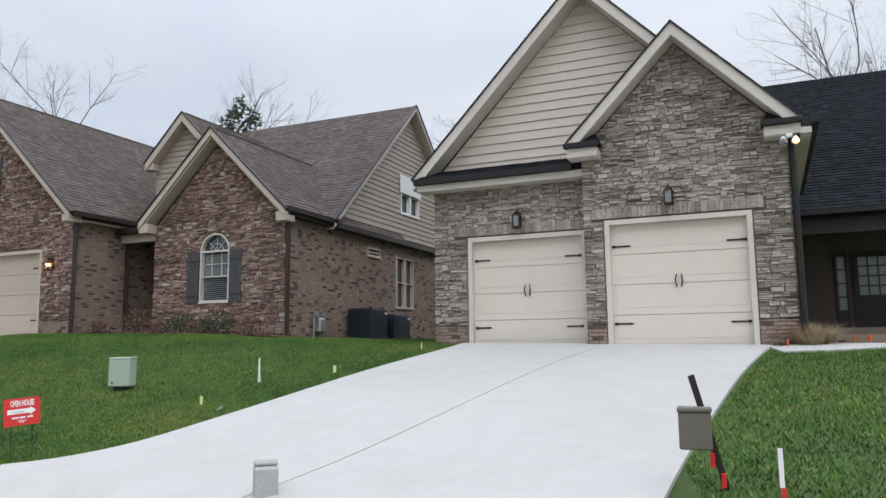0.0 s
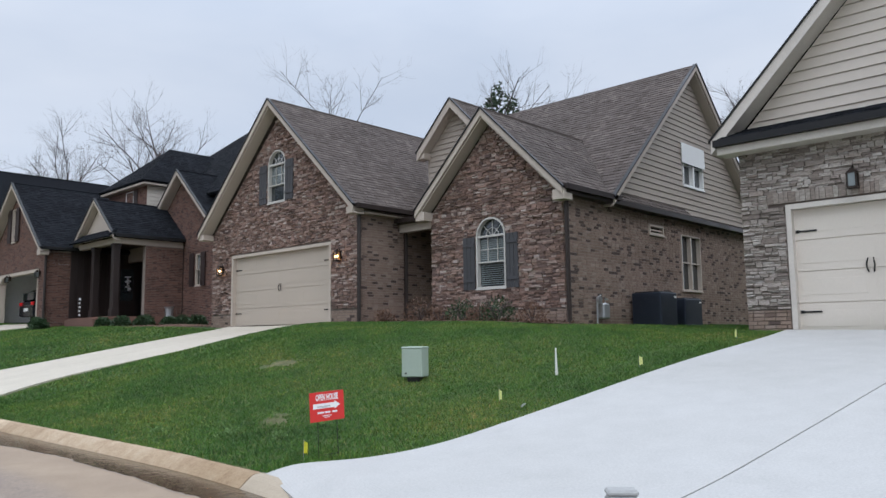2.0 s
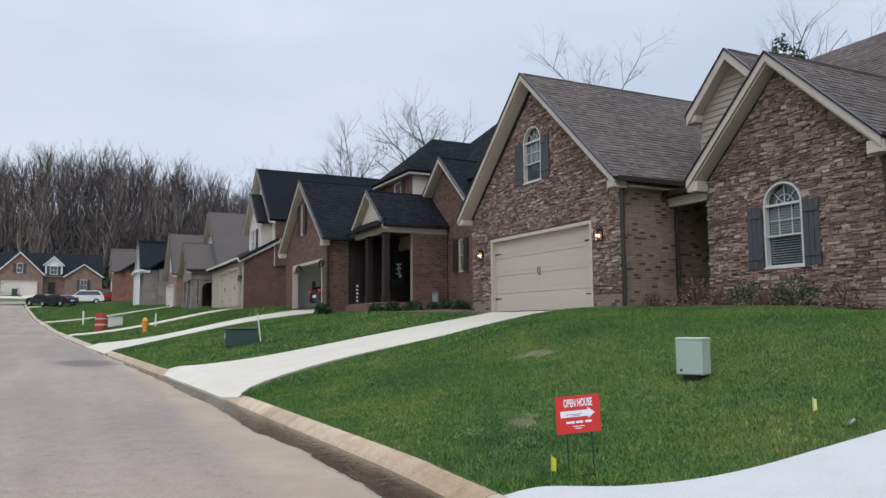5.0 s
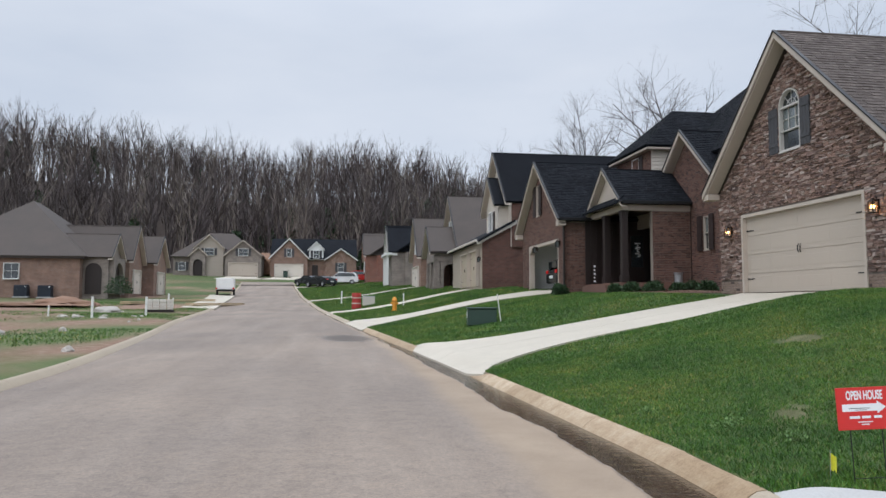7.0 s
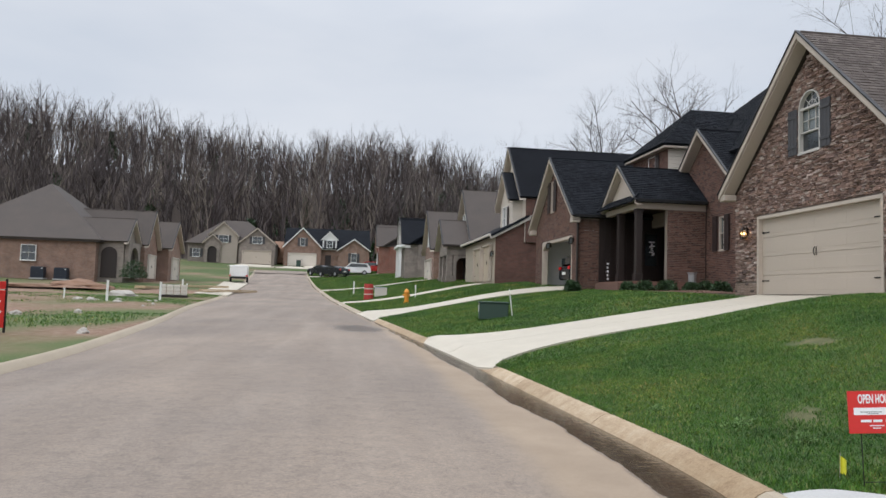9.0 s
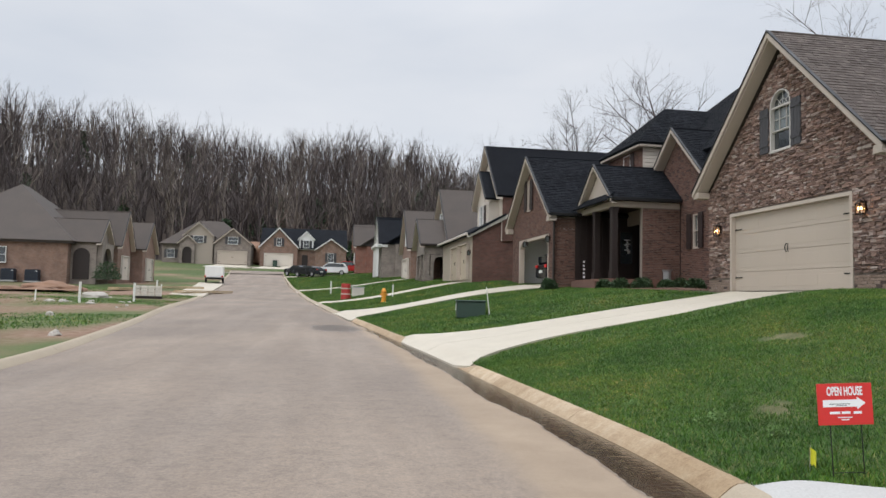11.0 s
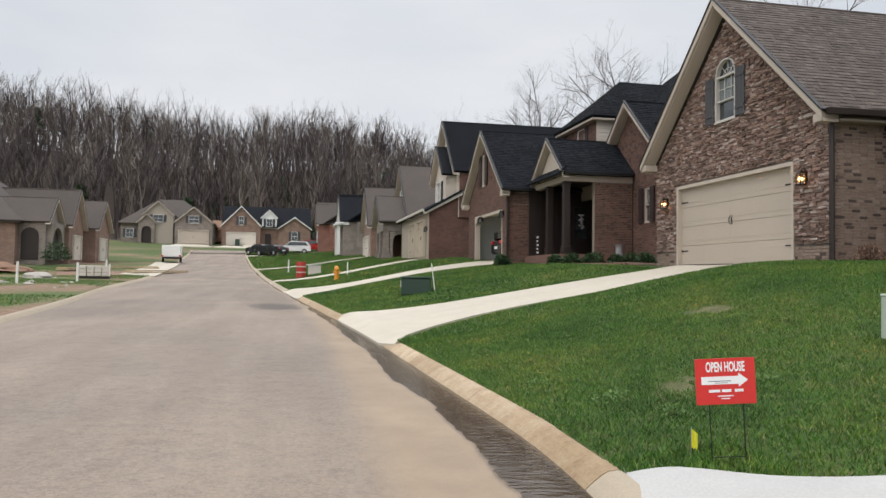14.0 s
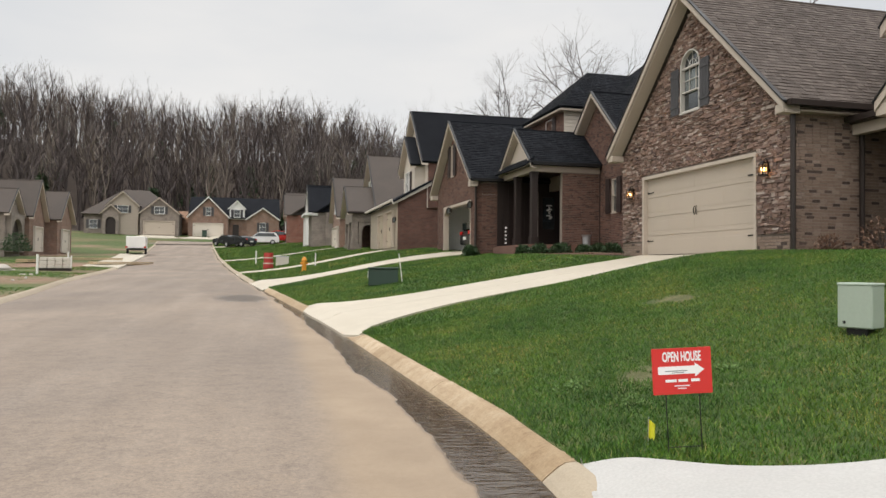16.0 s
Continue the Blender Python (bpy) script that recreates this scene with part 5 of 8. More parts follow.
def house_c():
    h = thing("house", "red-brown brick house with black shingles, dark posts and an open garage", "house", (-1.4, 17.2, 0.25), worldly=True)
    # garage block
    gx, y0, y1, yc, half, ze, za = -1.45, 17.15, 24.5, 20.85, 3.95, 3.45, 6.7
    fs = facing_street(gx)
    door = (18.08, 23.0)
    win = (20.75, 21.95, 4.05, 5.6)
    head = [(-door[0], 2.2), (-door[0] - 0.45, 2.5), (-door[1] + 0.45, 2.5), (-door[1], 2.2)]
    rim = [(-door[0] + 0.05, 2.24), (-door[0] - 0.45, 2.55), (-door[1] + 0.45, 2.55), (-door[1] - 0.05, 2.24)]
    g = [(-y1, 0), (-door[1] - 0.05, 0)] + rim[::-1] + [(-door[0] + 0.05, 0), (-y0, 0), (-y0, ze - 0.1), (-yc, za - 0.35), (-y1, ze - 0.1)]
    wl_ = rect(*yr(win[0] + 0.3, win[1] - 0.3), win[2], win[3])
    w = wall(h, "garage_front_wall", [g, wl_], fs, 0.25, MORTAR_C)
    field(w, "brick", [g, rect(-door[1] - 0.1, -door[0] + 0.1, -1, 2.62), wl_], fs, 0.068, (0.185, 0.185), 0.009, (0.010, 0.018), BRICK_C, seed=101)
    window(h, fs, *yr(win[0] + 0.3, win[1] - 0.3), win[2], win[3], grid=(1, 1), blinds=False, frame=TRIM)
    fw = fs @ Matrix.Translation((0, 0, 0.03))
    shutter(h, fw, *yr(win[1] - 0.28, win[1] + 0.15), win[2], win[3], SHUTTER_C)
    shutter(h, fw, *yr(win[0] - 0.15, win[0] + 0.28), win[2], win[3], SHUTTER_C)
    part("opening_trim", slab(bmesh.new(), [[(-door[1] - 0.1, 0.2), (-door[1], 0.2)] + head[::-1] + [(-door[0], 0.2), (-door[0] + 0.1, 0.2), (-door[0] + 0.1, 2.62), (-door[1] - 0.1, 2.62)]], fs, -0.25, 0.03), TRIM, h)
    ins = plain_material("garage_drywall", (0.80, 0.80, 0.79), 0.9)
    part("garage_back_wall", B(5.4, 5.6, y0, y1, 0, 3.2), ins, h)
    part("garage_inner_wall", B(gx + 0.25, 5.5, 23.9, 24.0, 0, 3.2), ins, h)
    part("garage_floor", B(gx + 0.05, 5.5, y0 + 0.2, y1 - 0.2, 0.15, 0.32), CONCRETE_WARM, h)
    part("garage_ceiling", B(gx + 0.25, 5.5, y0, y1, 2.75, 2.85), ins, h)
    so = facing_south(y0)
    w = wall(h, "garage_side_wall", [rect(gx, 2.6, 0, ze - 0.1)], so, 0.2, MORTAR_C)
    field(w, "brick", [rect(gx, 2.6, 0.0, ze - 0.15)], so, 0.068, (0.185, 0.185), 0.009, (0.010, 0.018), BRICK_C, singles=200, near=(-1, y0, 1.5), seed=102)
    # dark panel over the brick puts the porch's deep shade into colour
    pn = part("porch_shade_panel", B(-0.5, 2.56, 0.5, 3.37, 0.03, 0.06, m=so), DARKWOOD_AND_SHADE, h, "dark boarded panel standing in for deep porch shade")
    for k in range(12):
        part("board", B(-0.5 + 0.255 * k + 0.004, -0.5 + 0.255 * (k + 1) - 0.004, 0.5, 3.37, 0.06, 0.075, bevel=0.004, m=so), DARKWOOD_AND_SHADE, pn)
    wall(h, "garage_far_wall", [rect(-5.6, 1.4, 0, ze - 0.1)], frame_of((0, y1, 0), (-1, 0, 0), (0, 0, 1)), 0.2, MORTAR_C)
    gable_roof(h, gx - 0.35, 8.0, yc, half, ze, za, SHINGLE_C, seed=103)
    rakes(h, gx - 0.35, yc, half, ze, za, TRIM, w=0.15)
    for y in (yc - half + 0.2, yc + half - 0.2):
        part("eave_return", B(gx - 0.35, gx, y - 0.2, y + 0.2, ze - 0.32, ze - 0.08, bevel=0.01), TRIM, h)
    downpipe(h, gx - 0.05, y0 - 0.06, 0.2, ze - 0.2)
    gutter(h, (gx - 0.3, yc - half - 0.05, ze + 0.03), (0.6, yc - half - 0.05, ze + 0.03), BLACK)
    # wing with the tall gable
    wx, wy0, wy1, wc, wh, wze, wza = 2.6, 9.7, 17.0, 13.35, 3.9, 3.3, 6.72
    fw = facing_street(wx)
    win = (11.72, 12.22, 1.75, 3.06)
    g = [(-wy1, -0.2), (-wy0, -0.2), (-wy0, wze), (-wc, wza - 0.3), (-wy1, wze)]
    w = wall(h, "wing_front_wall", [g, rect(*yr(win[0], win[1]), win[2], win[3])], fw, 0.2, MORTAR_C)
    field(w, "brick", [g, rect(*yr(win[0] - 0.02, win[1] + 0.02), win[2] - 0.02, win[3] + 0.02)], fw, 0.068, (0.185, 0.185), 0.009, (0.010, 0.018), BRICK_C, singles=300, near=(wx, 12, 1.4), seed=104)
    window(h, fw, *yr(win[0], win[1]), win[2], win[3], grid=(2, 1), blinds=True, frame=TRIM, depth=0.0)
    fw = fw @ Matrix.Translation((0, 0, 0.03))
    shutter(h, fw, *yr(win[1] + 0.03, win[1] + 0.38), win[2] - 0.03, win[3] + 0.03, SHUTTER_C)
    shutter(h, fw, *yr(win[0] - 0.38, win[0] - 0.03), win[2] - 0.03, win[3] + 0.03, SHUTTER_C)
    gable_roof(h, wx - 0.35, 9.0, wc, wh, wze, wza, SHINGLE_C, seed=105)
    rakes(h, wx - 0.35, wc, wh, wze, wza, TRIM, w=0.14)
    wall(h, "wing_side_wall", [rect(wx, 12.0, -0.2, wze)], facing_south(wy0), 0.2, MORTAR_C)
    # porch
    px, py0, py1, pc, phf, pze, pza = -0.3, 13.3, 16.75, 15.0, 1.98, 3.72, 5.35
    part("porch_floor", B(-0.5, 2.6, 13.1, 17.1, 0.0, 0.50), BRICK_C, h, "brick porch step")
    part("porch_step", B(-0.9, -0.5, 13.6, 16.4, -0.1, 0.42), BRICK_C, h, "brick porch step")
    part("porch_beam_front", B(px, px + 0.25, py0 - 0.1, 17.1, 3.38, 3.62, bevel=0.01), TRIM, h)
    part("porch_beam_side", B(px + 0.25, 2.6, py0 - 0.1, py0 + 0.15, 3.38, 3.62, bevel=0.01), TRIM, h)
    part("porch_ceiling", B(px + 0.2, 2.6, py0, 17.1, 3.62, 3.66), DARKWOOD_AND_SHADE, h)
    for y in (13.42, 15.35):
        p = part("porch_post", B(px + 0.0, px + 0.26, y - 0.13, y + 0.13, 0.50, 3.38, bevel=0.015), DARKWOOD_AND_SHADE, h)
        part("post_base", B(px - 0.03, px + 0.29, y - 0.16, y + 0.16, 0.50, 0.8, bevel=0.01), DARKWOOD_AND_SHADE, p)
        part("post_cap", B(px - 0.03, px + 0.29, y - 0.16, y + 0.16, 3.26, 3.38, bevel=0.01), DARKWOOD_AND_SHADE, p)
    w = wall(h, "porch_end_wall", [rect(0.95, 2.58, 0.0, 3.38)], facing_south(13.22), 0.24, MORTAR_C)
    field(w, "brick", [rect(0.95, 2.56, 0.0, 3.36)], facing_south(13.22), 0.068, (0.185, 0.185), 0.009, (0.010, 0.018), BRICK_C, seed=121)
    gp = facing_street(px + 0.1)
    part("porch_gable", slab(bmesh.new(), [[(-16.7, 3.7), (-13.3, 3.7), (-15.0, 5.1)]], gp, -0.1, 0), TRIM, h)
    roof_plane(h, rect(-16.95, -13.05, 0, 0.50), frame_of((px - 0.38, 0, 3.62), (0, -1, 0), (0.45, 0, 0.42)), SHINGLE_C, thick=0.06, seed=111)
    # back wall coloured dark as well, for the shaded porch interior
    wall(h, "porch_back_wall", [rect(-17.1, -13.2, 0.6, 3.6)], facing_street(2.55), 0.1, DARKWOOD_AND_SHADE)
    gable_roof(h, px - 0.15, 4.6, pc, phf, pze, pza, SHINGLE_C, seed=106)
    rakes(h, px - 0.15, pc, phf, pze, pza, TRIM, w=0.12, soffit=0.25)
    gutter(h, (px - 0.1, pc - phf - 0.04, pze + 0.02), (2.5, pc - phf - 0.04, pze + 0.02), BLACK)
    df = facing_south(16.93)
    d = part("front_door", B(1.35, 2.3, 0.50, 2.85, 0.0, 0.08, m=df), DARKWOOD_AND_SHADE, h)
    part("door_pane", B(1.55, 2.1, 1.3, 2.7, 0.08, 0.09, m=df), GLASS, d)
    bm = bmesh.new()
    rnd = random.Random(5)
    for k in range(14):
        box(bm, 1.72 + rnd.uniform(0, 0.2), 1.80 + rnd.uniform(0, 0.2), 1.75 + k * 0.045, 1.80 + k * 0.045, 0.09, 0.12, m=df)
    part("door_wreath", bm, WHITE, d, "pale flower wreath")
    part("door_casing", B(1.2, 1.35, 0.50, 2.95, 0.0, 0.05, m=df), TRIM, h)
    # upper storey
    ux, uy0, uy1, uze = 1.95, 15.45, 19.4, 6.5
    w = wall(h, "upper_front_wall", [rect(*yr(uy0, uy1), 3.0, uze)], facing_street(ux), 0.2, MORTAR_C)
    field(w, "brick", [rect(*yr(uy0, uy1), 4.0, uze - 0.05)], facing_street(ux), 0.068, (0.185, 0.185), 0.009, (0.010, 0.018), BRICK_C, seed=107)
    window(h, facing_street(ux), *yr(16.7, 17.5), 5.2, 6.25, grid=(2, 1), blinds=False)
    shutter(h, facing_street(ux), *yr(16.3, 16.66), 5.2, 6.25, SHUTTER_C)
    w = wall(h, "upper_side_wall", [rect(ux + 0.02, 9.0, 3.0, uze)], facing_south(uy0), 0.2, SIDING_B)
    field(w, "siding_board", [rect(ux, 9.0, 3.6, uze)], facing_south(uy0), 0.16, (30, 30), 0, (0.03, 0.03), SIDING_B, tilt=0.75, seed=108, joined="siding_rest")
    hip_roof(h, ux - 0.38, 9.5, uy0 - 0.38, uy1 + 0.38, uze, 8.65, SHINGLE_C, seed=109)
    part("upper_eave", B(ux - 0.3, 9.0, uy0 - 0.3, uy1 + 0.3, uze - 0.18, uze - 0.01, bevel=0.01), TRIM, h)
    part("garage_near_lining", B(gx + 0.25, 5.4, y0 + 0.2, y0 + 0.24, 0.3, 2.75), ins, h)
    part("rear_storey", B(5.7, 13.0, 11.0, 23.0, 0.0, 6.0), BRICK_C, h)
    hip_roof(h, 2.9, 14.0, 10.8, 22.2, 5.6, 10.6, SHINGLE_C, seed=110)
    return h


house_c()


# ---- houses farther along the street ----
def brick_far_material(name, c0, c1, mortar):
    m, nd, lk, b = mat(name, 0.9)
    g = nd.new("ShaderNodeNewGeometry")
    sp = nd.new("ShaderNodeSeparateXYZ")
    lk.new(g.outputs["Position"], sp.inputs[0])
    cb = nd.new("ShaderNodeCombineXYZ")
    lk.new(math_of(nd, lk, "ADD", sp.outputs["X"], sp.outputs["Y"]), cb.inputs["X"])
    lk.new(sp.outputs["Z"], cb.inputs["Y"])
    br = nd.new("ShaderNodeTexBrick")
    lk.new(cb.outputs[0], br.inputs["Vector"])
    for key, v in (("Color1", (*c0, 1)), ("Color2", (*c1, 1)), ("Mortar", (*mortar, 1)), ("Scale", 1.0), ("Mortar Size", 0.008), ("Brick Width", 0.22), ("Row Height", 0.077)):
        br.inputs[key].default_value = v
    v = coords(nd, lk)
    w = noise_of(nd, lk, v, 1.5, 5)
    k = mix_of(nd, lk, br.outputs["Color"], ramp_of(nd, lk, w, [(0.3, (0.75,) * 3), (0.7, (1.15,) * 3)]), 1.0, "MULTIPLY")
    lk.new(k, b.inputs["Base Color"])
    bump_of(nd, lk, b, br.outputs["Fac"], -0.4, 0.01)
    return m


BRICK_FAR = brick_far_material("brick_far_brown", (0.20, 0.115, 0.085), (0.27, 0.165, 0.12), (0.27, 0.22, 0.19))
BRICK_RED = brick_far_material("brick_far_red", (0.22, 0.075, 0.05), (0.28, 0.11, 0.075), (0.28, 0.22, 0.19))
BRICK_DARK = brick_far_material("brick_far_dark", (0.10, 0.045, 0.035), (0.145, 0.065, 0.048), (0.12, 0.09, 0.075))
BRICK_GREY = brick_far_material("brick_far_grey", (0.20, 0.165, 0.145), (0.26, 0.22, 0.19), (0.27, 0.24, 0.21))


def gable_block(h, x0, x1, y0, y1, z0, ze, za, wallm, roofm, trim, over=0.35, front=None):
    """A block with its gable to the street (-x)."""
    yc, hf = (y0 + y1) / 2, (y1 - y0) / 2
    pk = za - (za - ze) * 0.12
    part("block_wall", slab(bmesh.new(), [[(-y1, z0), (-y0, z0), (-y0, ze), (-yc, pk), (-y1, ze)]], facing_street(x0), -(x1 - x0), 0), wallm, h)
    gable_roof(h, x0 - over, x1, yc, hf + 0.25, ze, za, roofm, shingles=False)
    rakes(h, x0 - over, yc, hf + 0.25, ze, za, trim, w=0.17, soffit=over)


def simple_window(h, m, a0, a1, b0, b1, shutters=None):
    w = window(h, m @ Matrix.Translation((0, 0, 0.125)), a0, a1, b0, b1, grid=(2, 1), blinds=False)
    if shutters:
        shutter(h, m, a0 - 0.45, a0 - 0.05, b0, b1, shutters)
        shutter(h, m, a1 + 0.05, a1 + 0.45, b0, b1, shutters)
    return w


def far_garage(h, m, a0, a1, b0, b1, material, trim, cols=8):
    return garage_door(h, m @ Matrix.Translation((0, 0, 0.17)), a0, a1, b0, b1, material, trim, cols=cols, panels=False)


def arch_entry(h, x, y0, y1, z0, material):
    """A stone porch front with a round-headed opening; a dark panel stands for the shaded room behind."""
    m = facing_street(x)
    part("porch_arch", slab(bmesh.new(), [rect(-y1, -y0, z0, z0 + 3.1), arch(-y1 + 0.45, -y0 - 0.45, z0 - 0.01, z0 + 2.7)], m, -0.4, 0), material, h)
    # dark arch-shaped panel fills the opening in place of real shade
    part("dark_entry", slab(bmesh.new(), [arch(-y1 + 0.46, -y0 - 0.46, z0, z0 + 2.69)], m, -0.385, -0.33), DARKWOOD_AND_SHADE, h)


def house_d():
    h = thing("house", "two-storey house with cream siding, dark brick and black shingles", "house", (-3, 28, 0.6), worldly=True)
    z0 = 0.3
    part("garage_block", B(-3.0, 6.0, 28.0, 38.6, z0, 3.35), BRICK_DARK, h, "dark brown brick garage block")
    fs = facing_street(-3.0)
    part("garage_front", B(-38.6, -28.0, z0, 3.3, 0.0, 0.03, m=fs), SIDING_D, h)
    fs = fs @ Matrix.Translation((0, 0, 0.03))
    far_garage(h, fs, -31.2, -28.7, 0.7, 2.9, DOOR_D, TRIM, cols=4)
    far_garage(h, fs, -34.4, -31.8, 0.7, 2.9, DOOR_D, TRIM, cols=4)
    roof_plane(h, rect(-38.9, -27.7, 0, 2.6), frame_of((-3.35, 0, 3.35), (0, -1, 0), (2.3, 0, 1.3)), SHINGLE_C, shingles=False)
    gutter(h, (-3.4, 38.7, 3.42), (-3.4, 27.8, 3.42), TRIM_B)
    bm = bmesh.new()
    beam(bm, (-3.4, 27.84, 3.28), (-0.9, 27.84, 4.62), 0.14, 0.2)
    part("side_rake", bm, TRIM_B, h)
    part("side_gable", slab(bmesh.new(), [[(-3.0, z0), (6.0, z0), (6.0, 5.6), (-1.2, 5.6), (-1.2, 4.45), (-3.0, 3.35)]], facing_south(27.98), -0.02, 0.04), BRICK_DARK, h)
    gable_block(h, -1.3, 8.0, 27.9, 34.6, 3.0, 5.7, 9.3, SIDING_B, SHINGLE_C, TRIM)
    part("upper_side", B(-1.25, 8.0, 27.82, 27.9, 3.0, 5.6), BRICK_DARK, h)
    gable_block(h, -1.9, 2.0, 28.6, 32.0, 3.0, 5.6, 7.5, SIDING_B, SHINGLE_C, TRIM, over=0.3)
    f2 = facing_street(-1.9)
    simple_window(h, f2, -30.7, -29.9, 3.9, 5.3, SHUTTER_C)
    hip_roof(h, 0.4, 9.8, 29.0, 40.0, 5.6, 9.0, SHINGLE_C, shingles=False)
    part("rear_block", B(1.0, 9.0, 34.0, 39.5, z0, 5.7), BRICK_DARK, h)
    return h


house_d()
wall_lantern((-3.02, 28.4, 2.3), (-1, 0, 0), False, "black lantern beside a cream garage door")


def house_e():
    h = thing("house", "brown brick house with a brown roof and stone porch", "house", (-3.5, 41, 0.9), worldly=True)
    z0 = 0.6
    # tall block, then the stone porch before it
    gable_block(h, -1.9, 10.0, 41.8, 50.5, z0, 4.0, 8.6, SIDING_A, SHINGLE_FAR, TRIM)
    part("main_front", B(-50.4, -41.9, z0, 3.9, 0.0, 0.05, m=facing_street(-1.9)), BRICK_FAR, h)
    part("main_side", B(-1.9, 10.0, z0, 3.9, 0.0, 0.05, m=facing_south(41.8)), BRICK_FAR, h)
    simple_window(h, facing_street(-1.9), -46.9, -45.5, 5.0, 6.5, SHUTTER_C)
    gable_block(h, -4.0, 1.0, 41.7, 46.4, 2.9, 3.6, 5.8, BRICK_GREY, SHINGLE_FAR, TRIM)
    gutter(h, (-4.3, 41.4, 3.66), (1.0, 41.4, 3.66))
    for y in (41.75, 44.0, 46.05):
        c = part("porch_column", B(-4.0, -3.55, y - 0.02, y + 0.4, z0, 2.9, bevel=0.02), BRICK_GREY, h, "square stone porch column")
        part("column_base", B(-4.06, -3.49, y - 0.08, y + 0.46, z0, 1.25, bevel=0.02), BRICK_GREY, c)
    part("porch_floor", B(-4.1, -1.95, 41.6, 46.5, z0 - 0.3, 0.85), MORTAR_SHADE, h)
    part("porch_ceiling", B(-3.95, -1.95, 41.75, 46.3, 2.84, 2.88), DARKWOOD_AND_SHADE, h)
    part("porch_side_arch", slab(bmesh.new(), [rect(-3.5, -1.95, 0.85, 2.9), arch(-3.25, -2.15, 0.84, 2.7)], facing_south(41.75), -0.3, 0.0), BRICK_GREY, h)
    d = part("dark_entry", B(-45.2, -44.0, 0.85, 2.75, 0.12, 0.16, m=facing_street(-1.9)), DARKWOOD_AND_SHADE, h)
    part("door_pane", B(-45.0, -44.2, 1.5, 2.6, 0.16, 0.17, m=facing_street(-1.9)), GLASS, d)
    # dark linings put the deep porch's shade into the wall colours
    part("shaded_entry_wall", B(-2.02, -1.96, 41.85, 46.3, 0.85, 2.84), DARKWOOD_AND_SHADE, h)
    part("porch_shade_lining", B(-3.5, -2.02, 46.2, 46.3, 0.85, 2.84), BRICK_DARK, h)
    # garage wing beyond
    gable_block(h, -3.9, 6.0, 51.4, 58.2, z0, 3.9, 7.7, BRICK_FAR, SHINGLE_FAR, TRIM)
    simple_window(h, facing_street(-3.9), -55.2, -54.4, 4.3, 5.7, SHUTTER_C)
    far_garage(h, facing_street(-3.9), -57.2, -52.4, 0.95, 3.1, DOOR_B, TRIM_B)


def house_far(base, z, stone, roof, label, white=False):
    h = thing("house", label, "house", (base[0], base[1], z), worldly=True)
    x, y = base
    part("body", B(x + 1.0, x + 12.0, y, y + 14.0, z - 0.4, z + 3.2), stone, h)
    gable_roof_y(h, y - 0.4, y + 14.4, x + 6.0, 6.0, z + 3.2, z + 7.2, roof, shingles=False)
    gable_block(h, x - 0.4, x + 5.0, y + 0.2, y + 5.0, z - 0.4, z + 3.2, z + 6.0, stone, roof, WHITE if white else TRIM)
    gable_block(h, x, x + 6.0, y + 7.0, y + 13.5, z - 0.4, z + 3.2, z + 7.0, stone, roof, WHITE if white else TRIM)
    far_garage(h, facing_street(x), -(y + 12.7), -(y + 7.9), z, z + 2.2, DOOR_B, TRIM_B)
    simple_window(h, facing_street(x), -(y + 10.6), -(y + 9.8), z + 3.6, z + 4.9, SHUTTER)
    if white:
        for k in range(3):
            part("porch_column", B(x - 1.0, x - 0.7, y + 0.4 + 2.0 * k, y + 0.7 + 2.0 * k, z - 0.3, z + 2.8, bevel=0.02), WHITE, h)
        part("porch_roof", B(x - 1.2, x + 0.2, y + 0.1, y + 5.2, z + 2.8, z + 3.05), WHITE, h)
    else:
        simple_window(h, facing_street(x - 0.4), -(y + 3.1), -(y + 2.1), z + 0.9, z + 2.4, SHUTTER)


house_e()
house_far((-5.2, 63.0), 1.9, BRICK_GREY, SHINGLE_C, "grey brick house with white porch columns and dark roof", white=True)
house_far((-7.0, 84.0), 2.9, BRICK_RED, SHINGLE_FAR, "red brick house with a brown roof")


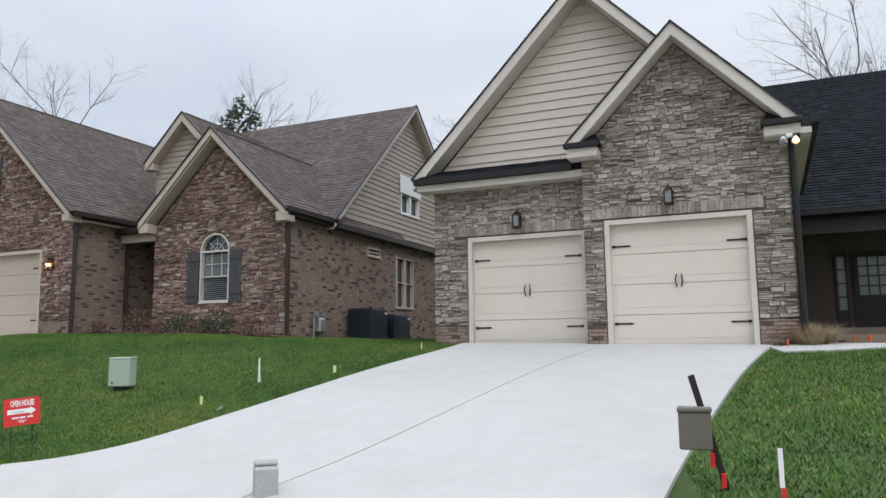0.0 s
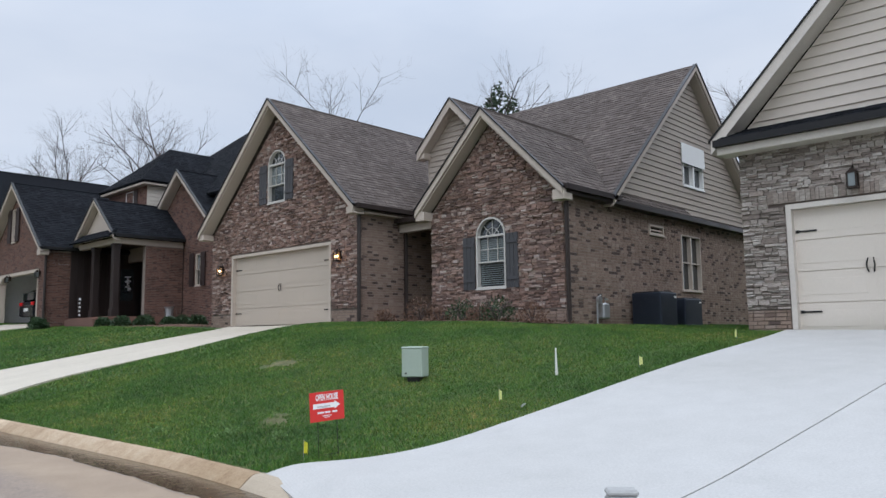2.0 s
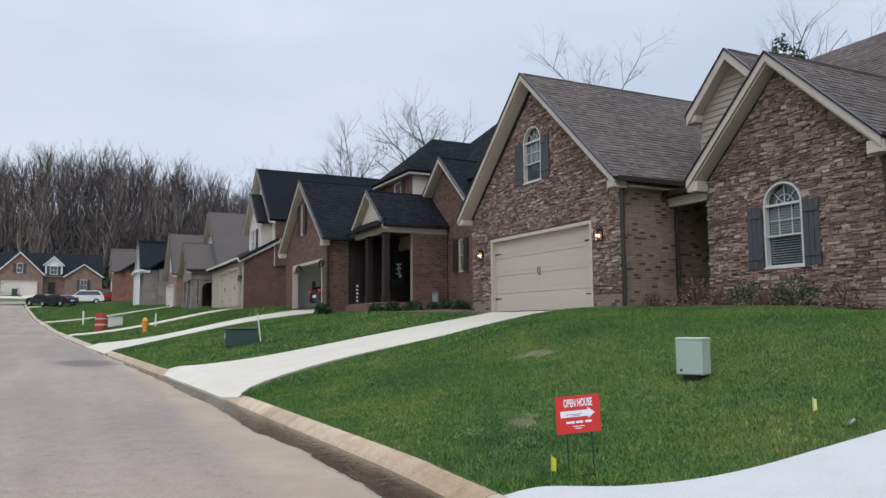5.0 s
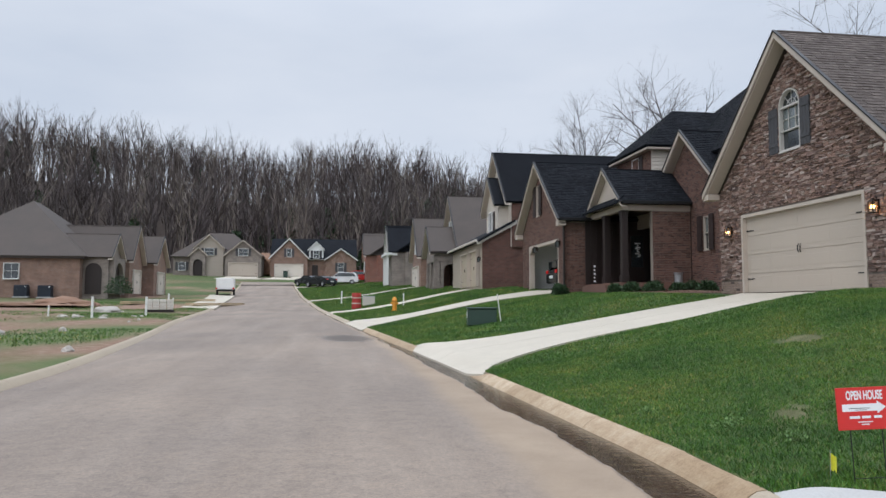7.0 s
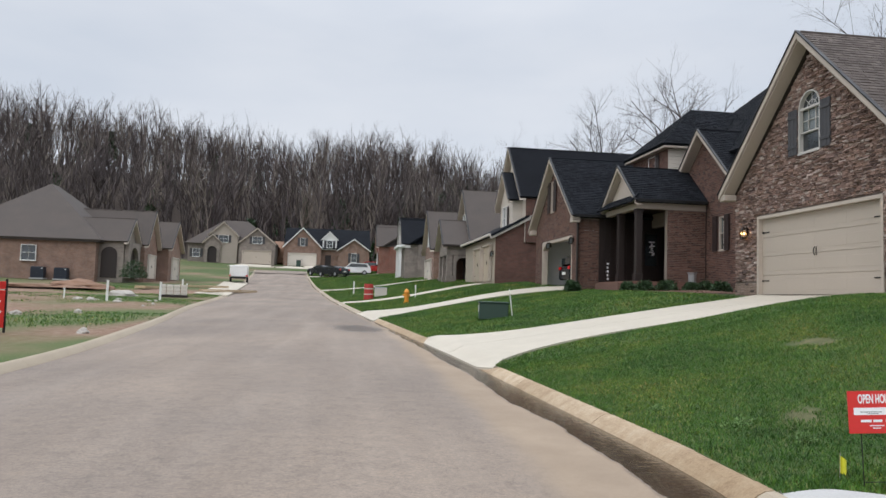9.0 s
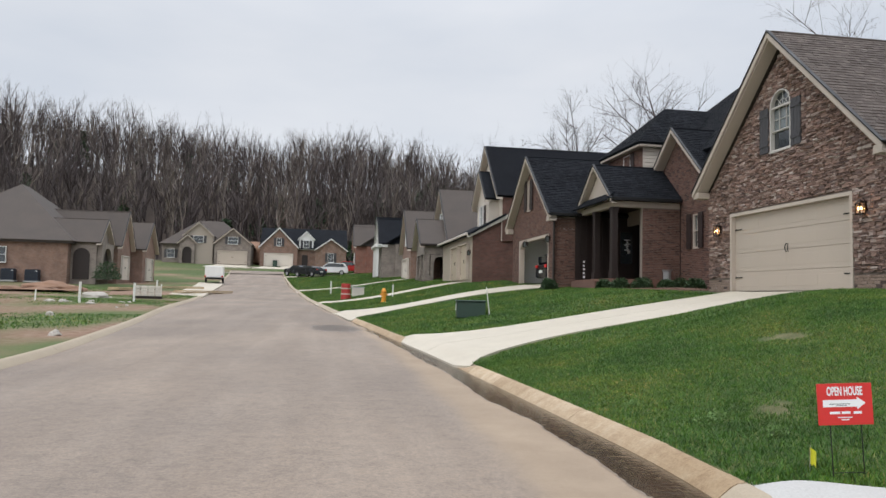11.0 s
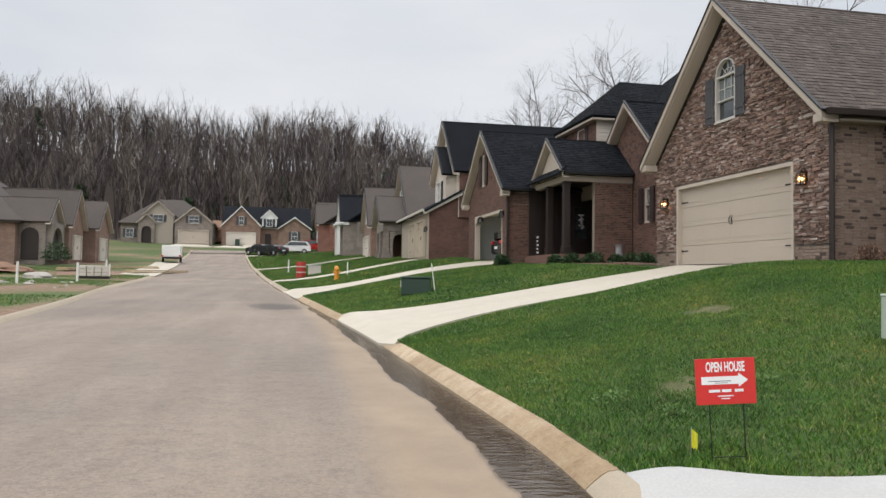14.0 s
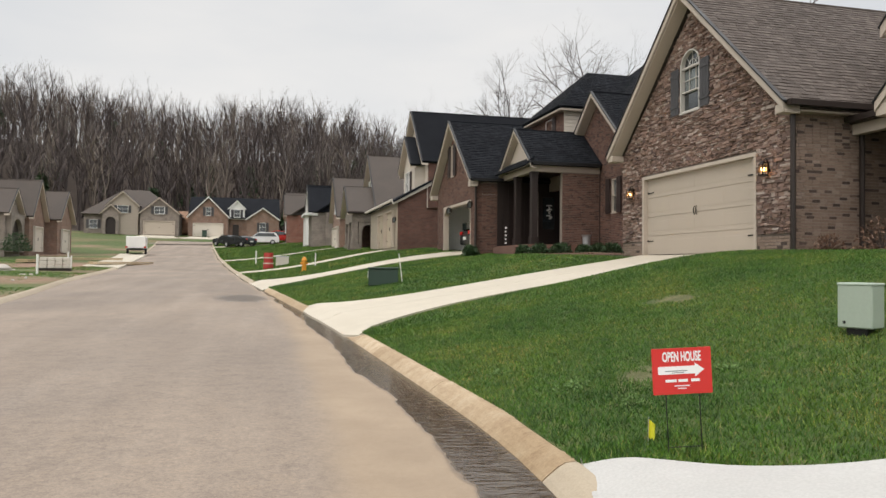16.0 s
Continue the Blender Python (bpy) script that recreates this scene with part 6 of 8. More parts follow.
def house_end(at, rz, roof, stone, label, hipped):
    """Houses at the turning circle, built in their own axes with the front to -x."""
    h = thing("house", label, "house", at, rz)
    part("body", B(1.2, 11.0, -7.0, 7.0, -0.6, 3.2), stone, h)
    if hipped:
        hip_roof(h, 0.6, 11.6, -7.5, 7.5, 3.2, 7.6, roof, shingles=False)
        gable_block(h, 0.2, 5.0, -1.2, 3.4, -0.6, 4.6, 6.9, SIDING_A, roof, TRIM)
        gable_block(h, -0.6, 5.0, -7.4, -1.6, -0.6, 3.4, 6.0, stone, roof, TRIM)
        far_garage(h, facing_street(-0.6), 2.1, 6.9, 0.0, 2.2, DOOR_A, TRIM)
        simple_window(h, facing_street(-0.6), 3.7, 5.3, 3.3, 4.5, SHUTTER)
        simple_window(h, facing_street(0.2), -1.9, -0.3, 3.4, 4.6, SHUTTER)
        arch_entry(h, -0.3, 1.6, 4.0, 0.0, BRICK_GREY)
        gable_block(h, 0.0, 4.0, 1.4, 4.2, 3.0, 3.3, 4.8, BRICK_GREY, roof, TRIM, over=0.3)
        simple_window(h, facing_street(1.2), -6.2, -5.0, 0.9, 2.3, SHUTTER)
    else:
        gable_roof_y(h, -7.4, 7.4, 6.0, 5.4, 3.2, 7.0, roof, shingles=False)
        gable_block(h, -0.4, 6.0, 1.0, 7.2, -0.6, 3.2, 6.6, stone, roof, WHITE)
        far_garage(h, facing_street(-0.4), -6.5, -1.7, 0.0, 2.2, DOOR_B, TRIM_B)
        simple_window(h, facing_street(-0.4), -4.5, -3.7, 3.4, 4.8, SHUTTER)
        gable_block(h, 0.8, 6.0, -1.6, 0.8, 3.0, 4.8, 6.2, WHITE, roof, WHITE, over=0.25)
        simple_window(h, facing_street(0.8), -0.1, 0.9, 3.3, 4.6, SHUTTER)
        gable_block(h, 0.0, 6.0, -7.2, -2.0, -0.6, 3.0, 5.0, stone, roof, WHITE)
        simple_window(h, facing_street(0.0), 4.1, 5.1, 0.9, 2.5, SHUTTER)
        part("dark_entry", B(-0.3, 0.7, 0.0, 2.1, 0.0, 0.05, m=facing_street(1.2)), DARKWOOD_AND_SHADE, h)
    return h


house_end((-15.0, 113.5, 4.1), 90, SHINGLE_C, BRICK_FAR, "brick house with dark roof and white dormer at the turning circle", False)
house_end((-31.0, 112.5, 4.2), 90, SHINGLE_FAR, BRICK_GREY, "grey-brown stone house with arched entry at the turning circle", True)


def house_left():
    h = thing("house", "long brown brick house with a brown hip roof", "house", (-31.5, 50, 0.4), 180)
    # own axes: front to -x, which is the street side; y runs towards the camera's side
    part("body", B(0.8, 13.0, -14.0, 0.0, -0.4, 3.1), BRICK_FAR, h)
    hip_roof(h, 0.3, 13.5, -14.4, 0.4, 3.1, 8.4, SHINGLE_FAR, shingles=False)
    part("fascia", B(0.4, 13.4, -14.3, 0.3, 2.9, 3.12), BRONZE, h)
    gable_block(h, -1.2, 5.0, -4.6, -0.8, -0.4, 3.1, 5.2, BRICK_GREY, SHINGLE_FAR, TRIM)
    arch_entry(h, -1.6, -4.4, -1.0, 0.0, BRICK_GREY)
    gable_block(h, -1.8, 6.0, -9.4, -5.0, -0.4, 3.1, 6.4, BRICK_FAR, SHINGLE_FAR, TRIM)
    gable_block(h, -2.8, 6.0, -15.0, -9.8, -0.4, 3.1, 5.9, BRICK_FAR, SHINGLE_FAR, TRIM)
    far_garage(h, facing_street(-1.8), 6.0, 8.5, 0.1, 2.3, DOOR_B, TRIM_B, cols=4)
    far_garage(h, facing_street(-2.8), 10.9, 13.6, 0.1, 2.3, DOOR_B, TRIM_B, cols=4)
    nm = frame_of((0, 0.0, 0), (-1, 0, 0), (0, 0, 1))
    # dark plate on the wall imitates the shade inside an arch
    part("arch_shade_panel", slab(bmesh.new(), [arch(-0.6, 0.7, 0.0, 2.6)], frame_of((0, -0.78, 0), (-1, 0, 0), (0, 0, 1)), 0.0, 0.03), DARKWOOD_AND_SHADE, h)
    simple_window(h, nm, -6.6, -5.4, 1.2, 2.5)
    return h


house_left()


# ---- trees ----
def grow(rnd, p, d, length, r, level, out, spread=0.55, kids=(4, 3, 3), reach=(0.3, 0.5)):
    """Adds tapered pieces of a limb and of the limbs that leave it."""
    n = 4 if level < 2 else 2 if level == 2 else 1
    pts = [p]
    for k in range(n):
        d = (d + Vector((rnd.gauss(0, 0.11), rnd.gauss(0, 0.11), rnd.gauss(0.03, 0.07)))).normalized()
        q = pts[-1] + d * (length / n)
        out.append((pts[-1].copy(), q.copy(), r * (1 - 0.62 * k / n), r * (1 - 0.62 * (k + 1) / n), level))
        pts.append(q)
    if level >= len(kids):
        return
    for k in range(kids[level]):
        f = rnd.uniform(0.35, 1.0) if level else rnd.uniform(0.42, 1.0)
        i = min(n - 1, int(f * n))
        b = pts[i].lerp(pts[i + 1], f * n - i)
        a = rnd.uniform(0, 2 * math.pi)
        side = d.cross(Vector((math.cos(a), math.sin(a), 0.2))).normalized()
        nd_ = (d * rnd.uniform(0.5, 0.9) + side * rnd.uniform(0.7, 1.2) * spread * 1.5 + Vector((0, 0, 0.18))).normalized()
        grow(rnd, b, nd_, length * rnd.uniform(*reach), r * (1 - 0.6 * f) * rnd.uniform(0.45, 0.65), level + 1, out, spread, kids, reach)


def limbs_arrays(segs, sides=3, thin=1.0):
    P = np.array([s[0] for s in segs]); Q = np.array([s[1] for s in segs])
    r0 = np.array([s[2] for s in segs])[:, None] * thin; r1 = np.array([s[3] for s in segs])[:, None] * thin
    d = Q - P
    d /= np.linalg.norm(d, axis=1)[:, None] + 1e-9
    ref = np.where(np.abs(d[:, 2:3]) < 0.9, np.array([[0, 0, 1.0]]), np.array([[1.0, 0, 0]]))
    s = np.cross(d, ref); s /= np.linalg.norm(s, axis=1)[:, None] + 1e-9
    t = np.cross(d, s)
    V = np.zeros((len(segs), 2 * sides, 3))
    for k in range(sides):
        a = 2 * math.pi * k / sides
        o = s * math.cos(a) + t * math.sin(a)
        V[:, k], V[:, k + sides] = P + o * r0, Q + o * r1
    F = np.array([(k, (k + 1) % sides, sides + (k + 1) % sides, sides + k) for k in range(sides)])
    F = (F[None] + 2 * sides * np.arange(len(segs))[:, None, None]).reshape(-1, 4)
    return V.reshape(-1, 3), F


def bare_tree(at, height, seed, label, spread=0.55, kids=(18, 8, 6, 3), trunk_r=None):
    rnd = random.Random(seed)
    e = thing("tree", label, "tree", at)
    segs = []
    grow(rnd, Vector((0, 0, -0.3)), Vector((0, 0, 1)), height, trunk_r or height * 0.0125, 0, segs, spread, kids, (0.3, 0.5))
    trunk = [s for s in segs if s[4] == 0]
    rest = [s for s in segs if s[4] > 0]
    part("trunk", limbs_arrays(trunk, 8), BARK, e)
    part("crown", limbs_arrays(rest, 3, 1.35), BARK, e, "bare grey-brown branches", kind="stuff")
    return e


def needles(rnd, n, base, height, radius, size):
    """Sprays of needles on whorls of a conifer."""
    V, F = [], []
    for i in range(n):
        f = rnd.random() ** 0.8
        z = height * (0.25 + 0.75 * f)
        r = radius * (1 - f) ** 0.8 * math.sqrt(rnd.uniform(0.1, 1)) + 0.1
        a = rnd.uniform(0, 2 * math.pi)
        c = Vector((r * math.cos(a), r * math.sin(a), z - 0.25 * r + rnd.gauss(0, 0.15)))
        for k in range(2):
            d = Vector((rnd.gauss(0, 1), rnd.gauss(0, 1), rnd.gauss(0, 0.6))).normalized() * size
            s = d.cross(Vector((rnd.gauss(0, 1), rnd.gauss(0, 1), rnd.gauss(0, 1)))).normalized() * size * 0.35
            b = len(V)
            V += [tuple(base + c - s), tuple(base + c + s), tuple(base + c + d)]
            F.append((b, b + 1, b + 2))
    return V, F


for at, hgt, sd, sp in (((24.6, 30.0, 0.5), 15.2, 1, 0.60), ((20.2, 54.2, 1.2), 17.2, 22, 0.55), ((16.5, 65.2, 1.5), 15.6, 47, 0.55), ((39.4, 2.0, 0.0), 13.0, 78, 0.5), ((35.6, -22.7, -0.5), 15.5, 7, 0.5), ((33.0, 24.5, 0.3), 7.5, 7, 0.45), ((13.0, 92.0, 3.0), 15.0, 9, 0.5)):
    bare_tree(at, hgt, sd, "tall bare deciduous tree with fine grey branches", sp)
bare_tree((22.0, 12.1, 0.0), 12.0, 14, "bare tree beside a pine behind the roofs", 0.5)
e = thing("pine_tree", "thin green pine behind the brown-roofed house", "tree", (22.6, 12.6, 0.0))
bm = bmesh.new()
tube(bm, [(0, 0, -0.3), (0.1, 0, 7), (0, 0.1, 15.2)], [0.18, 0.12, 0.02], 8)
part("trunk", bm, BARK, e)
rnd = random.Random(4)
V, F = [], []
for k in range(15):
    a, r = rnd.uniform(0, 6.28), rnd.uniform(0.3, 1.7)
    v, f = needles(rnd, 24, Vector((r * math.cos(a), r * math.sin(a), rnd.uniform(11.6, 14.6))), 0.75, 0.55, 0.24)
    F += [tuple(i + len(V) for i in q) for q in f]
    V += v
part("crown", (V, F), EVERGREEN, e, "loose dark green needle tufts", kind="stuff")


def hill_woods():
    """Bare woods on the hillside: one mesh of many trees grown from a dozen kinds."""
    rnd = random.Random(77)
    kinds = []
    for k in range(14):
        segs = []
        grow(random.Random(200 + k), Vector((0, 0, -0.5)), Vector((0, 0, 1)), 16.5, 0.2, 0, segs, 0.42, (10, 6, 4), (0.22, 0.40))
        stout, fine = limbs_arrays([q for q in segs if q[4] < 1], 3, 1.1), limbs_arrays([q for q in segs if q[4] > 0], 2, 1.6)
        kinds.append((np.concatenate([stout[0], fine[0]]), np.concatenate([stout[1], fine[1][::2] + len(stout[0])])))
    for name, material, share, seed in (("far_woods", BARK, 0.7, 1), ("far_woods_pale", BARK_PALE, 0.3, 2)):
        rnd = random.Random(seed)
        Vs, Fs, off, n = [], [], 0, 0
        while n < 2300 * share:
            bearing = rnd.uniform(-22, 31) if rnd.random() < 0.93 else rnd.uniform(31, 60)
            d = 142 + 125 * rnd.random()
            a = radians(bearing)
            x, y = -11 - d * math.sin(a), -15 + d * math.cos(a)
            if hill(x, y) < 0.15 and rnd.random() < 0.6:
                continue
            V, F = kinds[rnd.randrange(14)]
            s = rnd.uniform(0.62, 1.08)
            t = rnd.uniform(0, 6.28)
            R = np.array([[math.cos(t), -math.sin(t), 0], [math.sin(t), math.cos(t), 0], [0, 0, 1]]) * s
            Vs.append(V @ R.T + np.array([x, y, land(x, y)]))
            Fs.append(F + off)
            off += len(V)
            n += 1
        V, F = np.concatenate(Vs), np.concatenate(Fs)
        me = bpy.data.meshes.new(name)
        me.vertices.add(len(V)), me.loops.add(F.size), me.polygons.add(len(F))
        me.vertices.foreach_set("co", V.astype("f").ravel())
        me.loops.foreach_set("vertex_index", F.astype("i").ravel())
        me.polygons.foreach_set("loop_start", np.arange(0, F.size, 4, dtype="i"))
        me.update(calc_edges=True)
        me.materials.append(material)
        tagged(new(name, me), "bare brown winter woods covering the hillside", "woods", kind="stuff")
    V, F = [], []
    rnd = random.Random(9)
    for k in range(80):
        bearing = rnd.uniform(-18, -7) if k < 50 else rnd.uniform(-5, 30)
        d = rnd.uniform(150, 235)
        a = radians(bearing)
        x, y = -11 - d * math.sin(a), -15 + d * math.cos(a)
        v, f = needles(rnd, 260, Vector((x, y, land(x, y))), rnd.uniform(7, 12) if k < 45 else rnd.uniform(5, 12), rnd.uniform(2, 3.5), 1.0)
        F += [tuple(i + len(V) for i in q) for q in f]
        V += v
    tagged(part("far_evergreens", (V, F), EVERGREEN, None), "scattered dark evergreens among the bare woods", "woods", kind="stuff")


hill_woods()


# ---- grass ----
def grass(name, x0, x1, y0, y1, n, seed, h=(0.02, 0.06), w=0.006, side=1, label="short green lawn grass on the slope"):
    rnd = np.random.RandomState(seed)
    x, y = rnd.uniform(x0, x1, n), rnd.uniform(y0, y1, n)
    gx, gy = np.linspace(x0, x1, 40), np.linspace(y0, y1, 60)
    G = np.array([[land(a, b) for b in gy] for a in gx])
    fx, fy = (x - x0) / (x1 - x0) * 38.999, (y - y0) / (y1 - y0) * 58.999
    i, j = fx.astype(int), fy.astype(int)
    u, v = fx - i, fy - j
    z = G[i, j] * (1 - u) * (1 - v) + G[i + 1, j] * u * (1 - v) + G[i, j + 1] * (1 - u) * v + G[i + 1, j + 1] * u * v
    kx = np.array([kerb_x(b) for b in gy])
    keep = x > np.interp(y, gy, kx) + 0.21
    if side < 0:
        cover = np.array([noise.noise((float(p) * 0.25, float(q) * 0.12, 0.3)) + 0.5 * noise.noise((float(p) * 0.9, float(q) * 0.5, 2.3)) for p, q in zip(x, y)])
        keep = (x < np.interp(y, gy, kx) - WIDTH - 0.24) & (cover > rnd.uniform(-0.25, 0.25, n))
    for a_, b_ in FAR_DRIVES:
        keep &= abs(y - np.interp(x, [-16, -8, -3.2], [b_, b_, a_])) > np.interp(x, [-16, -11, -8], [1.9, 1.3, 1.5])
    # keep off the driveways and beds
    left = np.interp(x, [-9.2, -8.7, -8.35, -7.8, -6.5, -3.5, -1.0, 0.4], [-10.05, -10.4, -10.75, -11.15, -11.25, -11.4, -11.65, -11.65])
    right = np.interp(x, [-11.6, -11.0, -9.6, -8.0, -6.2, -3.5, -1.0, 0.0], [-18.1, -17.7, -17.0, -16.65, -16.75, -16.95, -17.2, -17.4])
    keep &= ~((y < left) & (y > right))
    aN = np.interp(x, [-9.3, -8.75, -8.1, -6.8, -4.7, -1.2, 0.05], [-2.6, -1.55, -0.75, -0.05, 0.3, 0.25, -0.15])
    aF = np.interp(x, [-9.75, -9.2, -8.6, -7.5, -4.7, -1.2, 0.05], [4.8, 4.45, 3.9, 3.65, 4.05, 4.65, 5.25])
    keep &= ~((y > aN) & (y < aF))
    cN = np.interp(x, [-10.7, -9.5, -7.8, -4.7, -1.4], [13.1, 14.6, 16.35, 18.15, 17.95])
    cF = np.interp(x, [-11.2, -9.6, -8.0, -4.7, -1.4], [18.6, 18.2, 18.8, 21.1, 22.1])
    keep &= ~((y > cN) & (y < cF))
    keep &= ~((x > -0.35) & (y > -7.3) & (y < -0.9))
    for bx, by, br in ((-5.12, -5.23, 0.24), (-5.4, -5.05, 0.13), (-7.41, -8.32, 0.15), (-7.2, -8.15, 0.10)):
        keep &= ~(((x - bx) / 1.0) ** 2 + ((y - by) / 1.6) ** 2 < br ** 2 * rnd.uniform(0.3, 1.2, n))
    x, y, z = x[keep], y[keep], z[keep]
    m = len(x)
    a, hh = rnd.uniform(0, 6.28, m), rnd.uniform(*h, m)
    clump = np.array([0.75 + 0.5 * noise.noise((float(p) * 1.7, float(q) * 1.7, 0.0)) for p, q in zip(x[::8], y[::8])]).repeat(8)[:m]
    if len(clump) < m:
        clump = np.concatenate([clump, np.ones(m - len(clump))])
    hh = hh * clump
    lean = hh * rnd.uniform(0.3, 1.3, m)
    b = rnd.uniform(0, 6.28, m)
    V = np.zeros((m, 3, 3))
    V[:, 0] = np.stack([x - np.cos(a) * w, y - np.sin(a) * w, z - 0.01], 1)
    V[:, 1] = np.stack([x + np.cos(a) * w, y + np.sin(a) * w, z - 0.01], 1)
    V[:, 2] = np.stack([x + np.cos(b) * lean, y + np.sin(b) * lean, z + hh], 1)
    me = bpy.data.meshes.new(name)
    me.vertices.add(3 * m), me.loops.add(3 * m), me.polygons.add(m)
    me.vertices.foreach_set("co", V.astype("f").ravel())
    me.loops.foreach_set("vertex_index", np.arange(3 * m, dtype="i"))
    me.polygons.foreach_set("loop_start", np.arange(0, 3 * m, 3, dtype="i"))
    me.update(calc_edges=True)
    me.materials.append(BLADE)
    tagged(new(name, me), label, "grass", kind="stuff")


grass("lawn_grass", -9.4, 0.6, -12.2, -2.0, 560000, 1, h=(0.016, 0.05), w=0.005)
grass("lawn_grass_upper", -9.4, 0.4, -2.2, 1.2, 60000, 2, w=0.009)
grass("lawn_grass_entry", -11.5, 0.5, -24.0, -16.4, 170000, 3, w=0.008)
grass("lawn_grass_beyond", -11.0, -0.5, 3.2, 17.8, 150000, 4, h=(0.03, 0.07), w=0.013)
grass("lawn_grass_far", -13.5, -1.2, 18.4, 45.0, 130000, 6, h=(0.05, 0.11), w=0.028)
grass("lawn_grass_farthest", -17.5, -3.0, 45.0, 98.0, 110000, 7, h=(0.08, 0.16), w=0.05)
grass("lot_weeds", -34.0, -16.0, -4.0, 46.0, 110000, 8, h=(0.03, 0.10), w=0.016, side=-1, label="patchy weeds and straw on the empty lot")
grass("lawn_grass_side", 0.5, 9.0, -11.2, -6.9, 60000, 5, w=0.01)


# ---- beds and shrubs ----
def leaf_cluster(rnd, n, rx, ry, rz, size):
    V, F = [], []
    for i in range(n):
        while True:
            p = Vector((rnd.uniform(-1, 1), rnd.uniform(-1, 1), rnd.uniform(-0.2, 1)))
            if 0.25 < p.length < 1.0 + 0.12 * rnd.random():
                break
        c = Vector((p.x * rx, p.y * ry, max(0.02, p.z) * rz))
        d = (p.normalized() + Vector((rnd.gauss(0, 0.5), rnd.gauss(0, 0.5), rnd.gauss(0.2, 0.5)))).normalized() * size * rnd.uniform(0.6, 1.3)
        s = d.cross(Vector((rnd.gauss(0, 1), rnd.gauss(0, 1), rnd.gauss(0, 1)))).normalized() * size * 0.32
        b = len(V)
        V += [tuple(c), tuple(c + d * 0.5 + s), tuple(c + d), tuple(c + d * 0.5 - s)]
        F.append((b, b + 1, b + 2, b + 3))
    return V, F


def shrub(at, r, hgt, material, seed, label, n=420, size=0.06):
    rnd = random.Random(seed)
    e = thing("shrub", label, "shrub", at, group="foundation shrubs")
    bm = bmesh.new()
    for k in range(7):
        a = rnd.uniform(0, 6.28)
        tube(bm, [(0, 0, -0.05), (0.4 * r * math.cos(a), 0.4 * r * math.sin(a), hgt * 0.5), (0.8 * r * math.cos(a), 0.8 * r * math.sin(a), hgt * rnd.uniform(0.7, 1.0))], [0.012, 0.008, 0.003], 4)
    part("stem_rest", bm, BARK, e, kind="stuff")
    part("foliage", leaf_cluster(rnd, n, r, r, hgt, size), material, e, kind="stuff")


def bed(name, loop, label):
    """A mounded bed of mulch chips."""
    x0, x1 = min(p[0] for p in loop), max(p[0] for p in loop)
    rnd = random.Random(3)
    bm = bmesh.new()
    vs = [bm.verts.new((x, y, land(x, y) + 0.03)) for x, y in loop]
    c = [sum(p[k] for p in loop) / len(loop) for k in (0, 1)]
    mid = bm.verts.new((*c, land(*c) + 0.10))
    for i in range(len(vs)):
        bm.faces.new((vs[i], vs[(i + 1) % len(vs)], mid))
    e = part(name, bm, MULCH, None)
    tagged(e, label, "mulch bed")
    V, F = [], []
    ys0, ys1 = min(p[1] for p in loop), max(p[1] for p in loop)
    for k in range(1400):
        x, y = rnd.uniform(x0, x1), rnd.uniform(ys0, ys1)
        if not any(s < y < t for s, t in crossings([(p[1], p[0]) for p in loop], x)):
            continue
        z = land(x, y) + 0.06
        d = Vector((rnd.gauss(0, 1), rnd.gauss(0, 1), rnd.gauss(0, 0.4))).normalized() * 0.05
        s = d.cross(Vector((0.2, 0.1, 1))).normalized() * 0.014
        p = Vector((x, y, z))
        b = len(V)
        V += [tuple(p - s), tuple(p + s), tuple(p + d + s), tuple(p + d - s)]
        F.append((b, b + 1, b + 2, b + 3))
    if V:
        part("mulch_chips", (V, F), MULCH, e, kind="stuff")


bed("mulch_bed", [(0.2, -0.95), (1.6, -1.05), (1.6, -2.8), (1.05, -2.8), (1.05, -7.2), (0.3, -7.4), (-0.15, -6.6), (-0.25, -5.0), (-0.2, -3.0), (-0.1, -1.6)], "brown mulch bed under the stone front")
for at, r, hg, m_, sd, lb in (((0.35, -1.75, 0.0), 0.28, 0.3, RUSSET, 1, "small russet dormant shrub in mulch"), ((0.4, -3.0, 0.0), 0.42, 0.55, RUSSET, 2, "olive-brown dormant shrub in mulch"), ((0.3, -3.75, -0.04), 0.3, 0.35, RUSSET, 3, "small russet dormant shrub in mulch"), ((0.42, -4.35, -0.04), 0.36, 0.48, EVERGREEN, 4, "clipped dark green evergreen shrub in mulch"), ((0.35, -4.95, -0.05), 0.3, 0.38, RUSSET, 5, "small russet dormant shrub in mulch"), ((0.4, -5.45, -0.06), 0.4, 0.52, EVERGREEN, 6, "clipped dark green evergreen shrub in mulch"), ((0.35, -6.45, -0.1), 0.32, 0.4, RUSSET, 7, "small russet dormant shrub in mulch")):
    shrub(at, r, hg, m_, sd, lb, n=620 if m_ is EVERGREEN else 420)
bed("mulch_bed", [(-1.2, 12.9), (2.5, 13.1), (2.5, 6.6), (1.2, 6.5), (-0.2, 8.0), (-1.0, 10.5)], "brown mulch bed before the brick house")
for k, (x, y, r, hg) in enumerate(((-0.9, 12.6, 0.35, 0.4), (-0.6, 11.7, 0.4, 0.45), (-0.1, 11.0, 0.4, 0.42), (0.5, 12.1, 0.4, 0.5), (0.6, 10.4, 0.35, 0.4), (1.2, 9.4, 0.4, 0.5), (1.6, 11.3, 0.4, 0.5), (-1.9, 16.6, 0.35, 0.55), (-2.0, 15.9, 0.35, 0.5))):
    shrub((x, y, land(x, y) + 0.03), r * 0.8, hg * 0.75, EVERGREEN, 40 + k, "low dark green shrub before the brick house", n=900, size=0.09)
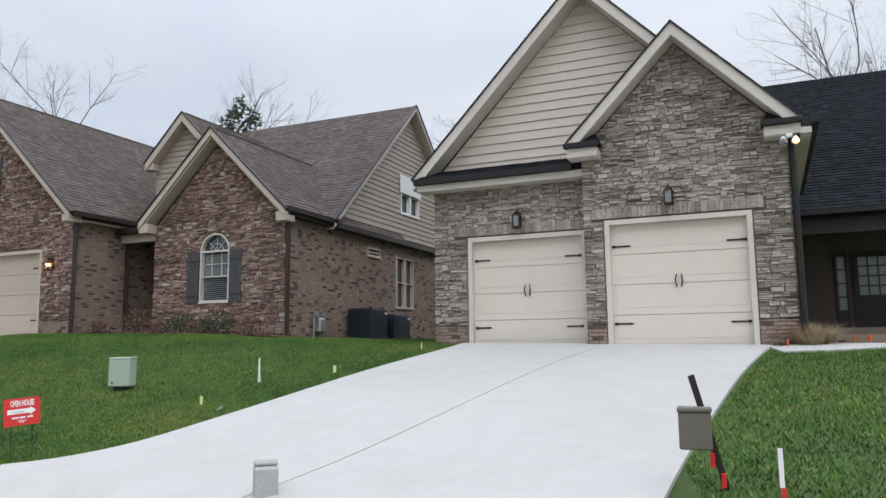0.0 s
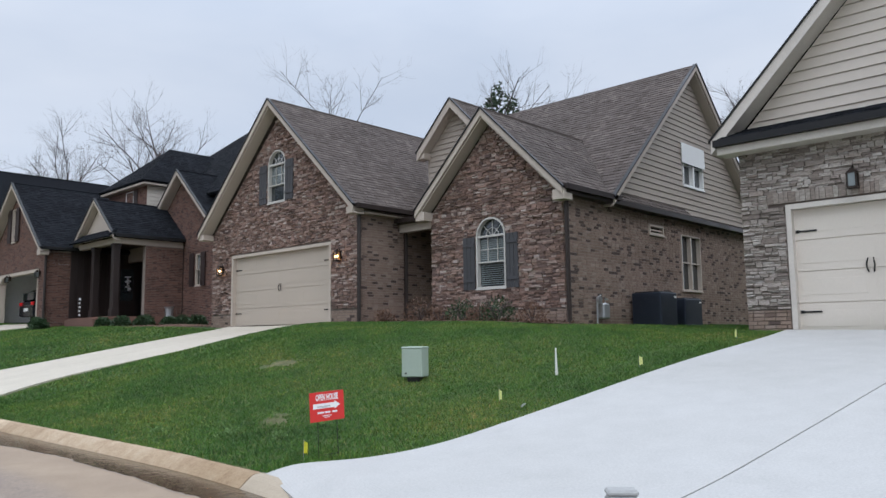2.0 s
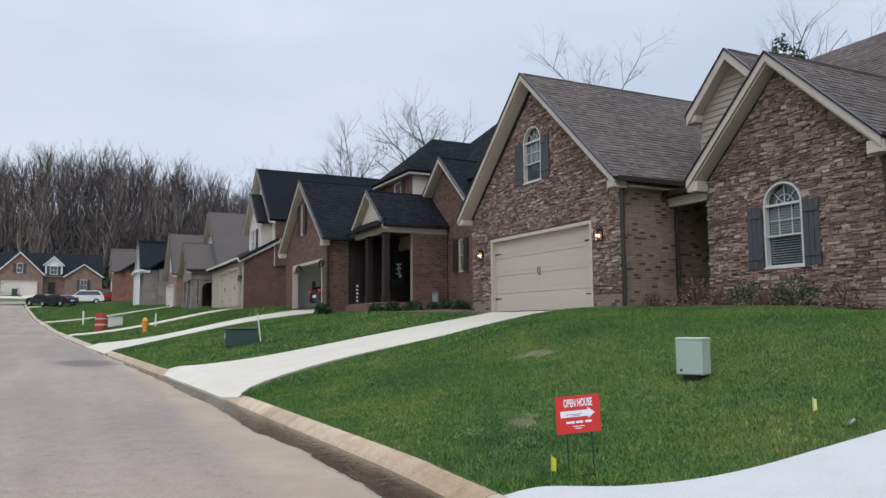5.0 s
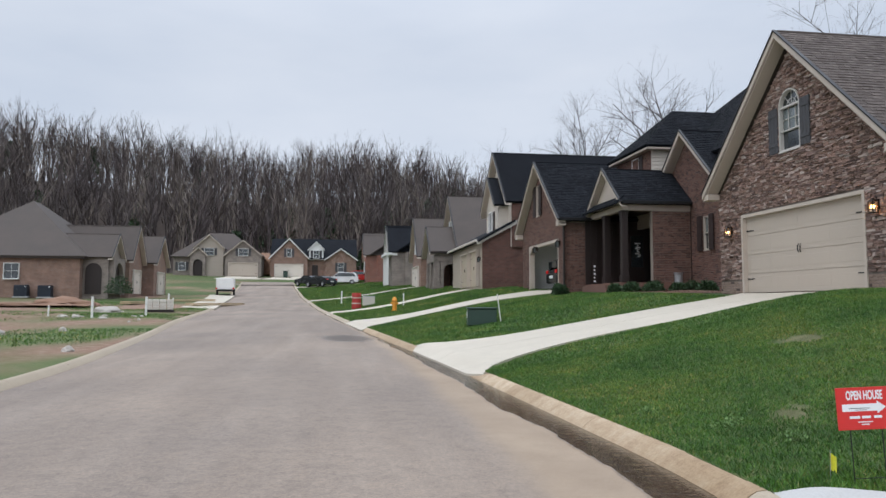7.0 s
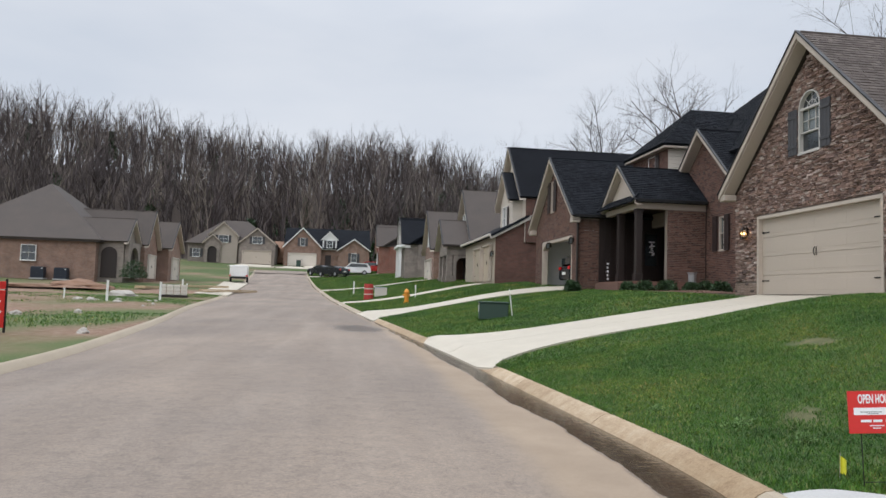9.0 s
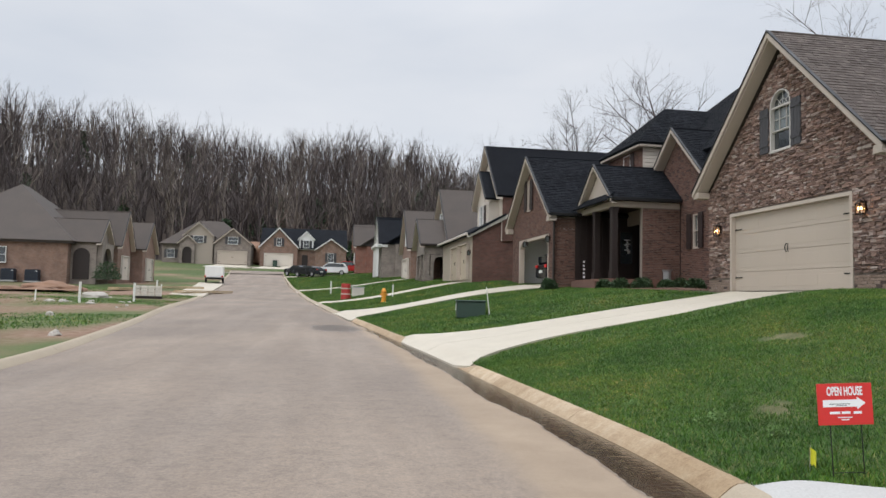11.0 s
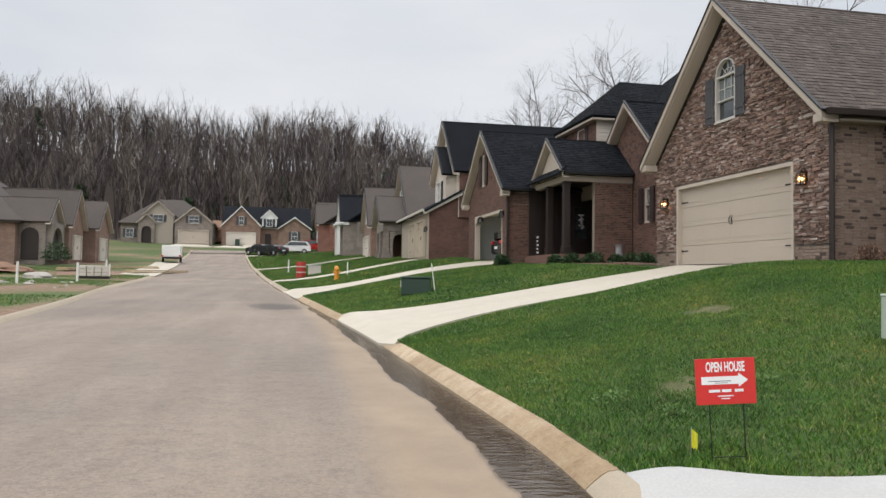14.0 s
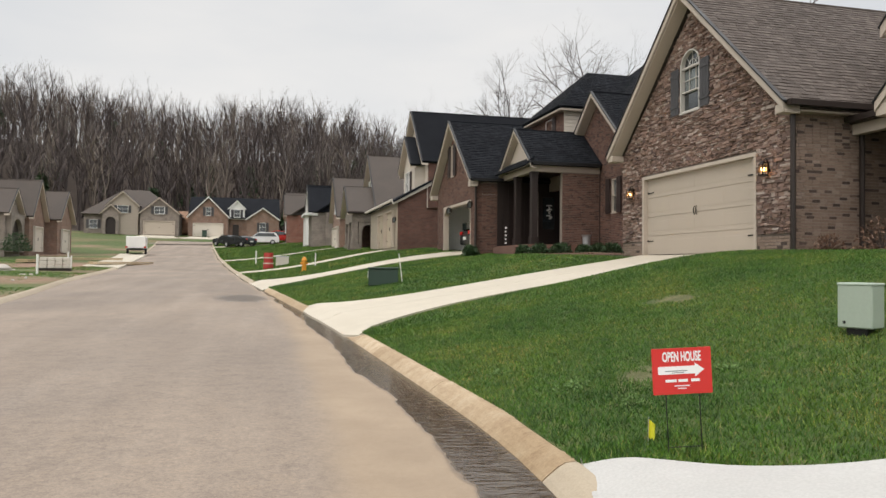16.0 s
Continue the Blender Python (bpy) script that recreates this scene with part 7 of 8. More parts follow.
shrub((-28.9, 49.0, 0.5), 1.0, 1.3, EVERGREEN, 71, "rounded green shrub beside the long brick house", n=900, size=0.16)
# dry ornamental grass at the corner of the grey stone house
bed("mulch_bed", [(-0.4, -17.35), (-0.1, -17.2), (-0.02, -17.75), (1.6, -17.8), (1.8, -18.6), (0.4, -17.95)], "brown mulch bed at the garage corner")
e = thing("ornamental_grass", "dry straw-coloured ornamental grass in the bed", "shrub", (0.05, -17.85, land(0.05, -17.85)))
rnd = random.Random(8)
V, F = [], []
for k in range(1600):
    a, l = rnd.uniform(0, 6.28), rnd.uniform(0.15, 0.42)
    q = Vector((math.cos(a) * rnd.uniform(0, 0.3), math.sin(a) * rnd.uniform(0, 0.42), 0))
    tip = q * 1.7 + Vector((0, 0, l))
    s = Vector((-math.sin(a), math.cos(a), 0)) * 0.006
    b = len(V)
    V += [tuple(q * 0.4 - s), tuple(q * 0.4 + s), tuple(tip)]
    F.append((b, b + 1, b + 2))
part("straw_blades", (V, F), STRAWBLADE, e, kind="stuff")


CLOVER = leaf_material("clover_leaf", (0.07, 0.15, 0.03), (0.15, 0.25, 0.07))
for k, (x, y) in enumerate([(-8.36, -7.35), (-8.14, -8.43), (-7.92, -9.13), (-6.83, -8.8), (-7.95, -8.31)]):
    w = thing("weed", "small pale green clover clump in the lawn", "plant", (x, y, land(x, y) + 0.02), group="lawn weeds")
    part("clover_foliage", leaf_cluster(random.Random(500 + k), 90, 0.10, 0.10, 0.05, 0.028), CLOVER, w, kind="stuff")
e = thing("pipe_offcut", "short grey plastic offcut lying at the lawn edge", "pipe", (-6.05, -11.02, land(-6.05, -11.02) + 0.05), 25)
bm = bmesh.new()
tube(bm, [(-0.11, 0, 0), (0.11, 0.01, 0.004)], 0.012, 8)
part("tube", bm, GALV, e)


# ---- things on the lawns ----
def text_part(words, size, m, material, parent, name="lettering", width=None, bold=0.0):
    cu = bpy.data.curves.new(name, "FONT")
    cu.body, cu.size, cu.align_x, cu.align_y, cu.extrude = words, size, "CENTER", "CENTER", 0.0006
    cu.offset = bold
    tmp = bpy.data.objects.new("tmp", cu)
    me = bpy.data.meshes.new_from_object(tmp)
    bpy.data.objects.remove(tmp)
    me.materials.clear()
    me.materials.append(material)
    xs = [v.co.x for v in me.vertices]
    k = width / (max(xs) - min(xs)) if width else 1
    me.transform(m @ Matrix.Diagonal((k, 1, 1, 1)))
    me.name = name
    ob = new(name, me)
    ob.parent = parent
    return ob


def open_house_sign():
    """A red sheet on a wire stake, facing the street's lower end."""
    e = thing("yard_sign", "red OPEN HOUSE sign with a white arrow on a wire stake", "sign", (-8.262, -10.46, land(-8.262, -10.46)), -12)
    e.matrix_basis = e.matrix_basis @ pose(0, 0, 0, 0, -3.2, 0)
    w, hgt, zb = 0.345, 0.265, 0.335
    m = frame_of((0, 0, 0), (1, 0, 0), (0, 0, 1))
    s = part("sign_sheet", B(-w / 2, w / 2, zb, zb + hgt, -0.004, 0.004, m=m), RED, e)
    text_part("OPEN HOUSE", 0.078, m @ Matrix.Translation((0, zb + 0.213, 0.006)), SIGNWHITE, s, width=0.225, bold=0.0022)
    arrow = [(-0.14, zb + 0.115), (0.075, zb + 0.115), (0.075, zb + 0.098), (0.13, zb + 0.138), (0.075, zb + 0.178), (0.075, zb + 0.161), (-0.14, zb + 0.161)]
    part("arrow", slab(bmesh.new(), [arrow], m, 0.004, 0.0055), SIGNWHITE, s)
    for k, (a0, a1, b, hh, mm) in enumerate(((-0.10, 0.03, 0.132, 0.004, DARKGREEN), (-0.06, 0.01, 0.122, 0.003, DARKGREEN), (-0.10, -0.035, 0.07, 0.016, SIGNWHITE), (-0.025, 0.03, 0.07, 0.016, SIGNWHITE), (0.05, 0.10, 0.07, 0.016, SIGNWHITE), (-0.05, 0.04, 0.045, 0.006, SIGNWHITE), (-0.03, 0.02, 0.030, 0.006, SIGNWHITE))):
        part("print_bar", B(a0, a1, zb + b, zb + b + hh, 0.0056, 0.0062, m=m), mm, s)
    for x in (-0.098, 0.098):
        bm = bmesh.new()
        tube(bm, [(x, 0.006, -0.12), (x, 0.006, zb + 0.15)], 0.0035, 6)
        part("stake_leg", bm, BLACK, e)
    bm = bmesh.new()
    tube(bm, [(-0.098, 0.006, 0.03), (0.098, 0.006, 0.03)], 0.003, 6)
    part("cross_wire", bm, BLACK, e)


open_house_sign()


def marker_flag(at, material, label, hgt=0.2, rz=0.0, wide=0.075):
    e = thing("marker_flag", label, "flag", (at[0], at[1], land(*at)), rz, group="utility flags")
    bm = bmesh.new()
    tube(bm, [(0, 0, -0.03), (0.004, 0, hgt)], 0.0022, 5)
    part("wire", bm, GALV, e)
    bm = bmesh.new()
    rows = []
    for k in range(6):
        x = wide * k / 5
        rows.append([bm.verts.new((x, 0.012 * math.sin(k * 1.3) + o, z)) for o in (0, 0.001) for z in (hgt - 0.01 - 0.03 * k / 5, hgt - 0.13 + 0.015 * k / 5 * (1 if k % 2 else -1))])
    for a, b in zip(rows, rows[1:]):
        for f in ((a[0], b[0], b[1], a[1]), (a[3], b[3], b[2], a[2])):
            bm.faces.new(f)
    part("flag_sheet", bm, material, e)


marker_flag((-5.85, -10.52), PALEFLAG, "pale yellow utility flag in the grass", 0.17, 20)
marker_flag((-3.5, -11.03), PALEFLAG, "pale yellow utility flag in the grass", 0.17, -10)
marker_flag((-0.85, -11.3), PALEFLAG, "pale yellow utility flag in the grass", 0.17, 40)
marker_flag((-8.36, -10.2), YELLOW, "bright yellow utility flag beside the sign", 0.17, -25, wide=0.042)
marker_flag((-0.35, -17.5), ORANGE, "orange marker flag at the bed", 0.16, 30, wide=0.04)
marker_flag((1.5, -18.6), ORANGE, "orange marker flag at the bed", 0.2, 30, wide=0.05)
marker_flag((1.55, -18.85), ORANGE, "orange marker flag at the bed", 0.2, 80, wide=0.05)


def pedestal(at, rz):
    """A pale green cabinet with a cap, raised on a dark stem."""
    z = land(*at)
    e = thing("utility_pedestal", "pale green telecom pedestal box on a dark stem", "utility box", (*at, z), rz)
    part("stem", B(-0.09, 0.09, -0.09, 0.09, -0.1, 0.07, bevel=0.01), BLACK, e)
    part("cabinet", B(-0.15, 0.15, -0.13, 0.13, 0.05, 0.44, bevel=0.012), GREENBOX, e)
    part("cap", B(-0.155, 0.155, -0.135, 0.135, 0.43, 0.46, bevel=0.01), GREENBOX, e)
    part("latch", B(-0.1, -0.075, -0.138, -0.128, 0.09, 0.115, bevel=0.003), BLACK, e)


pedestal((-5.37, -8.66), -66)


def stake_pair(at, material, label):
    e = thing("marker_stake", label, "stake", (*at, land(*at)))
    for k, (dx, lean) in enumerate(((-0.02, 0.03), (0.025, -0.02))):
        bm = bmesh.new()
        tube(bm, [(dx, 0, -0.05), (dx + lean, 0.01, 0.36 - 0.05 * k)], 0.012, 6)
        part("stake", bm, material, e)


stake_pair((-4.3, -10.25), PVC, "two grey-white plastic stakes in the grass")


def info_box():
    """A dark plastic box on a leaning lath."""
    x, y = -8.60, -16.78
    g = land(x, y)
    e = thing("info_box", "olive-grey plastic box on a leaning wooden lath", "box", (x, y, g), -84)
    z = -0.916 - g
    k = 2.02
    bm = bmesh.new()
    beam(bm, (-0.004 * k, 0.036 * k, z + 0.155 * k), (0.10 * k, 0.05 * k, -0.1), 0.02 * k, 0.022 * k, up=(0, -1, 0))
    part("lath", bm, DARKWOOD_AND_SHADE, e)
    part("body", B(-0.047 * k, 0.047 * k, -0.04 * k, 0.02 * k, z - 0.06 * k, z + 0.05 * k, bevel=0.008), OLIVE, e)
    part("lid", B(-0.05 * k, 0.05 * k, -0.044 * k, 0.022 * k, z + 0.05 * k, z + 0.063 * k, bevel=0.006), OLIVE, e)
    for i in range(2):
        t = 0.25 + 0.3 * i
        part("red_band", B((0.10 * (1 - t) - 0.006) * k, (0.10 * (1 - t) + 0.008) * k, 0.02 * k, 0.052 * k, z * t - 0.06, z * t + 0.02), RED, e)


info_box()


def striped_stake(at, hgt):
    hgt = -hgt - land(*at)
    e = thing("striped_stake", "thin lath wound with red and white tape", "stake", (*at, land(*at)), -80)
    for k in range(6):
        a, b = hgt * k / 6, hgt * (k + 1) / 6
        part("tape_band", B(-0.007 - 0.004 * k + 0.02, 0.007 - 0.004 * k + 0.02, -0.005, 0.005, a - (0.05 if k == 0 else 0), b), RED if k % 2 == 0 else SIGNWHITE, e)


striped_stake((-10.75, -17.24), 0.745)


def kerb_post():
    e = thing("short_post", "short grey concrete post with a notched top", "post", (-8.96, -13.88, land(-8.96, -13.88)), -50)
    part("shaft", B(-0.085, 0.085, -0.085, 0.085, -0.1, 0.23, bevel=0.015), CONCRETE_POST, e)
    part("cap", B(-0.085, 0.085, -0.03, 0.085, 0.23, 0.265, bevel=0.012), CONCRETE_POST, e)


kerb_post()


def condenser(at, w, d, hgt, label):
    e = thing("air_conditioner", label, "air conditioner", at, group="condensers")
    part("pad", B(-0.06, w + 0.06, -0.06, d + 0.06, -0.12, 0.0, bevel=0.01), CONCRETE_POST, e)
    b = part("cabinet", B(0, w, 0, d, 0.0, hgt, bevel=0.02), ACBLUE, e)
    n = int(hgt / 0.045)
    for k in range(2, n - 1):
        z = k * 0.045
        part("louvre", B(0.06, w - 0.06, -0.008, 0.004, z, z + 0.018), ACBLUE, b)
        part("louvre", B(-0.008, 0.004, 0.06, d - 0.06, z, z + 0.018), ACBLUE, b)
    part("top_grille", B(0.05, w - 0.05, 0.05, d - 0.05, hgt, hgt + 0.025, bevel=0.01), BLACK, b)
    part("badge", B(w * 0.82, w * 0.94, -0.012, 0.0, hgt * 0.84, hgt * 0.9), WHITE, b)


condenser((3.65, -7.75, -0.22), 0.85, 0.75, 0.80, "dark blue-black condenser unit beside the brick side wall")
condenser((4.95, -7.75, -0.22), 0.95, 0.75, 0.68, "lower dark condenser unit beside the brick side wall")


def gas_meter(at):
    e = thing("gas_meter", "grey gas meter with bent pipes on the brick wall", "meter", at)
    part("meter_body", B(-0.02, 0.26, -0.22, -0.04, 0.15, 0.5, bevel=0.03), GALV, e)
    for pts in ([(-0.14, -0.12, -0.2), (-0.14, -0.12, 0.62), (0.0, -0.12, 0.68), (0.04, -0.12, 0.5)], [(0.2, -0.12, 0.5), (0.2, -0.12, 0.62), (0.34, -0.1, 0.6), (0.36, -0.02, 0.6)]):
        bm = bmesh.new()
        tube(bm, pts, 0.022, 8)
        part("pipe", bm, GALV, e)
    bm = bmesh.new()
    bmesh.ops.create_cone(bm, cap_ends=True, segments=16, radius1=0.085, radius2=0.085, depth=0.05, matrix=pose(-0.1, -0.16, 0.58, 90))
    part("regulator", bm, GALV, e)


gas_meter((2.15, -6.92, -0.2))


def flood_lamp():
    e = thing("flood_lamp", "lit twin flood lamp under the garage eave", "lamp", (-0.32, -17.72, 2.92))
    part("base", B(-0.05, 0.05, -0.05, 0.05, 0.0, 0.06, bevel=0.01), WHITE, e)
    for s, m_ in ((-1, FLOODGLOW), (1, GLASS_BLIND)):
        bm = bmesh.new()
        bmesh.ops.create_cone(bm, cap_ends=True, segments=14, radius1=0.06, radius2=0.035, depth=0.12, matrix=pose(-0.05, s * 0.09, -0.04, 0, 50, 0))
        part("lamp_head", bm, WHITE, e)
        bm = bmesh.new()
        bmesh.ops.create_uvsphere(bm, u_segments=12, v_segments=8, radius=0.05, matrix=pose(-0.1, s * 0.09, -0.08))
        part("bulb", bm, m_, e, smooth=True)


flood_lamp()


# ---- along the far kerb ----
def pad_box():
    x, y = -7.0, 8.3
    e = thing("transformer_box", "low dark green transformer box on the lawn", "utility box", (x, y, land(x, y)), -8)
    part("cabinet", B(-0.45, 0.45, -0.4, 0.4, -0.05, 0.46, bevel=0.02), DARKGREEN, e)
    part("lid", B(-0.48, 0.48, -0.43, 0.43, 0.46, 0.51, bevel=0.015), DARKGREEN, e)
    part("label_plate", B(-0.47, -0.455, -0.1, 0.12, 0.18, 0.38), SIGNWHITE, e)
    f = thing("marker_stake", "leaning white stake beside the green box", "stake", (x + 0.5, y - 0.55, land(x + 0.5, y - 0.55)))
    bm = bmesh.new()
    tube(bm, [(0, 0, -0.05), (-0.12, 0, 0.85)], 0.016, 6)
    part("rod", bm, PVC, f)


pad_box()


def fire_hydrant(at):
    e = thing("fire_hydrant", "orange-yellow fire hydrant on the lawn", "hydrant", (*at, land(*at)))
    bm = bmesh.new()
    tube(bm, [(0, 0, -0.1), (0, 0, 0.05), (0, 0, 0.06), (0, 0, 0.5), (0, 0, 0.52), (0, 0, 0.56)], [0.16, 0.16, 0.11, 0.11, 0.15, 0.15], 14)
    part("barrel", bm, HYDRANT, e)
    bm = bmesh.new()
    tube(bm, [(0, 0, 0.56), (0, 0, 0.66), (0, 0, 0.72)], [0.13, 0.09, 0.03], 14)
    part("bonnet", bm, HYDRANT, e)
    for d in ((1, 0), (-1, 0), (0, -1)):
        bm = bmesh.new()
        tube(bm, [(0, 0, 0.4), (d[0] * 0.19, d[1] * 0.19, 0.4)], 0.055, 10)
        part("nozzle", bm, HYDRANT, e)


fire_hydrant((-8.6, 22.4))


def barrel(at):
    e = thing("drum", "red plastic drum with pale bands on the lawn", "drum", (*at, land(*at)))
    bm = bmesh.new()
    tube(bm, [(0, 0, -0.05), (0, 0, 0.4), (0, 0, 0.42), (0, 0, 0.8), (0, 0, 0.82), (0, 0, 1.0)], [0.31, 0.30, 0.285, 0.28, 0.295, 0.28], 18)
    part("shell", bm, DRUM_RED, e)
    for z in (0.32, 0.66):
        bm = bmesh.new()
        tube(bm, [(0, 0, z), (0, 0, z + 0.07)], 0.312, 18)
        part("band", bm, TRIM, e)


barrel((-10.2, 31.8))
e = thing("utility_cabinet", "white utility cabinet on the lawn", "utility box", (-9.3, 35.0, land(-9.3, 35.0)))
part("cabinet", B(-0.4, 0.4, -0.3, 0.3, -0.05, 0.55, bevel=0.02), TRIM_B, e)
part("lid", B(-0.43, 0.43, -0.33, 0.33, 0.55, 0.6, bevel=0.02), GALV, e)
for x, y, hg in ((-7.8, 26.2, 0.7), (-11.0, 43.0, 1.0), (-22.4, 20.8, 0.95), (-21.0, 24.7, 0.95), (-22.5, 37.0, 1.0), (-21.4, 33.0, 0.8), (-24.5, 21.5, 0.5)):
    e = thing("pipe_stub", "white plastic pipe stub standing in the ground", "pipe", (x, y, land(x, y)), group="pipe stubs")
    bm = bmesh.new()
    tube(bm, [(0, 0, -0.1), (0.01, 0.02, hg)], 0.055 if hg > 0.9 else 0.035, 10)
    part("pipe", bm, PVC, e)


def realty_sign(at):
    e = thing("realty_sign", "tall red sign board with white bars on a frame", "sign", (*at, land(*at)), 60)
    b = part("board", B(-0.42, 0.42, -0.02, 0.02, 0.12, 0.95, bevel=0.004), RED, e)
    part("rider", B(-0.42, 0.42, -0.02, 0.02, 0.98, 1.15, bevel=0.004), RED, e)
    for z, w in ((0.78, 0.5), (0.68, 0.62), (0.45, 0.68), (0.28, 0.5), (0.2, 0.6)):
        part("print_bar", B(-w / 2, w / 2, -0.026, -0.02, z, z + 0.05), SIGNWHITE, b)
        part("print_bar", B(-w / 2, w / 2, 0.02, 0.026, z, z + 0.05), SIGNWHITE, b)
    for x in (-0.45, 0.45):
        part("frame_post", B(x - 0.02, x + 0.02, -0.02, 0.02, -0.1, 1.2), BLACK, e)


realty_sign((-19.4, 2.6))


# ---- the empty lot ----
def mound(at, r, hgt, seed, material, label, name="dirt_mound", flat=1.0):
    bm = bmesh.new()
    bmesh.ops.create_icosphere(bm, subdivisions=4, radius=1)
    for v in bm.verts:
        n = noise.noise(v.co * 1.7 + Vector((seed, 0, 0))) * 0.35 + noise.noise(v.co * 5 + Vector((seed, 3, 0))) * 0.1
        v.co = Vector((v.co.x * r * flat, v.co.y * r, (v.co.z if v.co.z > 0 else v.co.z * 0.2) * hgt)) * (1 + n)
    ob = part(name, bm, material, None, smooth=True)
    ob.matrix_basis = Matrix.Translation((at[0], at[1], land(*at)))
    tagged(ob, label, "mound" if name == "dirt_mound" else "rock")


LUMBER = plain_material("raw_lumber", (0.42, 0.32, 0.20), 0.8, vary=0.25)
CLAY = plain_material("bare_clay", (0.24, 0.14, 0.09), 0.95, vary=0.35, grain=4, bump=0.5)
GRAVEL = plain_material("pale_rubble", (0.42, 0.39, 0.35), 0.95, vary=0.3, grain=8, bump=0.5)
mound((-29.5, 38.5), 2.0, 0.55, 1, CLAY, "small heap of bare brown clay on the empty lot")
mound((-34.0, 36.0), 3.5, 0.2, 2, CLAY, "low spread of bare clay on the empty lot", flat=1.8)
mound((-24.0, 28.5), 0.8, 0.3, 3, GRAVEL, "pale rubble heap on the empty lot")
mound((-21.6, 127.0), 7.0, 4.2, 5, CLAY, "bank of bare brown clay behind the end houses", flat=1.3)
rnd = random.Random(31)
for k in range(26):
    x, y = rnd.uniform(-24, -17.6), rnd.uniform(-3, 30)
    if kerb_x(y) - WIDTH - 0.6 < x:
        continue
    mound((x, y), rnd.uniform(0.06, 0.22), rnd.uniform(0.04, 0.14), 10 + k, GRAVEL, "pale stone lying in the weeds", name="stone")


def pallet_stack(at):
    e = thing("block_pallet", "pale wrapped blocks stacked on a pallet", "pallet", (*at, land(*at)), 12)
    p = part("pallet", B(-0.8, 0.8, -0.6, 0.6, 0.0, 0.13), DARKWOOD_AND_SHADE, e)
    for i in range(4):
        for k in range(3):
            part("block", B(-0.75 + 0.38 * i, -0.4 + 0.38 * i, -0.55, 0.55, 0.14 + 0.2 * k, 0.33 + 0.2 * k, bevel=0.02), TRIM_B, e)


pallet_stack((-21.6, 30.4))
for k, (x, y, l, rz) in enumerate(((-20.5, 44.0, 6.0, 60), (-23.5, 50.0, 4.0, 20), (-26.0, 44.0, 5.0, 80))):
    e = thing("lumber_pile", "low pile of tan lumber on the empty lot", "lumber", (x, y, land(x, y)), rz)
    for i in range(4):
        for j in range(2):
            part("plank", B(-l / 2 + 0.1 * j, l / 2 - 0.07 * i, -0.4 + 0.205 * i, -0.21 + 0.205 * i, 0.11 * j, 0.11 * j + 0.09, bevel=0.008), LUMBER, e)
paving("walk_opposite", smooth_edges([[(-22.3, 40.0), (-19.7, 38.0)], [(-23.0, 52.0), (-20.8, 52.0)], [(-24.4, 66.0), (-21.9, 66.0)]]), CONCRETE_WARM, "pale concrete walk along the far kerb")


# ---- vehicles ----
PAINT_WHITE = plain_material("white_car_paint", (0.75, 0.75, 0.75), 0.25, vary=0.03, bump=0)
PAINT_DARK = plain_material("dark_car_paint", (0.015, 0.018, 0.022), 0.22, vary=0.1, bump=0)
PAINT_RED = plain_material("red_car_paint", (0.5, 0.02, 0.015), 0.25, vary=0.05, bump=0)


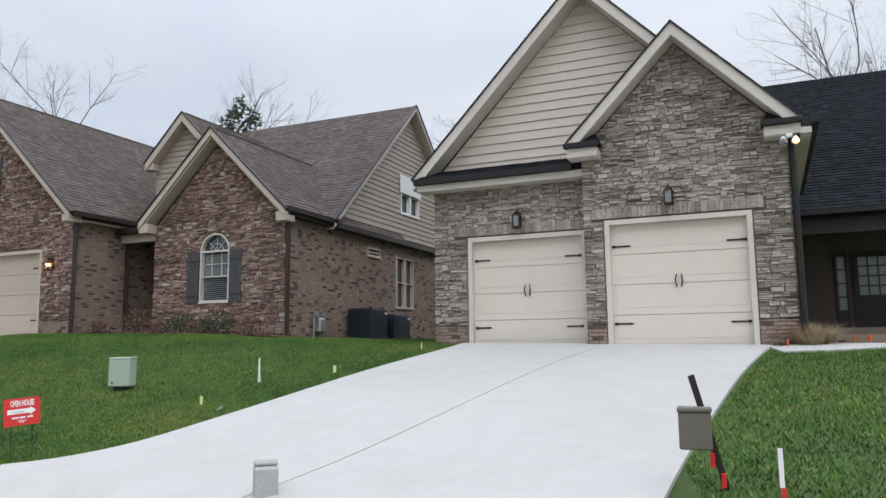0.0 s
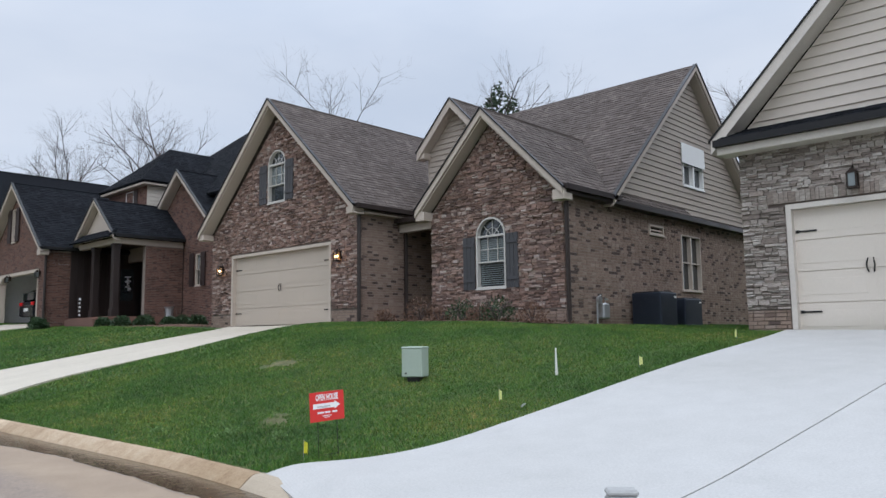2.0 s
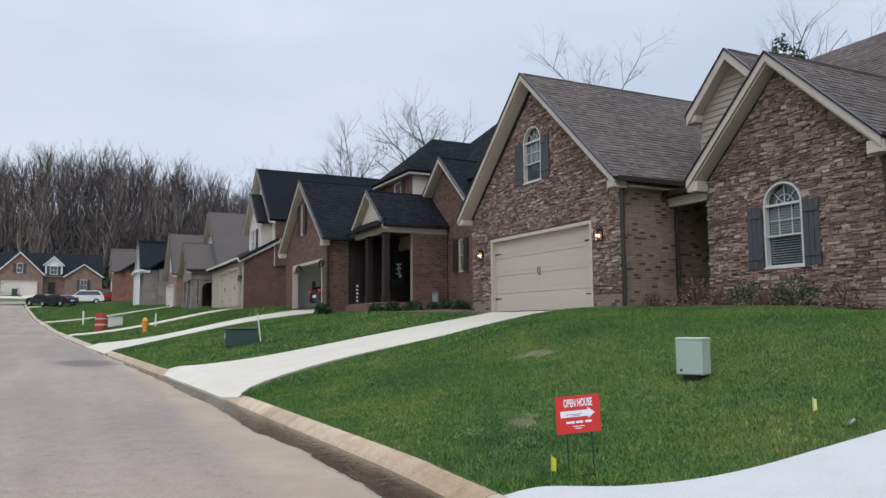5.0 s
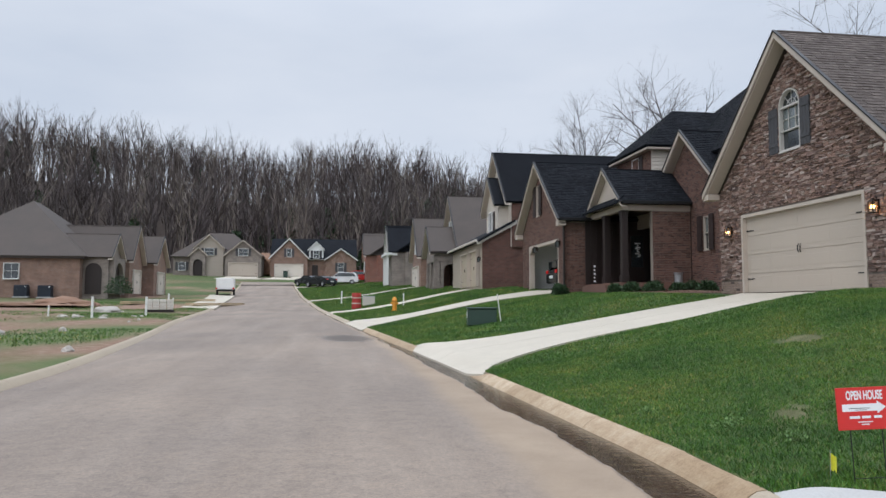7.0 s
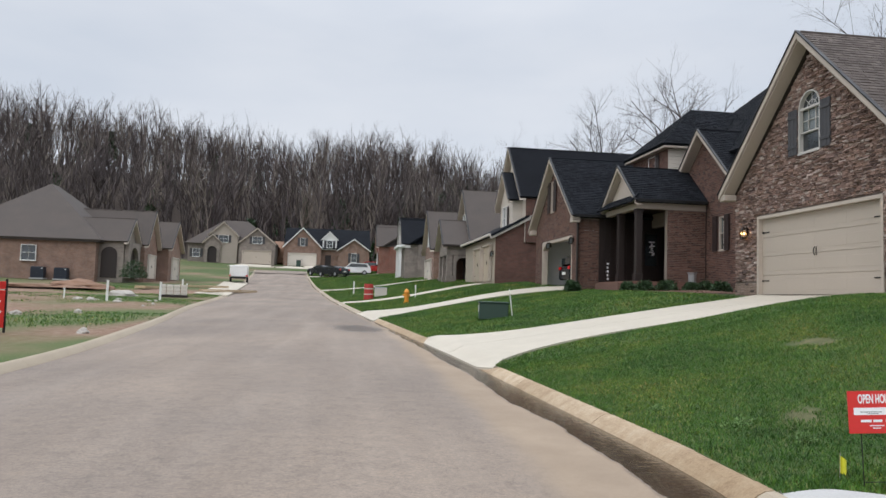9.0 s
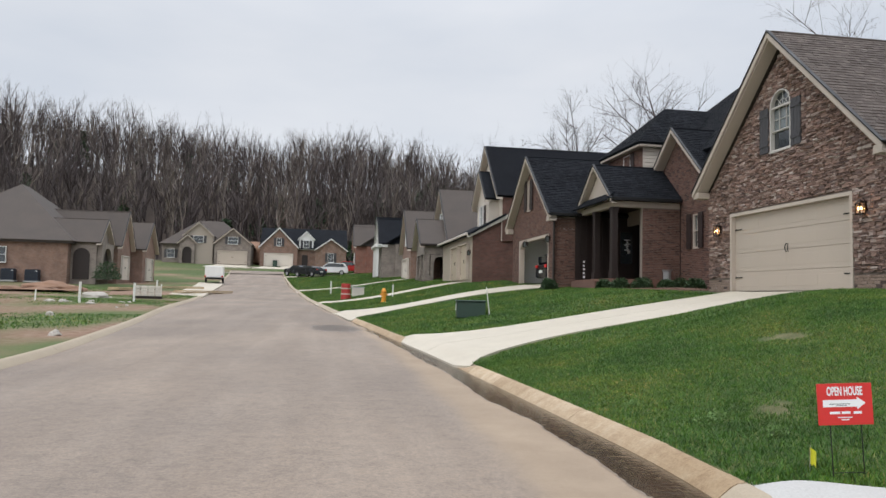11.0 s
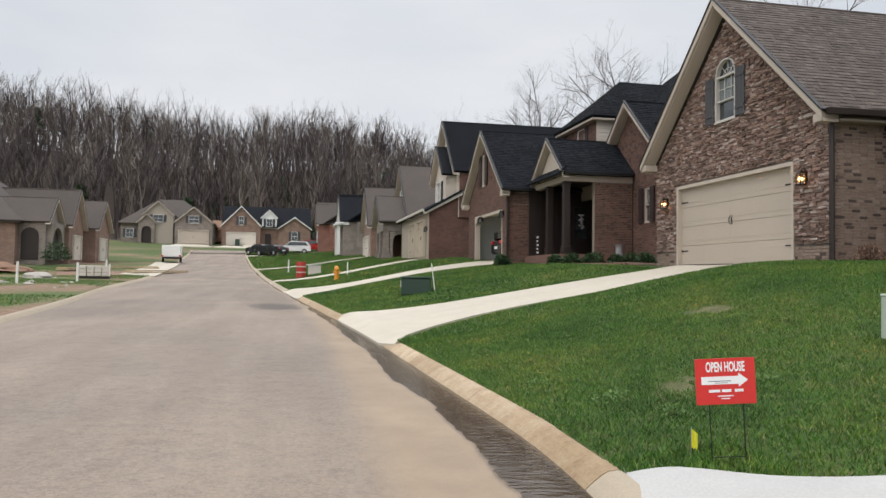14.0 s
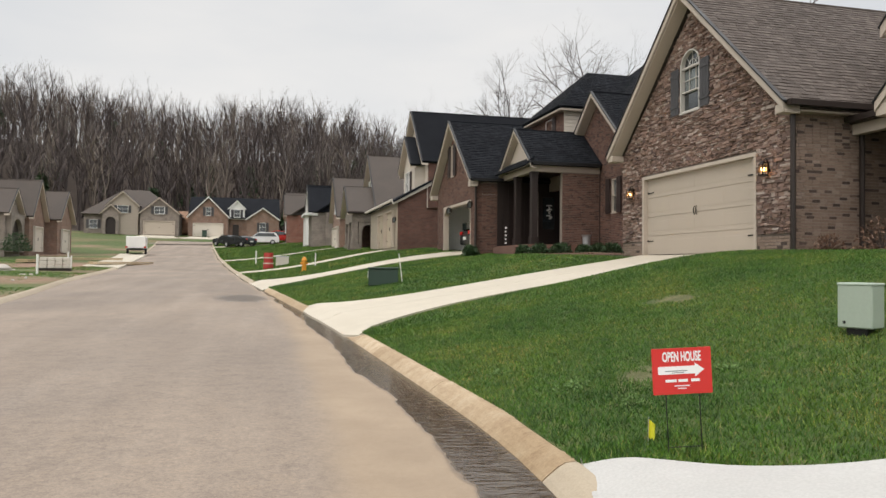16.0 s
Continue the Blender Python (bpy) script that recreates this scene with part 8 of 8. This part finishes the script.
def car(at, rz, paint, label, suv=True, lights=False):
    e = thing("car", label, "car", at, rz)
    L, W, H = (4.6, 1.85, 1.65) if suv else (4.7, 1.8, 1.42)
    side = [(-L / 2, 0.35), (L / 2, 0.35), (L / 2, 0.75), (L / 2 - 0.15, 0.95), (L / 2 - 1.1, 1.05), (-L / 2 + 0.1, 1.08), (-L / 2, 0.9)]
    m = frame_of((0, 0, 0), (1, 0, 0), (0, 0, 1))
    bm = slab(bmesh.new(), [side], m, -W / 2, W / 2)
    bmesh.ops.bevel(bm, geom=list(bm.edges), offset=0.05, segments=2, affect="EDGES")
    part("body", bm, paint, e)
    top = [(-L / 2 + (0.05 if suv else 0.55), 1.05), (L / 2 - 1.15, 1.03), (L / 2 - 1.85, H - 0.04), (L / 2 - 2.3, H), (-L / 2 + (0.45 if suv else 1.3), H - 0.03)]
    bm = slab(bmesh.new(), [top], m, -W / 2 + 0.1, W / 2 - 0.1)
    bmesh.ops.bevel(bm, geom=list(bm.edges), offset=0.06, segments=2, affect="EDGES")
    c = part("cabin", bm, paint, e)
    inner = [(x * 0.86 + 0.0, 1.1 + (z - 1.05) * 0.78) for x, z in top]
    part("side_windows", slab(bmesh.new(), [inner], m, -W / 2 + 0.092, W / 2 - 0.092), GLASS, c)
    bm = bmesh.new()
    xr_ = -L / 2 + (0.08 if suv else 0.6)
    box(bm, xr_ - 0.01, xr_ + 0.2, -W / 2 + 0.25, W / 2 - 0.25, 1.13, H - 0.2)
    part("rear_window", bm, GLASS, c)
    for x in (-L / 2 + 0.85, L / 2 - 0.9):
        for y in (-W / 2 + 0.08, W / 2 - 0.08):
            bm = bmesh.new()
            tube(bm, [(x, y - 0.11, 0.34), (x, y - 0.10, 0.34), (x, y + 0.10, 0.34), (x, y + 0.11, 0.34)], [0.29, 0.34, 0.34, 0.29], 20)
            t = part("wheel", bm, RUBBER, e)
            bm = bmesh.new()
            tube(bm, [(x, y - 0.118, 0.34), (x, y + 0.118, 0.34)], 0.2, 14)
            part("rim", bm, GALV, t)
    for y in (-W / 2 + 0.16, W / 2 - 0.16):
        part("tail_lamp", B(-L / 2 - 0.02, -L / 2 + 0.08, y - 0.14, y + 0.14, 0.86, 1.02, bevel=0.02), TAIL if lights else PAINT_RED, e)
        part("head_lamp", B(L / 2 - 0.08, L / 2 + 0.01, y - 0.14, y + 0.14, 0.7, 0.84, bevel=0.02), GLASS_BLIND, e)
    part("rear_plate", B(-L / 2 - 0.02, -L / 2, -0.26, 0.26, 0.6, 0.74), WHITE, e)


for y, yb in FAR_DRIVES:
    name = "driveway_cream_house" if y < 40 else "driveway_far"
    paving(name, smooth_edges([[(-3.2, y + 1.5), (-3.2, y - 1.5)], [(-8.0, yb + 1.3), (-8.0, yb - 1.3)], [(kerb_x(yb) + 1.0, yb + 1.35), (kerb_x(yb) + 1.0, yb - 1.35)], [(kerb_x(yb) - 0.05, yb + 1.9), (kerb_x(yb) - 0.05, yb - 1.9)]]), CONCRETE_WARM, "cream concrete driveway farther up the street")
car((-10.6, 86.3, land(-10.6, 86.3) + 0.03), 178, PAINT_WHITE, "white sport utility car parked on a driveway")
car((-14.9, 88.0, land(-14.9, 88.0) + 0.05), 125, PAINT_DARK, "dark saloon car parked near the kerb", suv=False)
car((-13.3, 83.5, land(-13.3, 83.5) + 0.05), 130, PAINT_DARK, "dark saloon car parked near the kerb", suv=False)
car((-8.6, 89.0, land(-8.6, 89.0) + 0.05), 180, PAINT_RED, "red pickup-sized car beside the red brick house")
car((1.5, 21.4, 0.33), 0, PAINT_DARK, "dark sport utility car with red tail lamps in the open garage", lights=True)


def trailer(at):
    e = thing("utility_trailer", "white box trailer on red-lamped wheels", "trailer", (*at, land(*at)), 95)
    part("box", B(-1.7, 1.7, -0.9, 0.9, 0.55, 1.75, bevel=0.04), WHITE, e)
    part("chassis", B(-1.9, 2.4, -0.7, 0.7, 0.42, 0.55), BLACK, e)
    for y in (-0.85, 0.85):
        bm = bmesh.new()
        tube(bm, [(-0.2, y - 0.1, 0.32), (-0.2, y + 0.1, 0.32)], 0.32, 18)
        part("wheel", bm, RUBBER, e)
        part("tail_lamp", B(-1.76, -1.7, y - 0.1, y + 0.1, 0.6, 0.75), PAINT_RED, e)


trailer((-22.9, 66.5))
for k, (x, y) in enumerate(((-35.2, 49.2), (-37.0, 49.2))):
    condenser((x, y, land(x, y) + 0.15), 1.0, 0.6, 0.9, "dark condenser unit beside the long brick house")
e = thing("bin", "dark wheeled bin before the garages", "bin", (-19.6, 112.3, land(-19.6, 112.3)))
part("bin_body", B(-0.35, 0.35, -0.4, 0.4, 0.0, 1.0, bevel=0.04), DARKGREEN, e)
part("bin_lid", B(-0.38, 0.38, -0.44, 0.44, 1.0, 1.08, bevel=0.02), BLACK, e)
for x in (-19.1, -26.5):
    paving("driveway_end", smooth_edges([[(x - 3.6, 105.0), (x + 3.6, 105.0)], [(x - 2.6, 108.5), (x + 2.6, 108.5)], [(x - 2.5, 113.0), (x + 2.5, 113.0)]]), CONCRETE_WARM, "pale concrete driveway at the turning circle", lift=0.12)
# porch pieces of the brick house
e = thing("porch_sign", "dark upright porch board with white letters", "sign", (-0.3, 16.5, 0.5))
part("board", B(-0.09, 0.09, -0.02, 0.02, 0.0, 0.95), DARKWOOD_AND_SHADE, e)
for k in range(5):
    part("print_bar", B(-0.045, 0.045 - 0.02 * (k % 2), -0.026, -0.02, 0.1 + 0.165 * k, 0.18 + 0.165 * k), SIGNWHITE, e)
wall_lantern((-1.47, 17.75, 2.4), (-1, 0, 0), False, "black lantern beside the open garage")
wall_lantern((-1.47, 21.6, 2.4), (-1, 0, 0), False, "black lantern beside the open garage")
e = thing("planter", "pale tall planter beside the porch door", "planter", (1.9, 13.0, 0.45))
bm = bmesh.new()
tube(bm, [(0, 0, -0.3), (0, 0, 0.35), (0, 0, 0.45)], [0.14, 0.16, 0.2], 10)
part("pot", bm, GALV, e)
